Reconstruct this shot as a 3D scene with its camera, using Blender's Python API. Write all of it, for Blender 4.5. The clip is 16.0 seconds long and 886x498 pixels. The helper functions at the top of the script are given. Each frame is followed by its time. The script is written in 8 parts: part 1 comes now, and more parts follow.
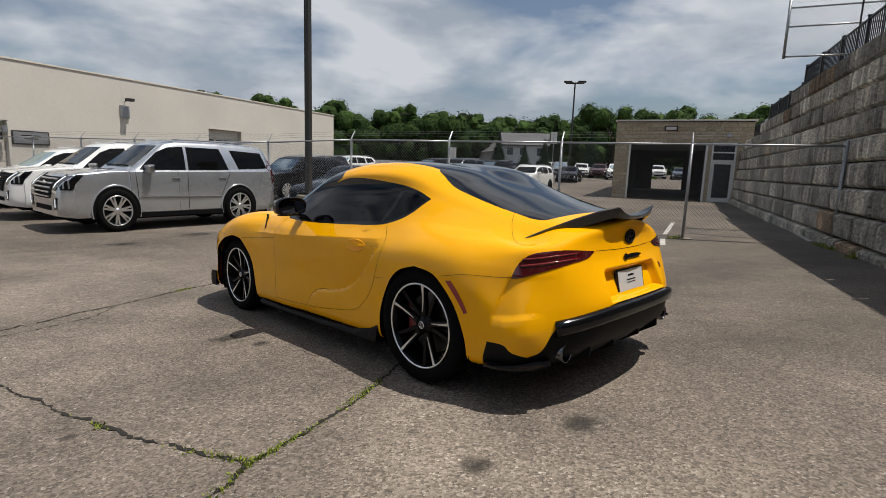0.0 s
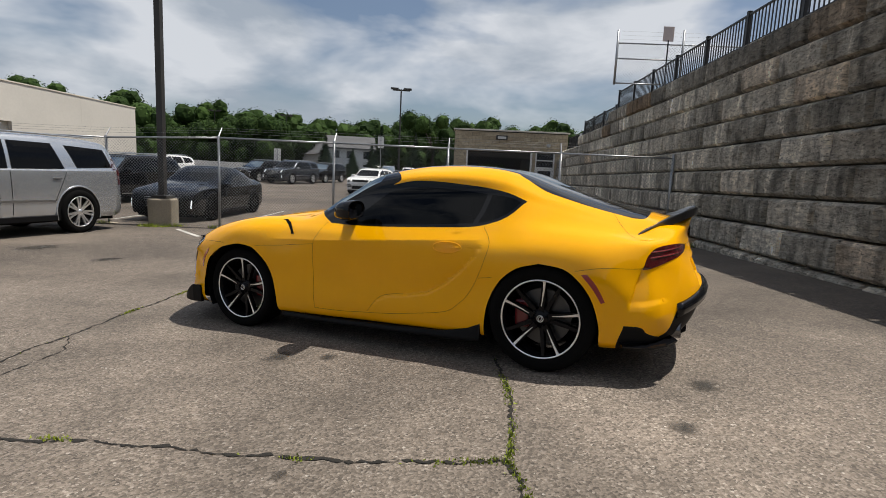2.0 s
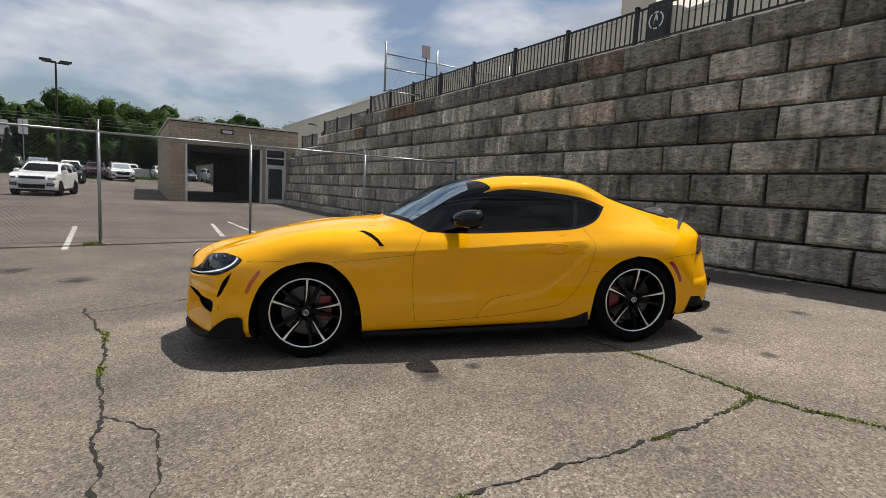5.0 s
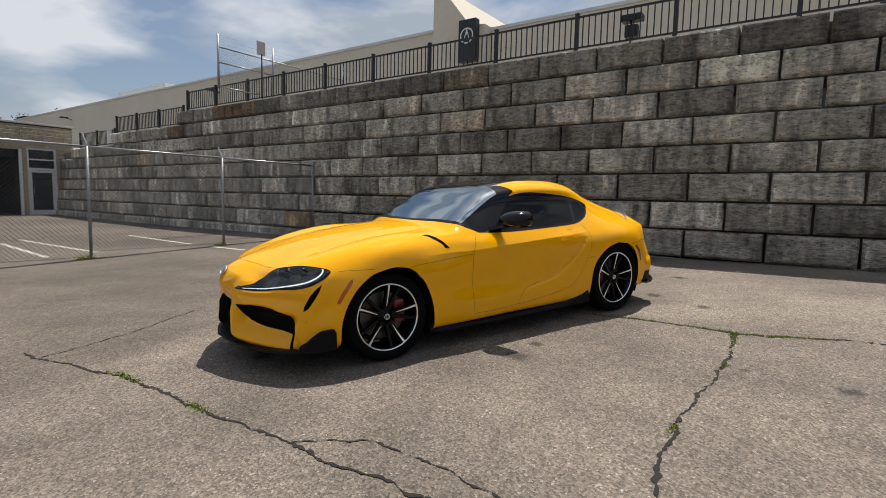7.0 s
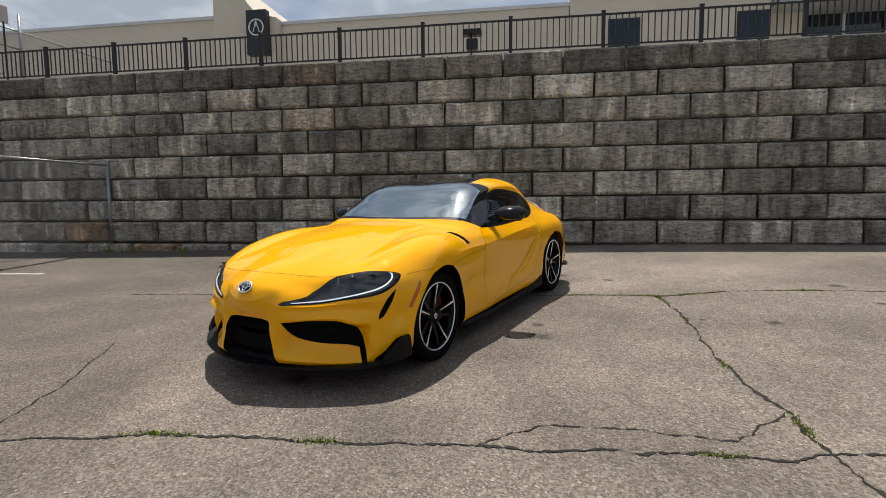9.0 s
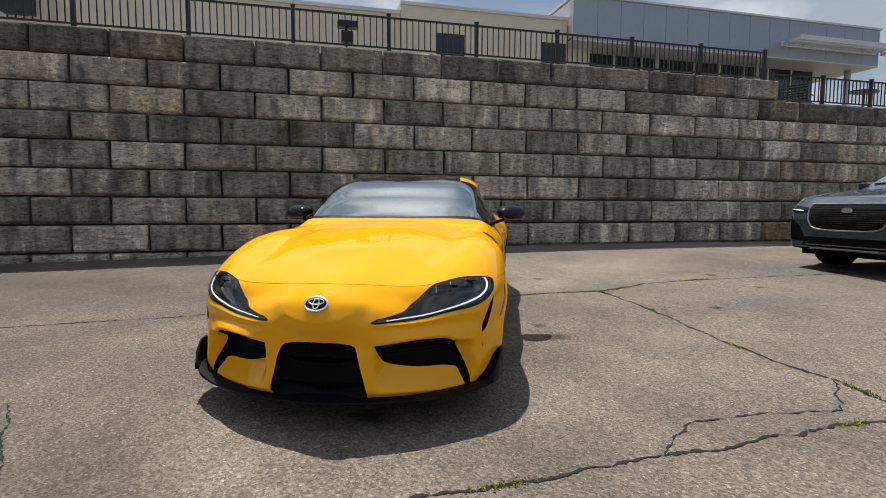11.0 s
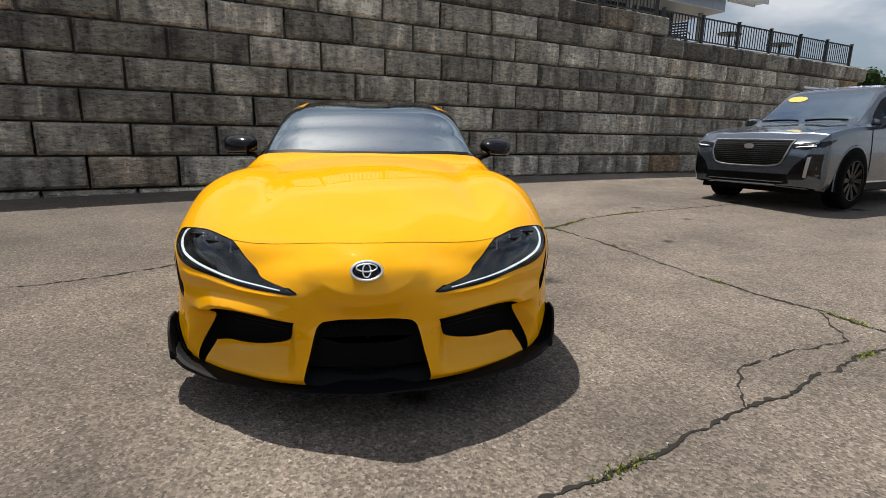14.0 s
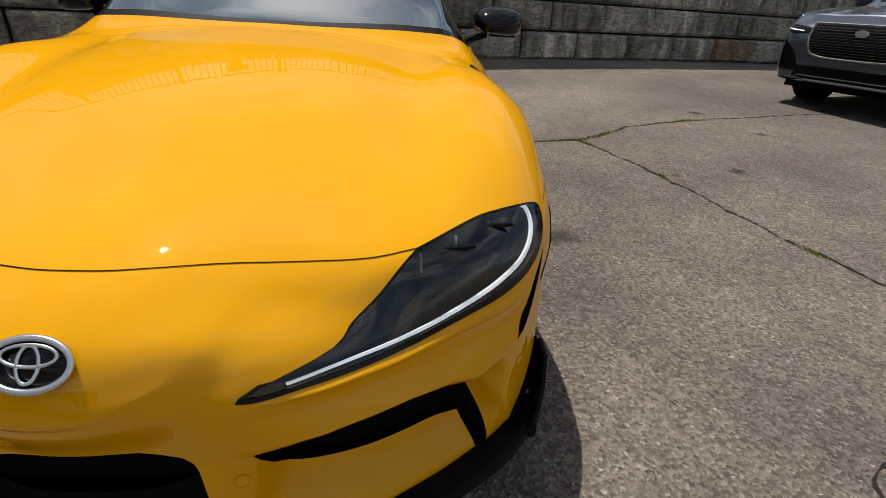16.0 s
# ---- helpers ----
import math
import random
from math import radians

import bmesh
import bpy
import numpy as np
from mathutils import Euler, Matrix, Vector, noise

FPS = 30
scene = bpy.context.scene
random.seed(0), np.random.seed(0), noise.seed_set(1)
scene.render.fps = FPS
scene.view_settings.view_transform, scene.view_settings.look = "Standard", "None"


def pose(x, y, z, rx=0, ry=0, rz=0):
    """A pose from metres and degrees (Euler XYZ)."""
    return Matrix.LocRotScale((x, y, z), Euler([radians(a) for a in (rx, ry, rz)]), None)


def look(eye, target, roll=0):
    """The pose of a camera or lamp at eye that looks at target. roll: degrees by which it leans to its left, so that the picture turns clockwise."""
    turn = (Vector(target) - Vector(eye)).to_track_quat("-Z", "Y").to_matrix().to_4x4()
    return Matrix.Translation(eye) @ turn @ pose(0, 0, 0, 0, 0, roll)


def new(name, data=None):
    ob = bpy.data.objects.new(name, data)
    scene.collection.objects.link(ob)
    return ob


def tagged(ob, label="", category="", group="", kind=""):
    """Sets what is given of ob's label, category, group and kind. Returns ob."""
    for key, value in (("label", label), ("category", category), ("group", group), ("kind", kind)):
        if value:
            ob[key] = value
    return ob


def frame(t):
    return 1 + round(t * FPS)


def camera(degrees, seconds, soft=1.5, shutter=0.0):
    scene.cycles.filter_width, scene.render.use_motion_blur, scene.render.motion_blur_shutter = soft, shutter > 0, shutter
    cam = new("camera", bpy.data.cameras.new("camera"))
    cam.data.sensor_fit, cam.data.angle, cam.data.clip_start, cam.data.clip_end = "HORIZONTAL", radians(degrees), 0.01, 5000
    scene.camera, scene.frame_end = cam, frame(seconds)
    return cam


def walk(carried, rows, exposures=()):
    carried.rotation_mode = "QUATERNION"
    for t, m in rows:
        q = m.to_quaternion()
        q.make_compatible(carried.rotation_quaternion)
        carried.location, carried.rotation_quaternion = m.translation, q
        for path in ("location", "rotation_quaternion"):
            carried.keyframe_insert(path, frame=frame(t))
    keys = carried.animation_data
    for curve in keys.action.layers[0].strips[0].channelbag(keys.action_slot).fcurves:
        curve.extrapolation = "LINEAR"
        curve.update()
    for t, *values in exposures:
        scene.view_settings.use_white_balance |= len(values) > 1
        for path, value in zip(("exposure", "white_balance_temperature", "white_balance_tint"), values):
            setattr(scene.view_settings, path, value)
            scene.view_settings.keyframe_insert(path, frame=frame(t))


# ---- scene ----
cam = camera(81.7, 16.0, soft=0.8)
# seconds, eye, a point looked at, roll
PATH = [
    (0, (-3.354, 2.795, 1.313), (-1.954, 1.402, 0.997), 2.0),
    (0.5, (-3.067, 3.127, 1.285), (-1.794, 1.615, 0.982), 2.5),
    (1, (-2.736, 3.412, 1.268), (-1.58, 1.806, 0.977), 2.8),
    (1.5, (-2.405, 3.707, 1.262), (-1.385, 2.009, 0.987), 2.8),
    (2, (-1.979, 3.93, 1.241), (-1.15, 2.13, 0.967), 2.8),
    (2.5, (-1.562, 4.153, 1.233), (-0.896, 2.283, 0.988), 2.6),
    (3, (-1.119, 4.296, 1.199), (-0.645, 2.368, 0.956), 2.8),
    (3.5, (-0.605, 4.428, 1.173), (-0.329, 2.462, 0.93), 3.0),
    (6, (1.911, 4.51, 1.162), (1.18, 2.66, 0.958), 2.2),
    (6.5, (2.424, 4.342, 1.137), (1.508, 2.575, 0.936), 1.6),
    (7, (2.917, 4.163, 1.134), (1.836, 2.491, 0.941), 1.3),
    (7.5, (3.35, 3.896, 1.122), (2.101, 2.345, 0.936), 0.9),
    (8, (3.769, 3.583, 1.119), (2.368, 2.167, 0.94), 0.2),
    (8.5, (4.095, 3.207, 1.106), (2.537, 1.964, 0.927), -0.4),
    (9, (4.368, 2.783, 1.093), (2.66, 1.76, 0.91), -0.5),
    (9.5, (4.517, 2.324, 1.073), (2.686, 1.536, 0.908), -0.3),
    (12, (4.613, 0.193, 1.032), (2.628, 0.17, 0.793), 0.7),
    (12.5, (4.536, -0.078, 1.031), (2.558, 0.008, 0.74), 1.1),
    (13, (4.491, -0.166, 1.021), (2.521, -0.009, 0.698), 1.4),
    (13.5, (4.395, -0.137, 1.022), (2.436, 0.063, 0.654), 1.3),
    (14, (4.119, 0.064, 1.058), (2.176, 0.299, 0.631), 0.9),
    (14.5, (3.778, 0.202, 1.082), (1.857, 0.465, 0.574), 1.1),
    (15, (3.421, 0.276, 1.109), (1.532, 0.515, 0.487), 1.3),
    (15.5, (3.101, 0.421, 1.097), (1.253, 0.624, 0.354), 2.5),
    (16, (2.831, 0.535, 1.054), (1.032, 0.677, 0.189), 3.6),
]
walk(cam, [(t, look(eye, target, roll)) for t, eye, target, roll in PATH], [(0.0, -0.09), (3.0, 0.08), (6.0, 0.10), (9.0, 0.11), (12.0, 0.11), (14.0, 0.09), (15.0, 0.04), (15.5, -0.03), (16.0, -0.36)])

# ---- world, sun and exposure ----
SHADOW = Vector((0.30, 0.22, -1.0))  # where a shadow falls for one metre of height
SUN_UP = math.atan2(1.0, math.hypot(0.30, 0.22))
SUN_AZ = math.atan2(-0.30, -0.22)


def socket(nodes, kind, **settings):
    node = nodes.new(kind)
    for key, value in settings.items():
        if key in node.inputs:
            node.inputs[key].default_value = value
    return node


world = bpy.data.worlds.new("sky")
scene.world = world
world.use_nodes = True
wn, wl = world.node_tree.nodes, world.node_tree.links
wn.clear()
sky = wn.new("ShaderNodeTexSky")
sky.sky_type, sky.sun_disc = "NISHITA", False
sky.sun_elevation, sky.sun_rotation = SUN_UP, SUN_AZ
sky.air_density, sky.dust_density = 1.0, 1.8
coord = wn.new("ShaderNodeTexCoord")
flat = wn.new("ShaderNodeMapping")
flat.inputs["Scale"].default_value = (1.0, 1.0, 2.6)
flat.inputs["Location"].default_value = (1.7, 0.4, 0.6)
wl.new(coord.outputs["Generated"], flat.inputs["Vector"])
puffs = socket(wn, "ShaderNodeTexNoise", Scale=2.7, Detail=5.0, Roughness=0.5, Distortion=0.2)
shade = socket(wn, "ShaderNodeTexNoise", Scale=3.2, Detail=6.0, Roughness=0.52, Distortion=0.2)
wl.new(flat.outputs["Vector"], puffs.inputs["Vector"])
wl.new(flat.outputs["Vector"], shade.inputs["Vector"])
cover = wn.new("ShaderNodeValToRGB")
cover.color_ramp.elements[0].position, cover.color_ramp.elements[1].position = 0.41, 0.55
cover.color_ramp.elements[0].color = (0.03, 0.03, 0.03, 1)
cover.color_ramp.elements[1].color = (0.94, 0.94, 0.94, 1)
wl.new(puffs.outputs["Fac"], cover.inputs["Fac"])
tone = wn.new("ShaderNodeValToRGB")
tone.color_ramp.elements[0].position, tone.color_ramp.elements[1].position = 0.42, 0.58
tone.color_ramp.elements[0].color = (4.4, 5.0, 5.8, 1)
tone.color_ramp.elements[1].color = (8.0, 8.3, 8.8, 1)
wl.new(shade.outputs["Fac"], tone.inputs["Fac"])
clouds = wn.new("ShaderNodeMix")
clouds.data_type = "RGBA"
wl.new(cover.outputs["Color"], clouds.inputs["Factor"])
wl.new(sky.outputs["Color"], clouds.inputs["A"])
wl.new(tone.outputs["Color"], clouds.inputs["B"])
air = socket(wn, "ShaderNodeBackground", Strength=0.083)
wl.new(clouds.outputs["Result"], air.inputs["Color"])
wl.new(air.outputs["Background"], wn.new("ShaderNodeOutputWorld").inputs["Surface"])

sun = new("sun", bpy.data.lights.new("sun", "SUN"))
sun.data.energy, sun.data.angle, sun.data.color = 5.0, radians(0.53), (1.0, 0.95, 0.87)
sun.matrix_world = Matrix.Translation((0, 0, 30)) @ SHADOW.to_track_quat("-Z", "Y").to_matrix().to_4x4()

# ---- the site's own axes: N leads away from the retaining wall, S along it ----
NX, NY = 0.9286, 0.3712
SITE = Matrix(((NX, -NY, 0, 0), (NY, NX, 0, 0), (0, 0, 1, 0), (0, 0, 0, 1)))


def site(n, s, z=0.0):
    return SITE @ Vector((n, s, z))


def level(x, y):
    """The ground's height: it falls gently past the wall and rises again far beyond the fence."""
    r2 = x * x + y * y
    far = max(0.0, math.hypot(x, y) - 30.0)
    return -0.050 * x * math.exp(-r2 / 250.0) + 0.022 * far * (1.0 if far < 60 else 60.0 / far)


def level_site(n, s):
    p = site(n, s)
    return level(p.x, p.y)


# ---- materials ----
def material(name, color=(0.5, 0.5, 0.5), rough=0.6, metal=0.0, coat=0.0, **more):
    m = bpy.data.materials.new(name)
    m.use_nodes = True
    b = m.node_tree.nodes["Principled BSDF"]
    b.inputs["Base Color"].default_value = (*color, 1)
    b.inputs["Roughness"].default_value = rough
    b.inputs["Metallic"].default_value = metal
    b.inputs["Coat Weight"].default_value = coat
    b.inputs["Coat Roughness"].default_value = 0.03
    for key, value in more.items():
        b.inputs[key.replace("_", " ")].default_value = value
    return m


def tree_of(m):
    return m.node_tree.nodes, m.node_tree.links, m.node_tree.nodes["Principled BSDF"]


def ramp(nodes, stops):
    r = nodes.new("ShaderNodeValToRGB")
    e = r.color_ramp.elements
    while len(e) < len(stops):
        e.new(0.5)
    for element, (at, color) in zip(e, stops):
        element.position = at
        element.color = (*color, 1) if len(color) == 3 else color
    return r


def mixed(nodes, links, kind, factor, a, b):
    x = nodes.new("ShaderNodeMix")
    x.data_type, x.blend_type = "RGBA", kind
    for name, value in (("Factor", factor), ("A", a), ("B", b)):
        if isinstance(value, (int, float)):
            x.inputs[name].default_value = value
        elif isinstance(value, tuple):
            x.inputs[name].default_value = (*value, 1)
        else:
            links.new(value, x.inputs[name])
    return x.outputs["Result"]


def grey(v):
    return (v, v, v)


def noise_at(nodes, links, scale, detail=4.0, rough=0.55, stretch=None, source="Position"):
    n = socket(nodes, "ShaderNodeTexNoise", Scale=scale, Detail=detail, Roughness=rough)
    if source == "Position":
        out = nodes.new("ShaderNodeNewGeometry").outputs["Position"]
    else:
        out = nodes.new("ShaderNodeTexCoord").outputs["Object"]
    if stretch:
        mp = nodes.new("ShaderNodeMapping")
        mp.inputs["Scale"].default_value = stretch
        links.new(out, mp.inputs["Vector"])
        out = mp.outputs["Vector"]
    links.new(out, n.inputs["Vector"])
    return n.outputs["Fac"]


def bump(nodes, links, b, height, strength=0.3, distance=0.01):
    bp = socket(nodes, "ShaderNodeBump", Strength=strength, Distance=distance)
    links.new(height, bp.inputs["Height"])
    links.new(bp.outputs["Normal"], b.inputs["Normal"])


def worn(name, color, rough=0.7, metal=0.0, amount=0.25, scale=6.0, relief=0.15, **more):
    """A plain material with two scales of variation and a little relief."""
    m = material(name, color, rough, metal, **more)
    n, l, b = tree_of(m)
    big = ramp(n, [(0.3, grey(1 - amount)), (0.7, grey(1.0))])
    l.new(noise_at(n, l, scale * 0.25), big.inputs["Fac"])
    fine = ramp(n, [(0.3, grey(1 - amount * 0.6)), (0.7, grey(1.0))])
    l.new(noise_at(n, l, scale * 5, 6.0), fine.inputs["Fac"])
    c = mixed(n, l, "MULTIPLY", 1.0, color, big.outputs["Color"])
    l.new(mixed(n, l, "MULTIPLY", 1.0, c, fine.outputs["Color"]), b.inputs["Base Color"])
    if relief:
        bump(n, l, b, noise_at(n, l, scale * 12, 5.0), relief, 0.004)
    return m


def asphalt_material():
    m = material("asphalt", (0.2, 0.18, 0.15), 0.85)
    n, l, b = tree_of(m)
    place = n.new("ShaderNodeNewGeometry").outputs["Position"]
    stones = socket(n, "ShaderNodeTexVoronoi", Scale=88.0, Randomness=1.0)
    l.new(place, stones.inputs["Vector"])
    chip = ramp(n, [(0.0, (0.045, 0.038, 0.032)), (0.38, (0.165, 0.135, 0.108)), (0.78, (0.300, 0.249, 0.204)), (0.92, (0.42, 0.365, 0.31)), (1.0, (0.68, 0.62, 0.55))])
    l.new(stones.outputs["Color"], chip.inputs["Fac"])
    base = mixed(n, l, "MIX", 0.20, chip.outputs["Color"], (0.187, 0.151, 0.114))
    pits = ramp(n, [(0.36, grey(0.55)), (0.50, grey(1.06))])
    l.new(noise_at(n, l, 70.0, 4.0, 0.75), pits.inputs["Fac"])
    base = mixed(n, l, "MULTIPLY", 0.8, base, pits.outputs["Color"])
    for scale, low, high, edge in ((0.30, 0.66, 1.16, 0.13), (1.3, 0.82, 1.11, 0.16), (6.0, 0.90, 1.07, 0.18)):
        r = ramp(n, [(0.5 - edge, grey(low)), (0.5 + edge, grey(high))])
        l.new(noise_at(n, l, scale, 6.0, 0.6), r.inputs["Fac"])
        base = mixed(n, l, "MULTIPLY", 1.0, base, r.outputs["Color"])
    spots = ramp(n, [(0.70, grey(1.0)), (0.76, grey(0.62))])
    l.new(noise_at(n, l, 2.6, 3.0, 0.5), spots.inputs["Fac"])
    base = mixed(n, l, "MULTIPLY", 0.8, base, spots.outputs["Color"])
    # darker ground past an uneven seam; also puts wall shade into the colour
    axes = n.new("ShaderNodeSeparateXYZ")
    l.new(place, axes.inputs[0])

    def sums(kind, a, b2, c=None):
        x = n.new("ShaderNodeMath")
        x.operation = kind
        for i, v in enumerate((a, b2, c)):
            if v is None:
                continue
            if isinstance(v, (int, float)):
                x.inputs[i].default_value = v
            else:
                l.new(v, x.inputs[i])
        return x.outputs[0]

    seam = sums("MAXIMUM", sums("MULTIPLY_ADD", axes.outputs["X"], 0.45, -1.25), -0.75)
    past = sums("SUBTRACT", seam, axes.outputs["Y"])
    past = sums("MULTIPLY_ADD", noise_at(n, l, 0.9, 6.0, 0.65), 2.4, past)
    darkened = ramp(n, [(0.42, grey(1.0)), (0.70, (0.68, 0.67, 0.66))])
    l.new(sums("MULTIPLY", past, 0.36), darkened.inputs["Fac"])
    base = mixed(n, l, "MULTIPLY", 1.0, base, darkened.outputs["Color"])
    base = mixed(n, l, "MULTIPLY", 1.0, base, grey(0.91))
    l.new(base, b.inputs["Base Color"])
    bump(n, l, b, stones.outputs["Distance"], 0.8, 0.007)
    return m


def block_material(name="cast concrete block", tone=1.0):
    """Cast blocks: each its own tint, with rain runs, blotches and grain. tone: how dark with algae."""
    m = material(name, (0.2, 0.18, 0.15), 0.88)
    n, l, b = tree_of(m)
    info = n.new("ShaderNodeObjectInfo")
    isle = n.new("ShaderNodeNewGeometry")
    either = n.new("ShaderNodeMath")
    either.operation = "ADD"
    l.new(info.outputs["Random"], either.inputs[0])
    l.new(isle.outputs["Random Per Island"], either.inputs[1])
    wrap = n.new("ShaderNodeMath")
    wrap.operation = "FRACT"
    l.new(either.outputs[0], wrap.inputs[0])
    # every block has its own piece of the pattern
    far = n.new("ShaderNodeVectorMath")
    far.operation = "SCALE"
    far.inputs[0].default_value = (37.0, 23.0, 11.0)
    l.new(wrap.outputs[0], far.inputs["Scale"])
    spot = n.new("ShaderNodeVectorMath")
    l.new(isle.outputs["Position"], spot.inputs[0])
    l.new(far.outputs["Vector"], spot.inputs[1])

    def pattern(scale, detail, rough, stretch=(1.0, 1.0, 1.0)):
        mp = n.new("ShaderNodeMapping")
        mp.inputs["Scale"].default_value = stretch
        l.new(spot.outputs["Vector"], mp.inputs["Vector"])
        t = socket(n, "ShaderNodeTexNoise", Scale=scale, Detail=detail, Roughness=rough)
        l.new(mp.outputs["Vector"], t.inputs["Vector"])
        return t.outputs["Fac"]

    body = ramp(n, [(0.0, (0.30, 0.282, 0.24)), (0.35, (0.46, 0.43, 0.37)), (0.7, (0.60, 0.56, 0.48)), (0.92, (0.73, 0.69, 0.60)), (0.97, (0.48, 0.345, 0.22)), (1.0, (0.45, 0.32, 0.20))])
    l.new(wrap.outputs[0], body.inputs["Fac"])
    # rain runs: noise drawn out downwards
    runs = ramp(n, [(0.36, grey(0.34)), (0.49, grey(0.95)), (0.60, grey(1.12)), (0.67, grey(2.2))])
    l.new(pattern(4.2, 5.0, 0.62, (1.0, 1.0, 0.22)), runs.inputs["Fac"])
    c = mixed(n, l, "MULTIPLY", 0.8, body.outputs["Color"], runs.outputs["Color"])
    blotch = ramp(n, [(0.34, (0.60, 0.58, 0.545)), (0.52, (1.0, 0.98, 0.95)), (0.66, (1.22, 1.18, 1.10))])
    l.new(pattern(1.3, 6.0, 0.65), blotch.inputs["Fac"])
    c = mixed(n, l, "MULTIPLY", 0.9, c, blotch.outputs["Color"])
    grain = ramp(n, [(0.36, grey(0.44)), (0.60, grey(1.36))])
    l.new(pattern(9.0, 8.0, 0.75, (0.8, 0.8, 2.2)), grain.inputs["Fac"])
    c = mixed(n, l, "MULTIPLY", 0.85, c, grain.outputs["Color"])
    pits = ramp(n, [(0.38, grey(0.22)), (0.44, grey(1.0))])
    l.new(pattern(24.0, 5.0, 0.7, (0.55, 0.55, 1.5)), pits.inputs["Fac"])
    c = mixed(n, l, "MULTIPLY", 0.8, c, pits.outputs["Color"])
    c = mixed(n, l, "MULTIPLY", 1.0, c, grey(1.05 * tone))
    l.new(c, b.inputs["Base Color"])
    bump(n, l, b, pattern(7.0, 9.0, 0.74, (0.7, 0.7, 2.0)), 1.0, 0.11)
    return m


M_ASPHALT = asphalt_material()
M_BLOCK = block_material()
M_GALV = worn("galvanised steel", (0.42, 0.43, 0.44), 0.42, 0.8, 0.2, 8.0, 0.05)
M_RAIL = worn("black painted steel", (0.012, 0.012, 0.013), 0.45, 0.0, 0.2, 8.0, 0.05)
M_BRONZE = worn("dark bronze paint", (0.028, 0.024, 0.020), 0.5, 0.0, 0.25, 3.0, 0.05)
M_CONCRETE = worn("plinth concrete", (0.34, 0.29, 0.215), 0.85, 0.0, 0.3, 5.0, 0.3)
M_SOIL = worn("terrace paving", (0.25, 0.23, 0.2), 0.9)


# ---- mesh helpers ----
def mesh_of(bm, name, mat=None, smooth=False):
    me = bpy.data.meshes.new(name)
    bm.to_mesh(me)
    bm.free()
    if mat:
        me.materials.append(mat)
    if smooth:
        for p in me.polygons:
            p.use_smooth = True
    return me


def part(name, bm, mat, parent=None, label="", smooth=False, at=None):
    """Links a bmesh as one mesh object, under a thing or a part."""
    ob = new(name, mesh_of(bm, name, mat, smooth))
    if at is not None:
        ob.matrix_world = at
    if parent is not None:
        ob.parent = parent
    if label:
        ob["label"] = label
    return ob


def thing(name, label, category, m=None, group="", kind=""):
    ob = tagged(new(name), label, category, group, kind)
    if m is not None:
        ob.matrix_world = m
    return ob


def add_box(bm, lo, hi, bevel=0.0):
    """An axis-aligned box, its edges bevelled."""
    c, d = [(a + b) / 2 for a, b in zip(lo, hi)], [b - a for a, b in zip(lo, hi)]
    made = bmesh.ops.create_cube(bm, size=1.0, matrix=Matrix.Translation(c) @ Matrix.Diagonal((*d, 1)))
    if bevel:
        edges = list({e for v in made["verts"] for e in v.link_edges})
        bmesh.ops.bevel(bm, geom=edges, offset=bevel, segments=2, affect="EDGES", profile=0.6)
    return bm


def box(lo, hi, bevel=0.0):
    return add_box(bmesh.new(), lo, hi, bevel)


def add_tube(bm, a, b, r, sides=8, r2=None):
    """A round bar from a to b."""
    a, b = Vector(a), Vector(b)
    m = Matrix.Translation((a + b) / 2) @ (b - a).to_track_quat("Z", "Y").to_matrix().to_4x4()
    bmesh.ops.create_cone(bm, cap_ends=True, segments=sides, radius1=r, radius2=r if r2 is None else r2, depth=(b - a).length, matrix=m)
    return bm


def tube(a, b, r, sides=8, r2=None):
    return add_tube(bmesh.new(), a, b, r, sides, r2)


# ---- ground ----
def ground_sheet():
    near = [0.5 * i for i in range(-60, 61)]
    far = [34, 40, 48, 60, 75, 95, 130, 190, 300, 500, 900, 1500]
    lines = [-v for v in reversed(far)] + near + far
    k = len(lines)
    verts = [(x, y, level(x, y)) for y in lines for x in lines]
    faces = [(j * k + i, j * k + i + 1, (j + 1) * k + i + 1, (j + 1) * k + i) for j in range(k - 1) for i in range(k - 1)]
    me = bpy.data.meshes.new("ground")
    me.from_pydata(verts, [], faces)
    me.materials.append(M_ASPHALT)
    for p in me.polygons:
        p.use_smooth = True
    return tagged(new("ground", me), "weathered tan-grey asphalt car park", "ground", kind="structure")


ground_sheet()

# ---- retaining wall ----
BLOCK, COURSE, ROWS_UP = 1.165, 0.4725, 9
WALL_FOOT = -0.21  # underside of the lowest course
FIRST_JOINT = 1.097


def face_at(row):
    """How far the face of a course stands from the site's origin: each course steps back."""
    return -4.985 - 0.0432 * row


def wall_top(s):
    """The number of courses at a place along the wall."""
    if s < -25.0:
        return ROWS_UP - 3
    if s < -21.2:
        return ROWS_UP - 2
    if s < -15.6:
        return ROWS_UP - 1
    return ROWS_UP if s < 9.7 else ROWS_UP - 1 if s < 19.5 else ROWS_UP - 3


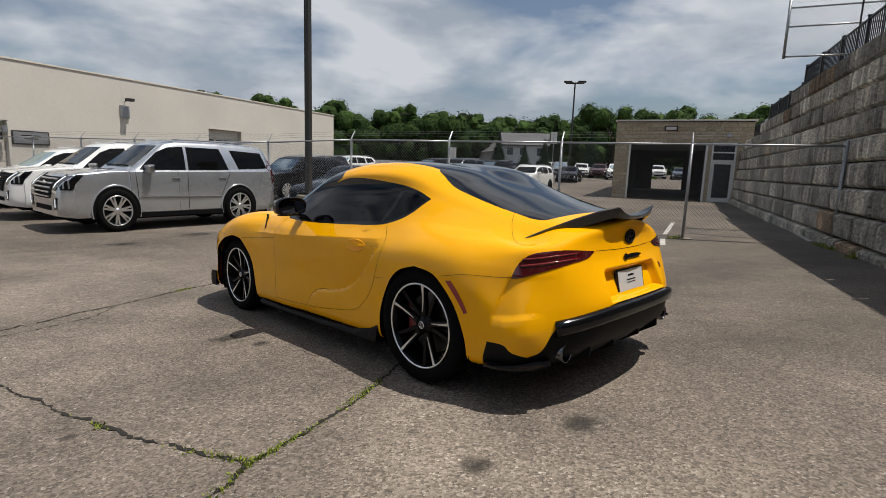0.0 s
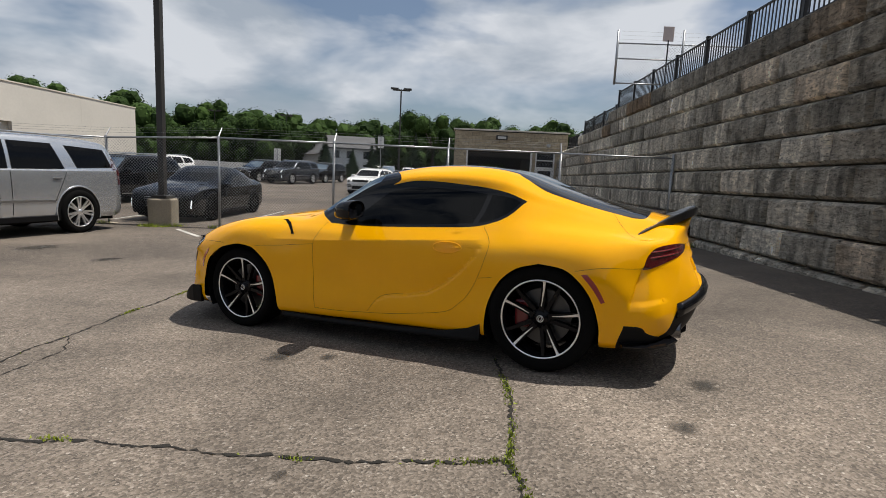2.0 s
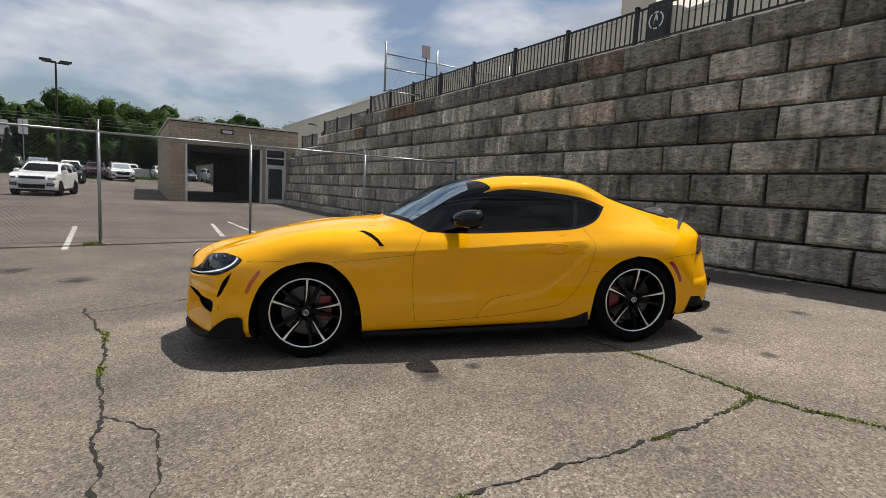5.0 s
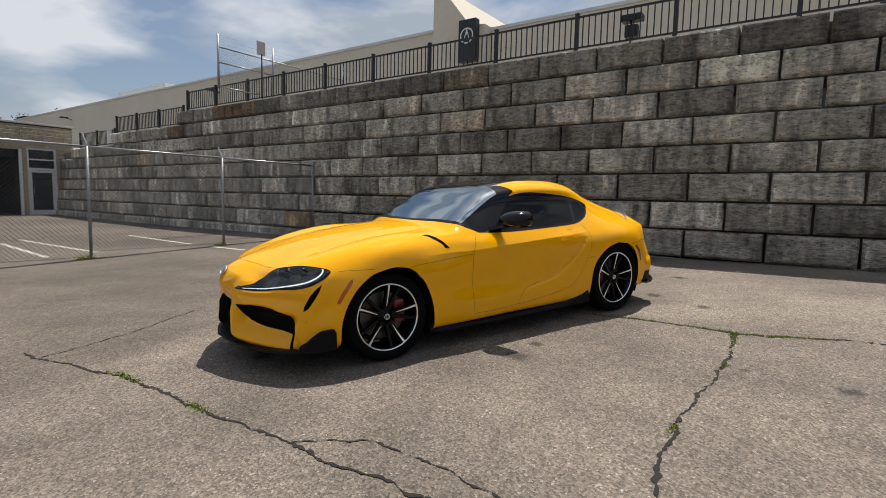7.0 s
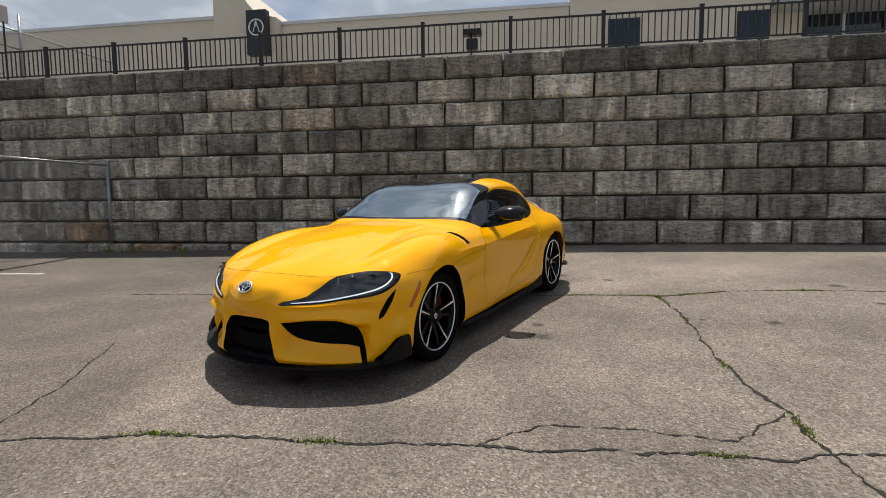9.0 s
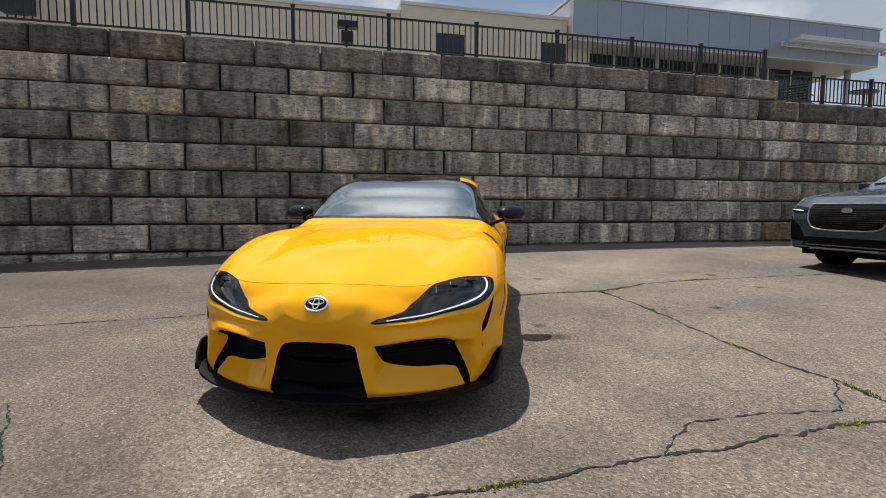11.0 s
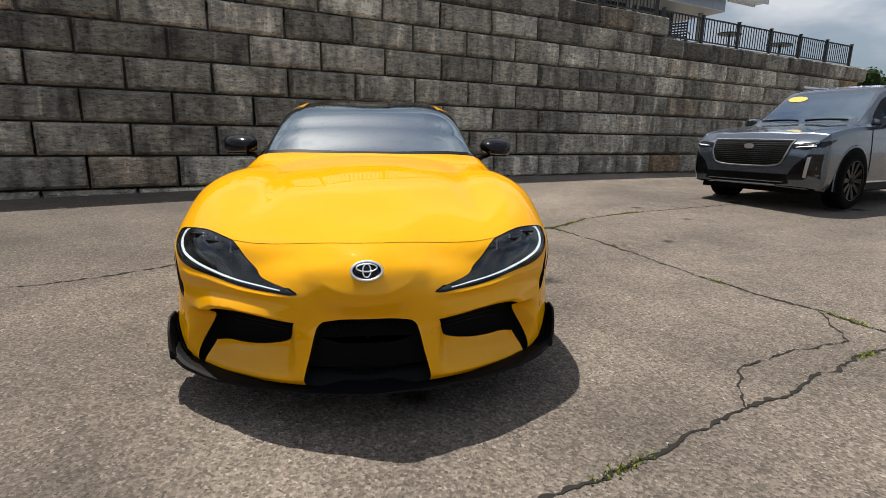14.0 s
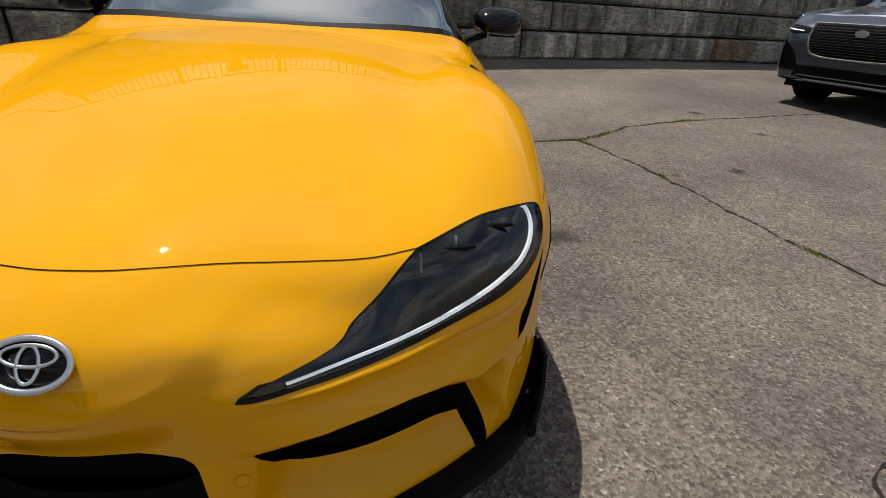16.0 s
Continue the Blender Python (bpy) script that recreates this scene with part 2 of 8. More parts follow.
def block_mesh(rng, length, mat=None):
    """One cast block: a pillowed rough face with chamfered, chipped edges. x leads out of the face, y along the wall."""
    bm = bmesh.new()
    c, h, w = 0.046, COURSE - 0.032, length - 0.046
    ys, zs = (-w / 2, -w / 2 + c, -w / 6, w / 6, w / 2 - c, w / 2), (0, c, h / 2, h - c, h)
    grid = []
    for j, z in enumerate(zs):
        for i, y in enumerate(ys):
            rim = i in (0, 5) or j in (0, 4)
            x = -0.072 if rim else rng.uniform(-0.012, 0.014)
            jig = 0.007
            grid.append(bm.verts.new((x, y + rng.uniform(-jig, jig), z + rng.uniform(-jig, jig) * (0 < j < 4))))
    for j in range(4):
        for i in range(5):
            a = j * 6 + i
            bm.faces.new((grid[a], grid[a + 1], grid[a + 7], grid[a + 6]))
    back = [bm.verts.new((-0.6, y, z)) for y, z in ((-w / 2, 0), (w / 2, 0), (w / 2, h), (-w / 2, h))]
    top, bot = [grid[24 + i] for i in range(6)], [grid[i] for i in range(6)]
    bm.faces.new([back[3], *top, back[2]][::-1][::-1])
    bm.faces.new([back[1], *bot[::-1], back[0]])
    bm.faces.new([back[0], *[grid[6 * j] for j in range(5)], back[3]])
    bm.faces.new([back[2], *[grid[6 * j + 5] for j in range(4, -1, -1)], back[1]])
    bm.faces.new(back)
    bmesh.ops.recalc_face_normals(bm, faces=bm.faces)
    return mesh_of(bm, "block", mat or M_BLOCK)


def retaining_wall():
    rng = random.Random(4)
    cap = block_material("damp dark block", 0.55)
    wall = tagged(new("wall_retaining"), "tall weathered cast-concrete block retaining wall with rain streaks", "wall", kind="structure")
    wall.matrix_world = SITE
    shapes = [block_mesh(rng, BLOCK) for _ in range(10)]
    caps = [block_mesh(rng, BLOCK, cap) for _ in range(5)]
    rest = [[], []]
    for row in range(ROWS_UP):
        z = WALL_FOOT + row * COURSE
        first = FIRST_JOINT + BLOCK / 2 + (0.0 if row % 2 else 0.5 * BLOCK)
        for k in range(-36, 34):
            s = first + k * BLOCK
            if row >= wall_top(s):
                continue
            me = shapes[rng.randrange(10)] if row < wall_top(s) - 1 else caps[rng.randrange(5)]
            at = Matrix.Translation((face_at(row) + rng.uniform(-0.006, 0.006), s, z)) @ Matrix.Rotation(rng.uniform(-0.004, 0.004), 4, "Z")
            if -16.0 < s < 17.5:
                ob = new("block", me)
                ob.parent = wall
                ob.matrix_local = at
            else:
                base = len(rest[0])
                rest[0] += [tuple(at @ v.co) for v in me.vertices]
                rest[1] += [tuple(base + i for i in p.vertices) for p in me.polygons]
    me = bpy.data.meshes.new("far_blocks")
    me.from_pydata(rest[0], [], rest[1])
    me.materials.append(M_BLOCK)
    ob = tagged(new("far_blocks", me), kind="stuff")
    ob.parent = wall
    # earth behind the blocks, kept below their tops
    core = box((-6.6, -44, -1.0), (-5.40, 40, 2.9))
    part("core", core, M_SOIL, wall)
    return wall

# ---- the yellow sports car: one master surface, cut into panels ----
CAR = Matrix.Translation((1.6, 0, 0.005)) @ Matrix.Rotation(radians(0.35), 4, "Z") @ Matrix.Translation((-1.6, 0, 0)) @ Matrix.Rotation(0.05, 4, "Y")
SECTIONS = []


def section(*pts, x=None):
    """One rib of the left half of the body, from the sill up and in to the centre line: (y, z) at one x, or (x, y, z)."""
    SECTIONS.append([(x, *p) if len(p) == 2 else p for p in pts])


# tail, from its middle round the corner
section((-2.028, 0, 0.22), (-2.133, 0, 0.32), (-2.173, 0, 0.43), (-2.177, 0, 0.53), (-2.14, 0, 0.638), (-2.101, 0, 0.734),
        (-2.083, 0, 0.802), (-2.078, 0, 0.847), (-2.083, 0, 0.882), (-2.089, 0, 0.908), (-2.089, 0, 0.928), (-2.095, 0, 0.944), (-2.095, 0, 0.951))
section((-2.018, 0.31, 0.22), (-2.117, 0.319, 0.319), (-2.156, 0.327, 0.428), (-2.159, 0.323, 0.527), (-2.118, 0.315, 0.635), (-2.076, 0.295, 0.733),
        (-2.06, 0.283, 0.803), (-2.057, 0.259, 0.849), (-2.066, 0.227, 0.885), (-2.073, 0.194, 0.91), (-2.075, 0.15, 0.93), (-2.075, 0.076, 0.944), (-2.075, 0, 0.949))
section((-1.986, 0.557, 0.218), (-2.062, 0.569, 0.293), (-2.083, 0.573, 0.402), (-2.079, 0.571, 0.508), (-2.051, 0.58, 0.625), (-2.021, 0.582, 0.732),
        (-2.008, 0.561, 0.805), (-2.008, 0.51, 0.851), (-2.011, 0.435, 0.883), (-2.015, 0.353, 0.907), (-2.018, 0.26, 0.928), (-2.021, 0.141, 0.941), (-2.021, 0, 0.944))
section((-1.899, 0.726, 0.218), (-1.947, 0.763, 0.276), (-1.961, 0.772, 0.391), (-1.949, 0.764, 0.506), (-1.916, 0.749, 0.626), (-1.892, 0.736, 0.728),
        (-1.899, 0.711, 0.803), (-1.914, 0.658, 0.852), (-1.923, 0.58, 0.884), (-1.933, 0.487, 0.91), (-1.94, 0.363, 0.929), (-1.943, 0.191, 0.943), (-1.943, 0, 0.947))
# flanks, from the rear wheels forward
section((-1.825, 0.785, 0.197), (-1.829, 0.836, 0.245), (-1.833, 0.853, 0.361), (-1.819, 0.849, 0.49), (-1.795, 0.827, 0.618), (-1.79, 0.802, 0.739),
        (-1.801, 0.755, 0.818), (-1.812, 0.684, 0.865), (-1.82, 0.603, 0.902), (-1.823, 0.515, 0.936), (-1.822, 0.395, 0.962), (-1.819, 0.208, 0.977), (-1.819, 0, 0.982))
section((-1.557, 0.825, 0.187), (-1.561, 0.873, 0.226), (-1.575, 0.896, 0.344), (-1.587, 0.913, 0.499), (-1.584, 0.918, 0.634), (-1.567, 0.887, 0.762),
        (-1.555, 0.808, 0.846), (-1.554, 0.698, 0.893), (-1.558, 0.607, 0.944), (-1.562, 0.526, 0.99), (-1.56, 0.407, 1.027), (-1.552, 0.219, 1.05), (-1.55, 0, 1.057))
section((-1.235, 0.84, 0.18), (-1.235, 0.89, 0.22), (-1.234, 0.915, 0.35), (-1.235, 0.92, 0.5), (-1.237, 0.927, 0.64), (-1.235, 0.901, 0.77),
        (-1.235, 0.82, 0.862), (-1.246, 0.717, 0.933), (-1.251, 0.622, 1.015), (-1.24, 0.552, 1.08), (-1.225, 0.432, 1.134), (-1.231, 0.226, 1.152), (-1.235, 0, 1.155))
section((-0.9, 0.82, 0.17), (-0.9, 0.875, 0.2), (-0.9, 0.9, 0.33), (-0.9, 0.893, 0.5), (-0.903, 0.901, 0.659), (-0.911, 0.877, 0.766),
        (-0.929, 0.8, 0.873), (-0.944, 0.724, 0.974), (-0.935, 0.643, 1.096), (-0.914, 0.595, 1.175), (-0.892, 0.46, 1.237), (-0.897, 0.225, 1.25), (-0.9, 0, 1.252))
section((-0.5, 0.8, 0.16), (-0.5, 0.865, 0.2), (-0.5, 0.885, 0.32), (-0.5, 0.877, 0.48), (-0.501, 0.887, 0.66), (-0.502, 0.871, 0.779),
        (-0.503, 0.804, 0.883), (-0.503, 0.734, 0.999), (-0.501, 0.645, 1.125), (-0.5, 0.6, 1.208), (-0.5, 0.45, 1.272), (-0.5, 0.22, 1.292), (-0.5, 0, 1.294))
section((0, 0.8, 0.16), (0, 0.865, 0.2), (0, 0.883, 0.32), (0, 0.87, 0.48), (0, 0.88, 0.66), (0, 0.868, 0.78),
        (0, 0.805, 0.88), (0, 0.74, 0.985), (0, 0.655, 1.105), (0, 0.605, 1.186), (0, 0.46, 1.246), (0, 0.24, 1.262), (0, 0, 1.266))
section((0.348, 0.81, 0.159), (0.347, 0.878, 0.199), (0.348, 0.892, 0.319), (0.35, 0.878, 0.483), (0.351, 0.89, 0.671), (0.351, 0.872, 0.8),
        (0.351, 0.808, 0.88), (0.35, 0.756, 0.942), (0.35, 0.695, 1.01), (0.35, 0.645, 1.066), (0.35, 0.49, 1.108), (0.35, 0.25, 1.124), (0.35, 0, 1.128))
section((0.618, 0.818, 0.159), (0.618, 0.875, 0.199), (0.618, 0.89, 0.319), (0.621, 0.878, 0.481), (0.627, 0.882, 0.654), (0.631, 0.847, 0.801),
        (0.63, 0.79, 0.875), (0.628, 0.746, 0.9), (0.625, 0.684, 0.918), (0.622, 0.597, 0.936), (0.62, 0.45, 0.958), (0.62, 0.23, 0.976), (0.62, 0, 0.984))
section((0.78, 0.821, 0.16), (0.78, 0.867, 0.2), (0.78, 0.881, 0.32), (0.781, 0.877, 0.48), (0.786, 0.879, 0.643), (0.794, 0.835, 0.797),
        (0.794, 0.77, 0.873), (0.792, 0.713, 0.899), (0.787, 0.63, 0.917), (0.782, 0.517, 0.929), (0.78, 0.38, 0.942), (0.78, 0.2, 0.951), (0.78, 0, 0.954))
section((1, 0.82, 0.16), (1, 0.868, 0.2), (1, 0.884, 0.32), (1, 0.884, 0.48), (1.002, 0.894, 0.64), (1.005, 0.866, 0.797),
        (1.006, 0.791, 0.88), (1.006, 0.702, 0.91), (1.003, 0.605, 0.914), (1.001, 0.499, 0.917), (1, 0.36, 0.924), (1, 0.18, 0.931), (1, 0, 0.934))
section((1.235, 0.82, 0.16), (1.235, 0.87, 0.2), (1.235, 0.889, 0.32), (1.236, 0.896, 0.48), (1.235, 0.91, 0.62), (1.235, 0.884, 0.785),
        (1.235, 0.81, 0.862), (1.235, 0.71, 0.892), (1.235, 0.6, 0.894), (1.235, 0.48, 0.894), (1.235, 0.34, 0.898), (1.235, 0.18, 0.903), (1.235, 0, 0.906))
section((1.503, 0.816, 0.153), (1.505, 0.883, 0.205), (1.512, 0.908, 0.326), (1.514, 0.915, 0.462), (1.502, 0.916, 0.597), (1.507, 0.871, 0.725),
        (1.515, 0.791, 0.807), (1.511, 0.693, 0.84), (1.505, 0.587, 0.845), (1.502, 0.46, 0.848), (1.5, 0.33, 0.853), (1.5, 0.17, 0.861), (1.5, 0, 0.864))
section((1.718, 0.798, 0.158), (1.723, 0.869, 0.216), (1.726, 0.865, 0.34), (1.718, 0.846, 0.462), (1.701, 0.865, 0.559), (1.705, 0.851, 0.65),
        (1.728, 0.775, 0.725), (1.746, 0.665, 0.768), (1.75, 0.554, 0.785), (1.74, 0.433, 0.793), (1.727, 0.311, 0.8), (1.725, 0.16, 0.809), (1.729, 0, 0.813))
# nose, round the corner to its middle
section((1.842, 0.745, 0.144), (1.872, 0.778, 0.19), (1.855, 0.791, 0.293), (1.836, 0.802, 0.401), (1.843, 0.787, 0.519), (1.868, 0.738, 0.624),
        (1.907, 0.647, 0.688), (1.934, 0.544, 0.713), (1.928, 0.456, 0.726), (1.915, 0.364, 0.737), (1.914, 0.262, 0.749), (1.937, 0.13, 0.763), (1.953, 0, 0.769))
section((2.009, 0.552, 0.153), (2.035, 0.575, 0.203), (2.037, 0.571, 0.322), (2.036, 0.573, 0.425), (2.036, 0.563, 0.504), (2.032, 0.525, 0.572),
        (2.03, 0.473, 0.619), (2.028, 0.406, 0.65), (2.029, 0.335, 0.672), (2.034, 0.273, 0.69), (2.047, 0.192, 0.708), (2.069, 0.101, 0.721), (2.081, 0, 0.726))
section((2.17, 0.295, 0.189), (2.199, 0.305, 0.236), (2.182, 0.306, 0.332), (2.165, 0.311, 0.429), (2.163, 0.309, 0.503), (2.16, 0.294, 0.559),
        (2.151, 0.259, 0.604), (2.147, 0.223, 0.631), (2.148, 0.182, 0.652), (2.149, 0.146, 0.665), (2.152, 0.1, 0.675), (2.154, 0.05, 0.683), (2.156, 0, 0.686))
section((2.16, 0, 0.158), (2.197, 0, 0.205), (2.221, 0, 0.322), (2.233, 0, 0.445), (2.234, 0, 0.524), (2.229, 0, 0.562),
        (2.221, 0, 0.588), (2.214, 0, 0.605), (2.207, 0, 0.62), (2.201, 0, 0.632), (2.196, 0, 0.642), (2.19, 0, 0.65), (2.186, 0, 0.656))
NET = np.array(SECTIONS, float)
NET[12:17, :, 1] *= np.array([1.006, 1.014, 1.018, 1.018, 1.008])[:, None]  # the front wings flare
NU, NV = NET.shape[0] - 1, NET.shape[1] - 1


def weights(t, n):
    """Catmull-Rom weights over n + 1 knots for an array of parameters: knot numbers (4) and weights (4)."""
    i = np.clip(np.floor(t).astype(int), 0, n - 1)
    f = t - i
    w = np.stack([-0.5 * f + f * f - 0.5 * f**3, 1 - 2.5 * f * f + 1.5 * f**3, 0.5 * f + 2 * f * f - 1.5 * f**3, -0.5 * f * f + 0.5 * f**3], -1)
    return i[..., None] + np.arange(-1, 3), w


def extended(net):
    """The net with one more row on each edge: mirrored at the centre line and round both ends."""
    flip = np.array([1.0, -1.0, 1.0])
    top = net[:, -2] * flip
    low = 2 * net[:, 0] - net[:, 1]
    net = np.concatenate([low[:, None], net, top[:, None]], 1)
    return np.concatenate([(net[1] * flip)[None], net, (net[-2] * flip)[None]], 0)


NET_X = extended(NET)


def smooth_step(a, b, x):
    f = np.clip((x - a) / (b - a), 0, 1)
    return f * f * (3 - 2 * f)


BLADE = [(-0.90, 0.84), (-0.87, 0.78), (-0.83, 0.72), (-0.74, 0.62), (-0.62, 0.52), (-0.48, 0.44), (-0.30, 0.405), (-0.15, 0.385), (-0.07, 0.34), (0.0, 0.255)]
BROW = [(19.25, 3.36), (18.6, 3.64), (18.1, 3.70), (17.78, 3.58), (17.52, 3.25), (17.30, 2.6), (17.04, 1.75), (16.86, 1.1)]
UNDERLAMP = [(19.15, 4.86), (18.3, 4.74), (17.6, 4.64), (17.1, 4.40), (16.72, 4.34)]


def side_of(a, b, line):
    """Signed distance of the points (a, b) to a line of corners (positive on its left), and how far along it they lie, 0 to 1."""
    best, sign, along = np.full(a.shape, 9.0), np.ones(a.shape), np.zeros(a.shape)
    for k, ((x0, y0), (x1, y1)) in enumerate(zip(line, line[1:])):
        dx, dy = x1 - x0, y1 - y0
        f = np.clip(((a - x0) * dx + (b - y0) * dy) / (dx * dx + dy * dy), 0, 1)
        d = np.hypot(a - x0 - f * dx, b - y0 - f * dy)
        near = d < best
        best = np.where(near, d, best)
        sign = np.where(near, np.where(dx * (b - y0) - dy * (a - x0) >= 0, 1.0, -1.0), sign)
        along = np.where(near, (k + f) / (len(line) - 1), along)
    return best * sign, along


def shaped(p, u, v):
    """Surface features laid over the net: the door's blade, the roof's two shallow domes and the folds of both bumpers."""
    x, y, z = p[..., 0], p[..., 1], p[..., 2]
    out = p.copy()
    # the blade behind the door: the skin in front of it dips in
    gap, along = side_of(x, z, BLADE)
    deep = np.interp(along, [0.0, 0.12, 0.26, 0.40, 0.6, 0.72, 1.0], [0.0, 0.002, 0.022, 0.034, 0.026, 0.012, 0.006])
    dip = np.where(gap > 0, np.exp(-np.clip(gap, 0, 9) / 0.13), np.exp(np.clip(gap, -9, 0) / 0.007))
    flank = (y > 0.3) & (np.abs(x) < 1.1)
    # the shoulder: a crisp fold along door and wing
    over = z - np.interp(x, [-0.9, -0.76, -0.4, 0.0, 0.4, 1.0], [0.815, 0.806, 0.792, 0.772, 0.757, 0.745])
    fade = smooth_step(-0.95, -0.7, x) * (1 - smooth_step(0.6, 1.0, x)) * (y > 0.3)
    fold = 0.012 * fade * np.where(over > 0, np.exp(-np.clip(over, 0, 9) / 0.034), np.exp(np.clip(over, -9, 0) / 0.05))
    out[..., 1] = y - deep * dip * flank + fold
    # the cabin's upper third: squarer shoulders and a higher roof
    cabin = smooth_step(-1.5, -0.9, x) * (1 - smooth_step(0.2, 0.4, x))
    z = z + 0.029 * cabin * smooth_step(1.06, 1.23, z) * (1 - 0.5 * smooth_step(-0.35, 0.0, x))
    out[..., 1] = out[..., 1] + 0.024 * cabin * smooth_step(0.25, 0.48, y) * smooth_step(1.08, 1.24, z) * smooth_step(-1.1, -0.5, x)
    # roof and rear glass: a shallow valley down the middle
    roof = smooth_step(-1.5, -1.0, x) * (1 - smooth_step(-0.1, 0.15, x)) * (z > 1.0)
    out[..., 2] = z - 0.016 * roof * np.exp(-((y / 0.17) ** 2))
    # bonnet: a valley between the wing's crest and the middle dome
    lid = smooth_step(0.55, 1.0, x) * (1 - smooth_step(1.55, 1.95, x)) * (z > 0.7)
    out[..., 2] = out[..., 2] - lid * (0.016 * np.exp(-(((y - 0.53) / 0.085) ** 2)) - 0.010 * np.exp(-((y / 0.30) ** 4)))
    # the hatch falls away beside the spoiler
    out[..., 2] = out[..., 2] - 0.046 * np.exp(-(((x + 1.83) / 0.13) ** 2) - ((y - 0.61) / 0.12) ** 2) * smooth_step(0.79, 0.88, z)
    # the nose: a U-shaped fold under the badge, below which the skin tucks in
    fold = 0.577 + 0.6 * y * y + 26.0 * y**4 - z
    tuck = (0.009 * smooth_step(-0.006, 0.022, fold) * (1 - smooth_step(0.07, 0.26, y)) + 0.046 * smooth_step(0, 0.13, fold)) * (1 - 0.9 * smooth_step(0.08, 0.28, y)) * smooth_step(0.38, 0.45, z) * smooth_step(17.6, 18.4, u)
    # the bumper: a brow over each intake, a hollow under the lamp, a shelf below the intake
    a, b = 0.17 * u, 0.09 * v
    ridge, run = side_of(a, b, [(0.17 * q[0], 0.09 * q[1]) for q in BROW])
    ends = np.interp(run, [0, 0.12, 0.85, 1], [0, 1, 1, 0.3])
    push = 0.018 * ends * np.where(ridge < 0, np.exp(-np.clip(-ridge, 0, 9) / 0.034), np.exp(-((ridge / 0.016) ** 2)))
    lip, run = side_of(a, b, [(0.17 * q[0], 0.09 * q[1]) for q in UNDERLAMP])
    ends = np.interp(run, [0, 0.15, 0.8, 1], [0, 1, 1, 0])
    push = push + ends * (0.006 * np.exp(-((lip / 0.009) ** 2)) - 0.013 * np.exp(-(((lip - 0.042) / 0.026) ** 2)))
    shelf = smooth_step(0.55, 1.95, v) * (1 - smooth_step(2.7, 3.3, v)) * smooth_step(17.15, 17.45, u) * (1 - smooth_step(18.86, 19.14, u))
    push = push - 0.080 * shelf
    front = smooth_step(16.3, 16.9, u)
    away = np.hypot(x - 1.0, y) + 1e-9
    out[..., 0] = x + front * (push * (x - 1.0) / away - tuck)
    out[..., 1] = out[..., 1] + front * push * y / away
    # the tail: a fold runs down from the lamp's tip, with a swelling behind its foot
    rear = (1 - smooth_step(4.5, 5.2, u)) * (y > 0.02)
    crease = u - np.interp(v, [2.4, 3.0, 3.65, 4.45], [4.22, 4.14, 3.94, 3.60])
    tall = smooth_step(2.5, 3.0, v) * (1 - smooth_step(4.3, 4.6, v))
    groove = 0.016 * tall * np.where(crease > 0, np.exp(-np.clip(crease, 0, 9) / 0.05), np.exp(np.clip(crease, -9, 0) / 0.45))
    bulge = 0.011 * smooth_step(1.3, 2.2, v) * (1 - smooth_step(2.75, 3.05, v)) * smooth_step(2.6, 3.2, u) * (1 - smooth_step(3.9, 4.25, u))
    # beside the plate the skin falls back into a wide pocket
    pocket = 0.062 * (1 - smooth_step(0.88, 1.04, u)) * smooth_step(2.95, 3.10, v) * (1 - smooth_step(4.15, 4.62, v))
    away = np.hypot(x + 1.2, y) + 1e-9
    push = rear * (bulge - groove)
    out[..., 0] = out[..., 0] + push * (x + 1.2) / away + pocket * (u < 2)
    out[..., 1] = out[..., 1] + push * y / away
    return out


def surface(u, v):
    u, v = np.asarray(u, float), np.asarray(v, float)
    iu, wu = weights(u, NU)
    iv, wv = weights(v, NV)
    got = NET_X[(iu + 1)[..., :, None], (iv + 1)[..., None, :]]
    p = np.einsum("...i,...j,...ijk->...k", wu, wv, got)
    return shaped(p, u + 0 * p[..., 0], v + 0 * p[..., 0])


def surface_normal(u, v):
    e = 0.012
    du = surface(np.minimum(u + e, NU), v) - surface(np.maximum(u - e, 0), v)
    dv = surface(u, np.minimum(v + e, NV)) - surface(u, np.maximum(v - e, 0))
    n = np.cross(dv, du)
    n[..., 1] = np.where((np.asarray(v) > NV - 1e-6) | (np.asarray(u) < 1e-6) | (np.asarray(u) > NU - 1e-6), 0, n[..., 1])
    return n / np.maximum(np.linalg.norm(n, axis=-1, keepdims=True), 1e-9)


# ---- car materials ----
def glass_material(name, tint, ior=1.5, sheen=(1, 1, 1)):
    """A tinted pane: it lets light through and mirrors the sky by its Fresnel gloss."""
    m = bpy.data.materials.new(name)
    m.use_nodes = True
    n, l = m.node_tree.nodes, m.node_tree.links
    n.clear()
    clear = socket(n, "ShaderNodeBsdfTransparent", Color=(*tint, 1))
    gloss = socket(n, "ShaderNodeBsdfGlossy", Color=(*sheen, 1), Roughness=0.01)
    mix = n.new("ShaderNodeMixShader")
    l.new(socket(n, "ShaderNodeFresnel", IOR=ior).outputs["Fac"], mix.inputs["Fac"])
    l.new(clear.outputs[0], mix.inputs[1])
    l.new(gloss.outputs[0], mix.inputs[2])
    l.new(mix.outputs[0], n.new("ShaderNodeOutputMaterial").inputs["Surface"])
    return m


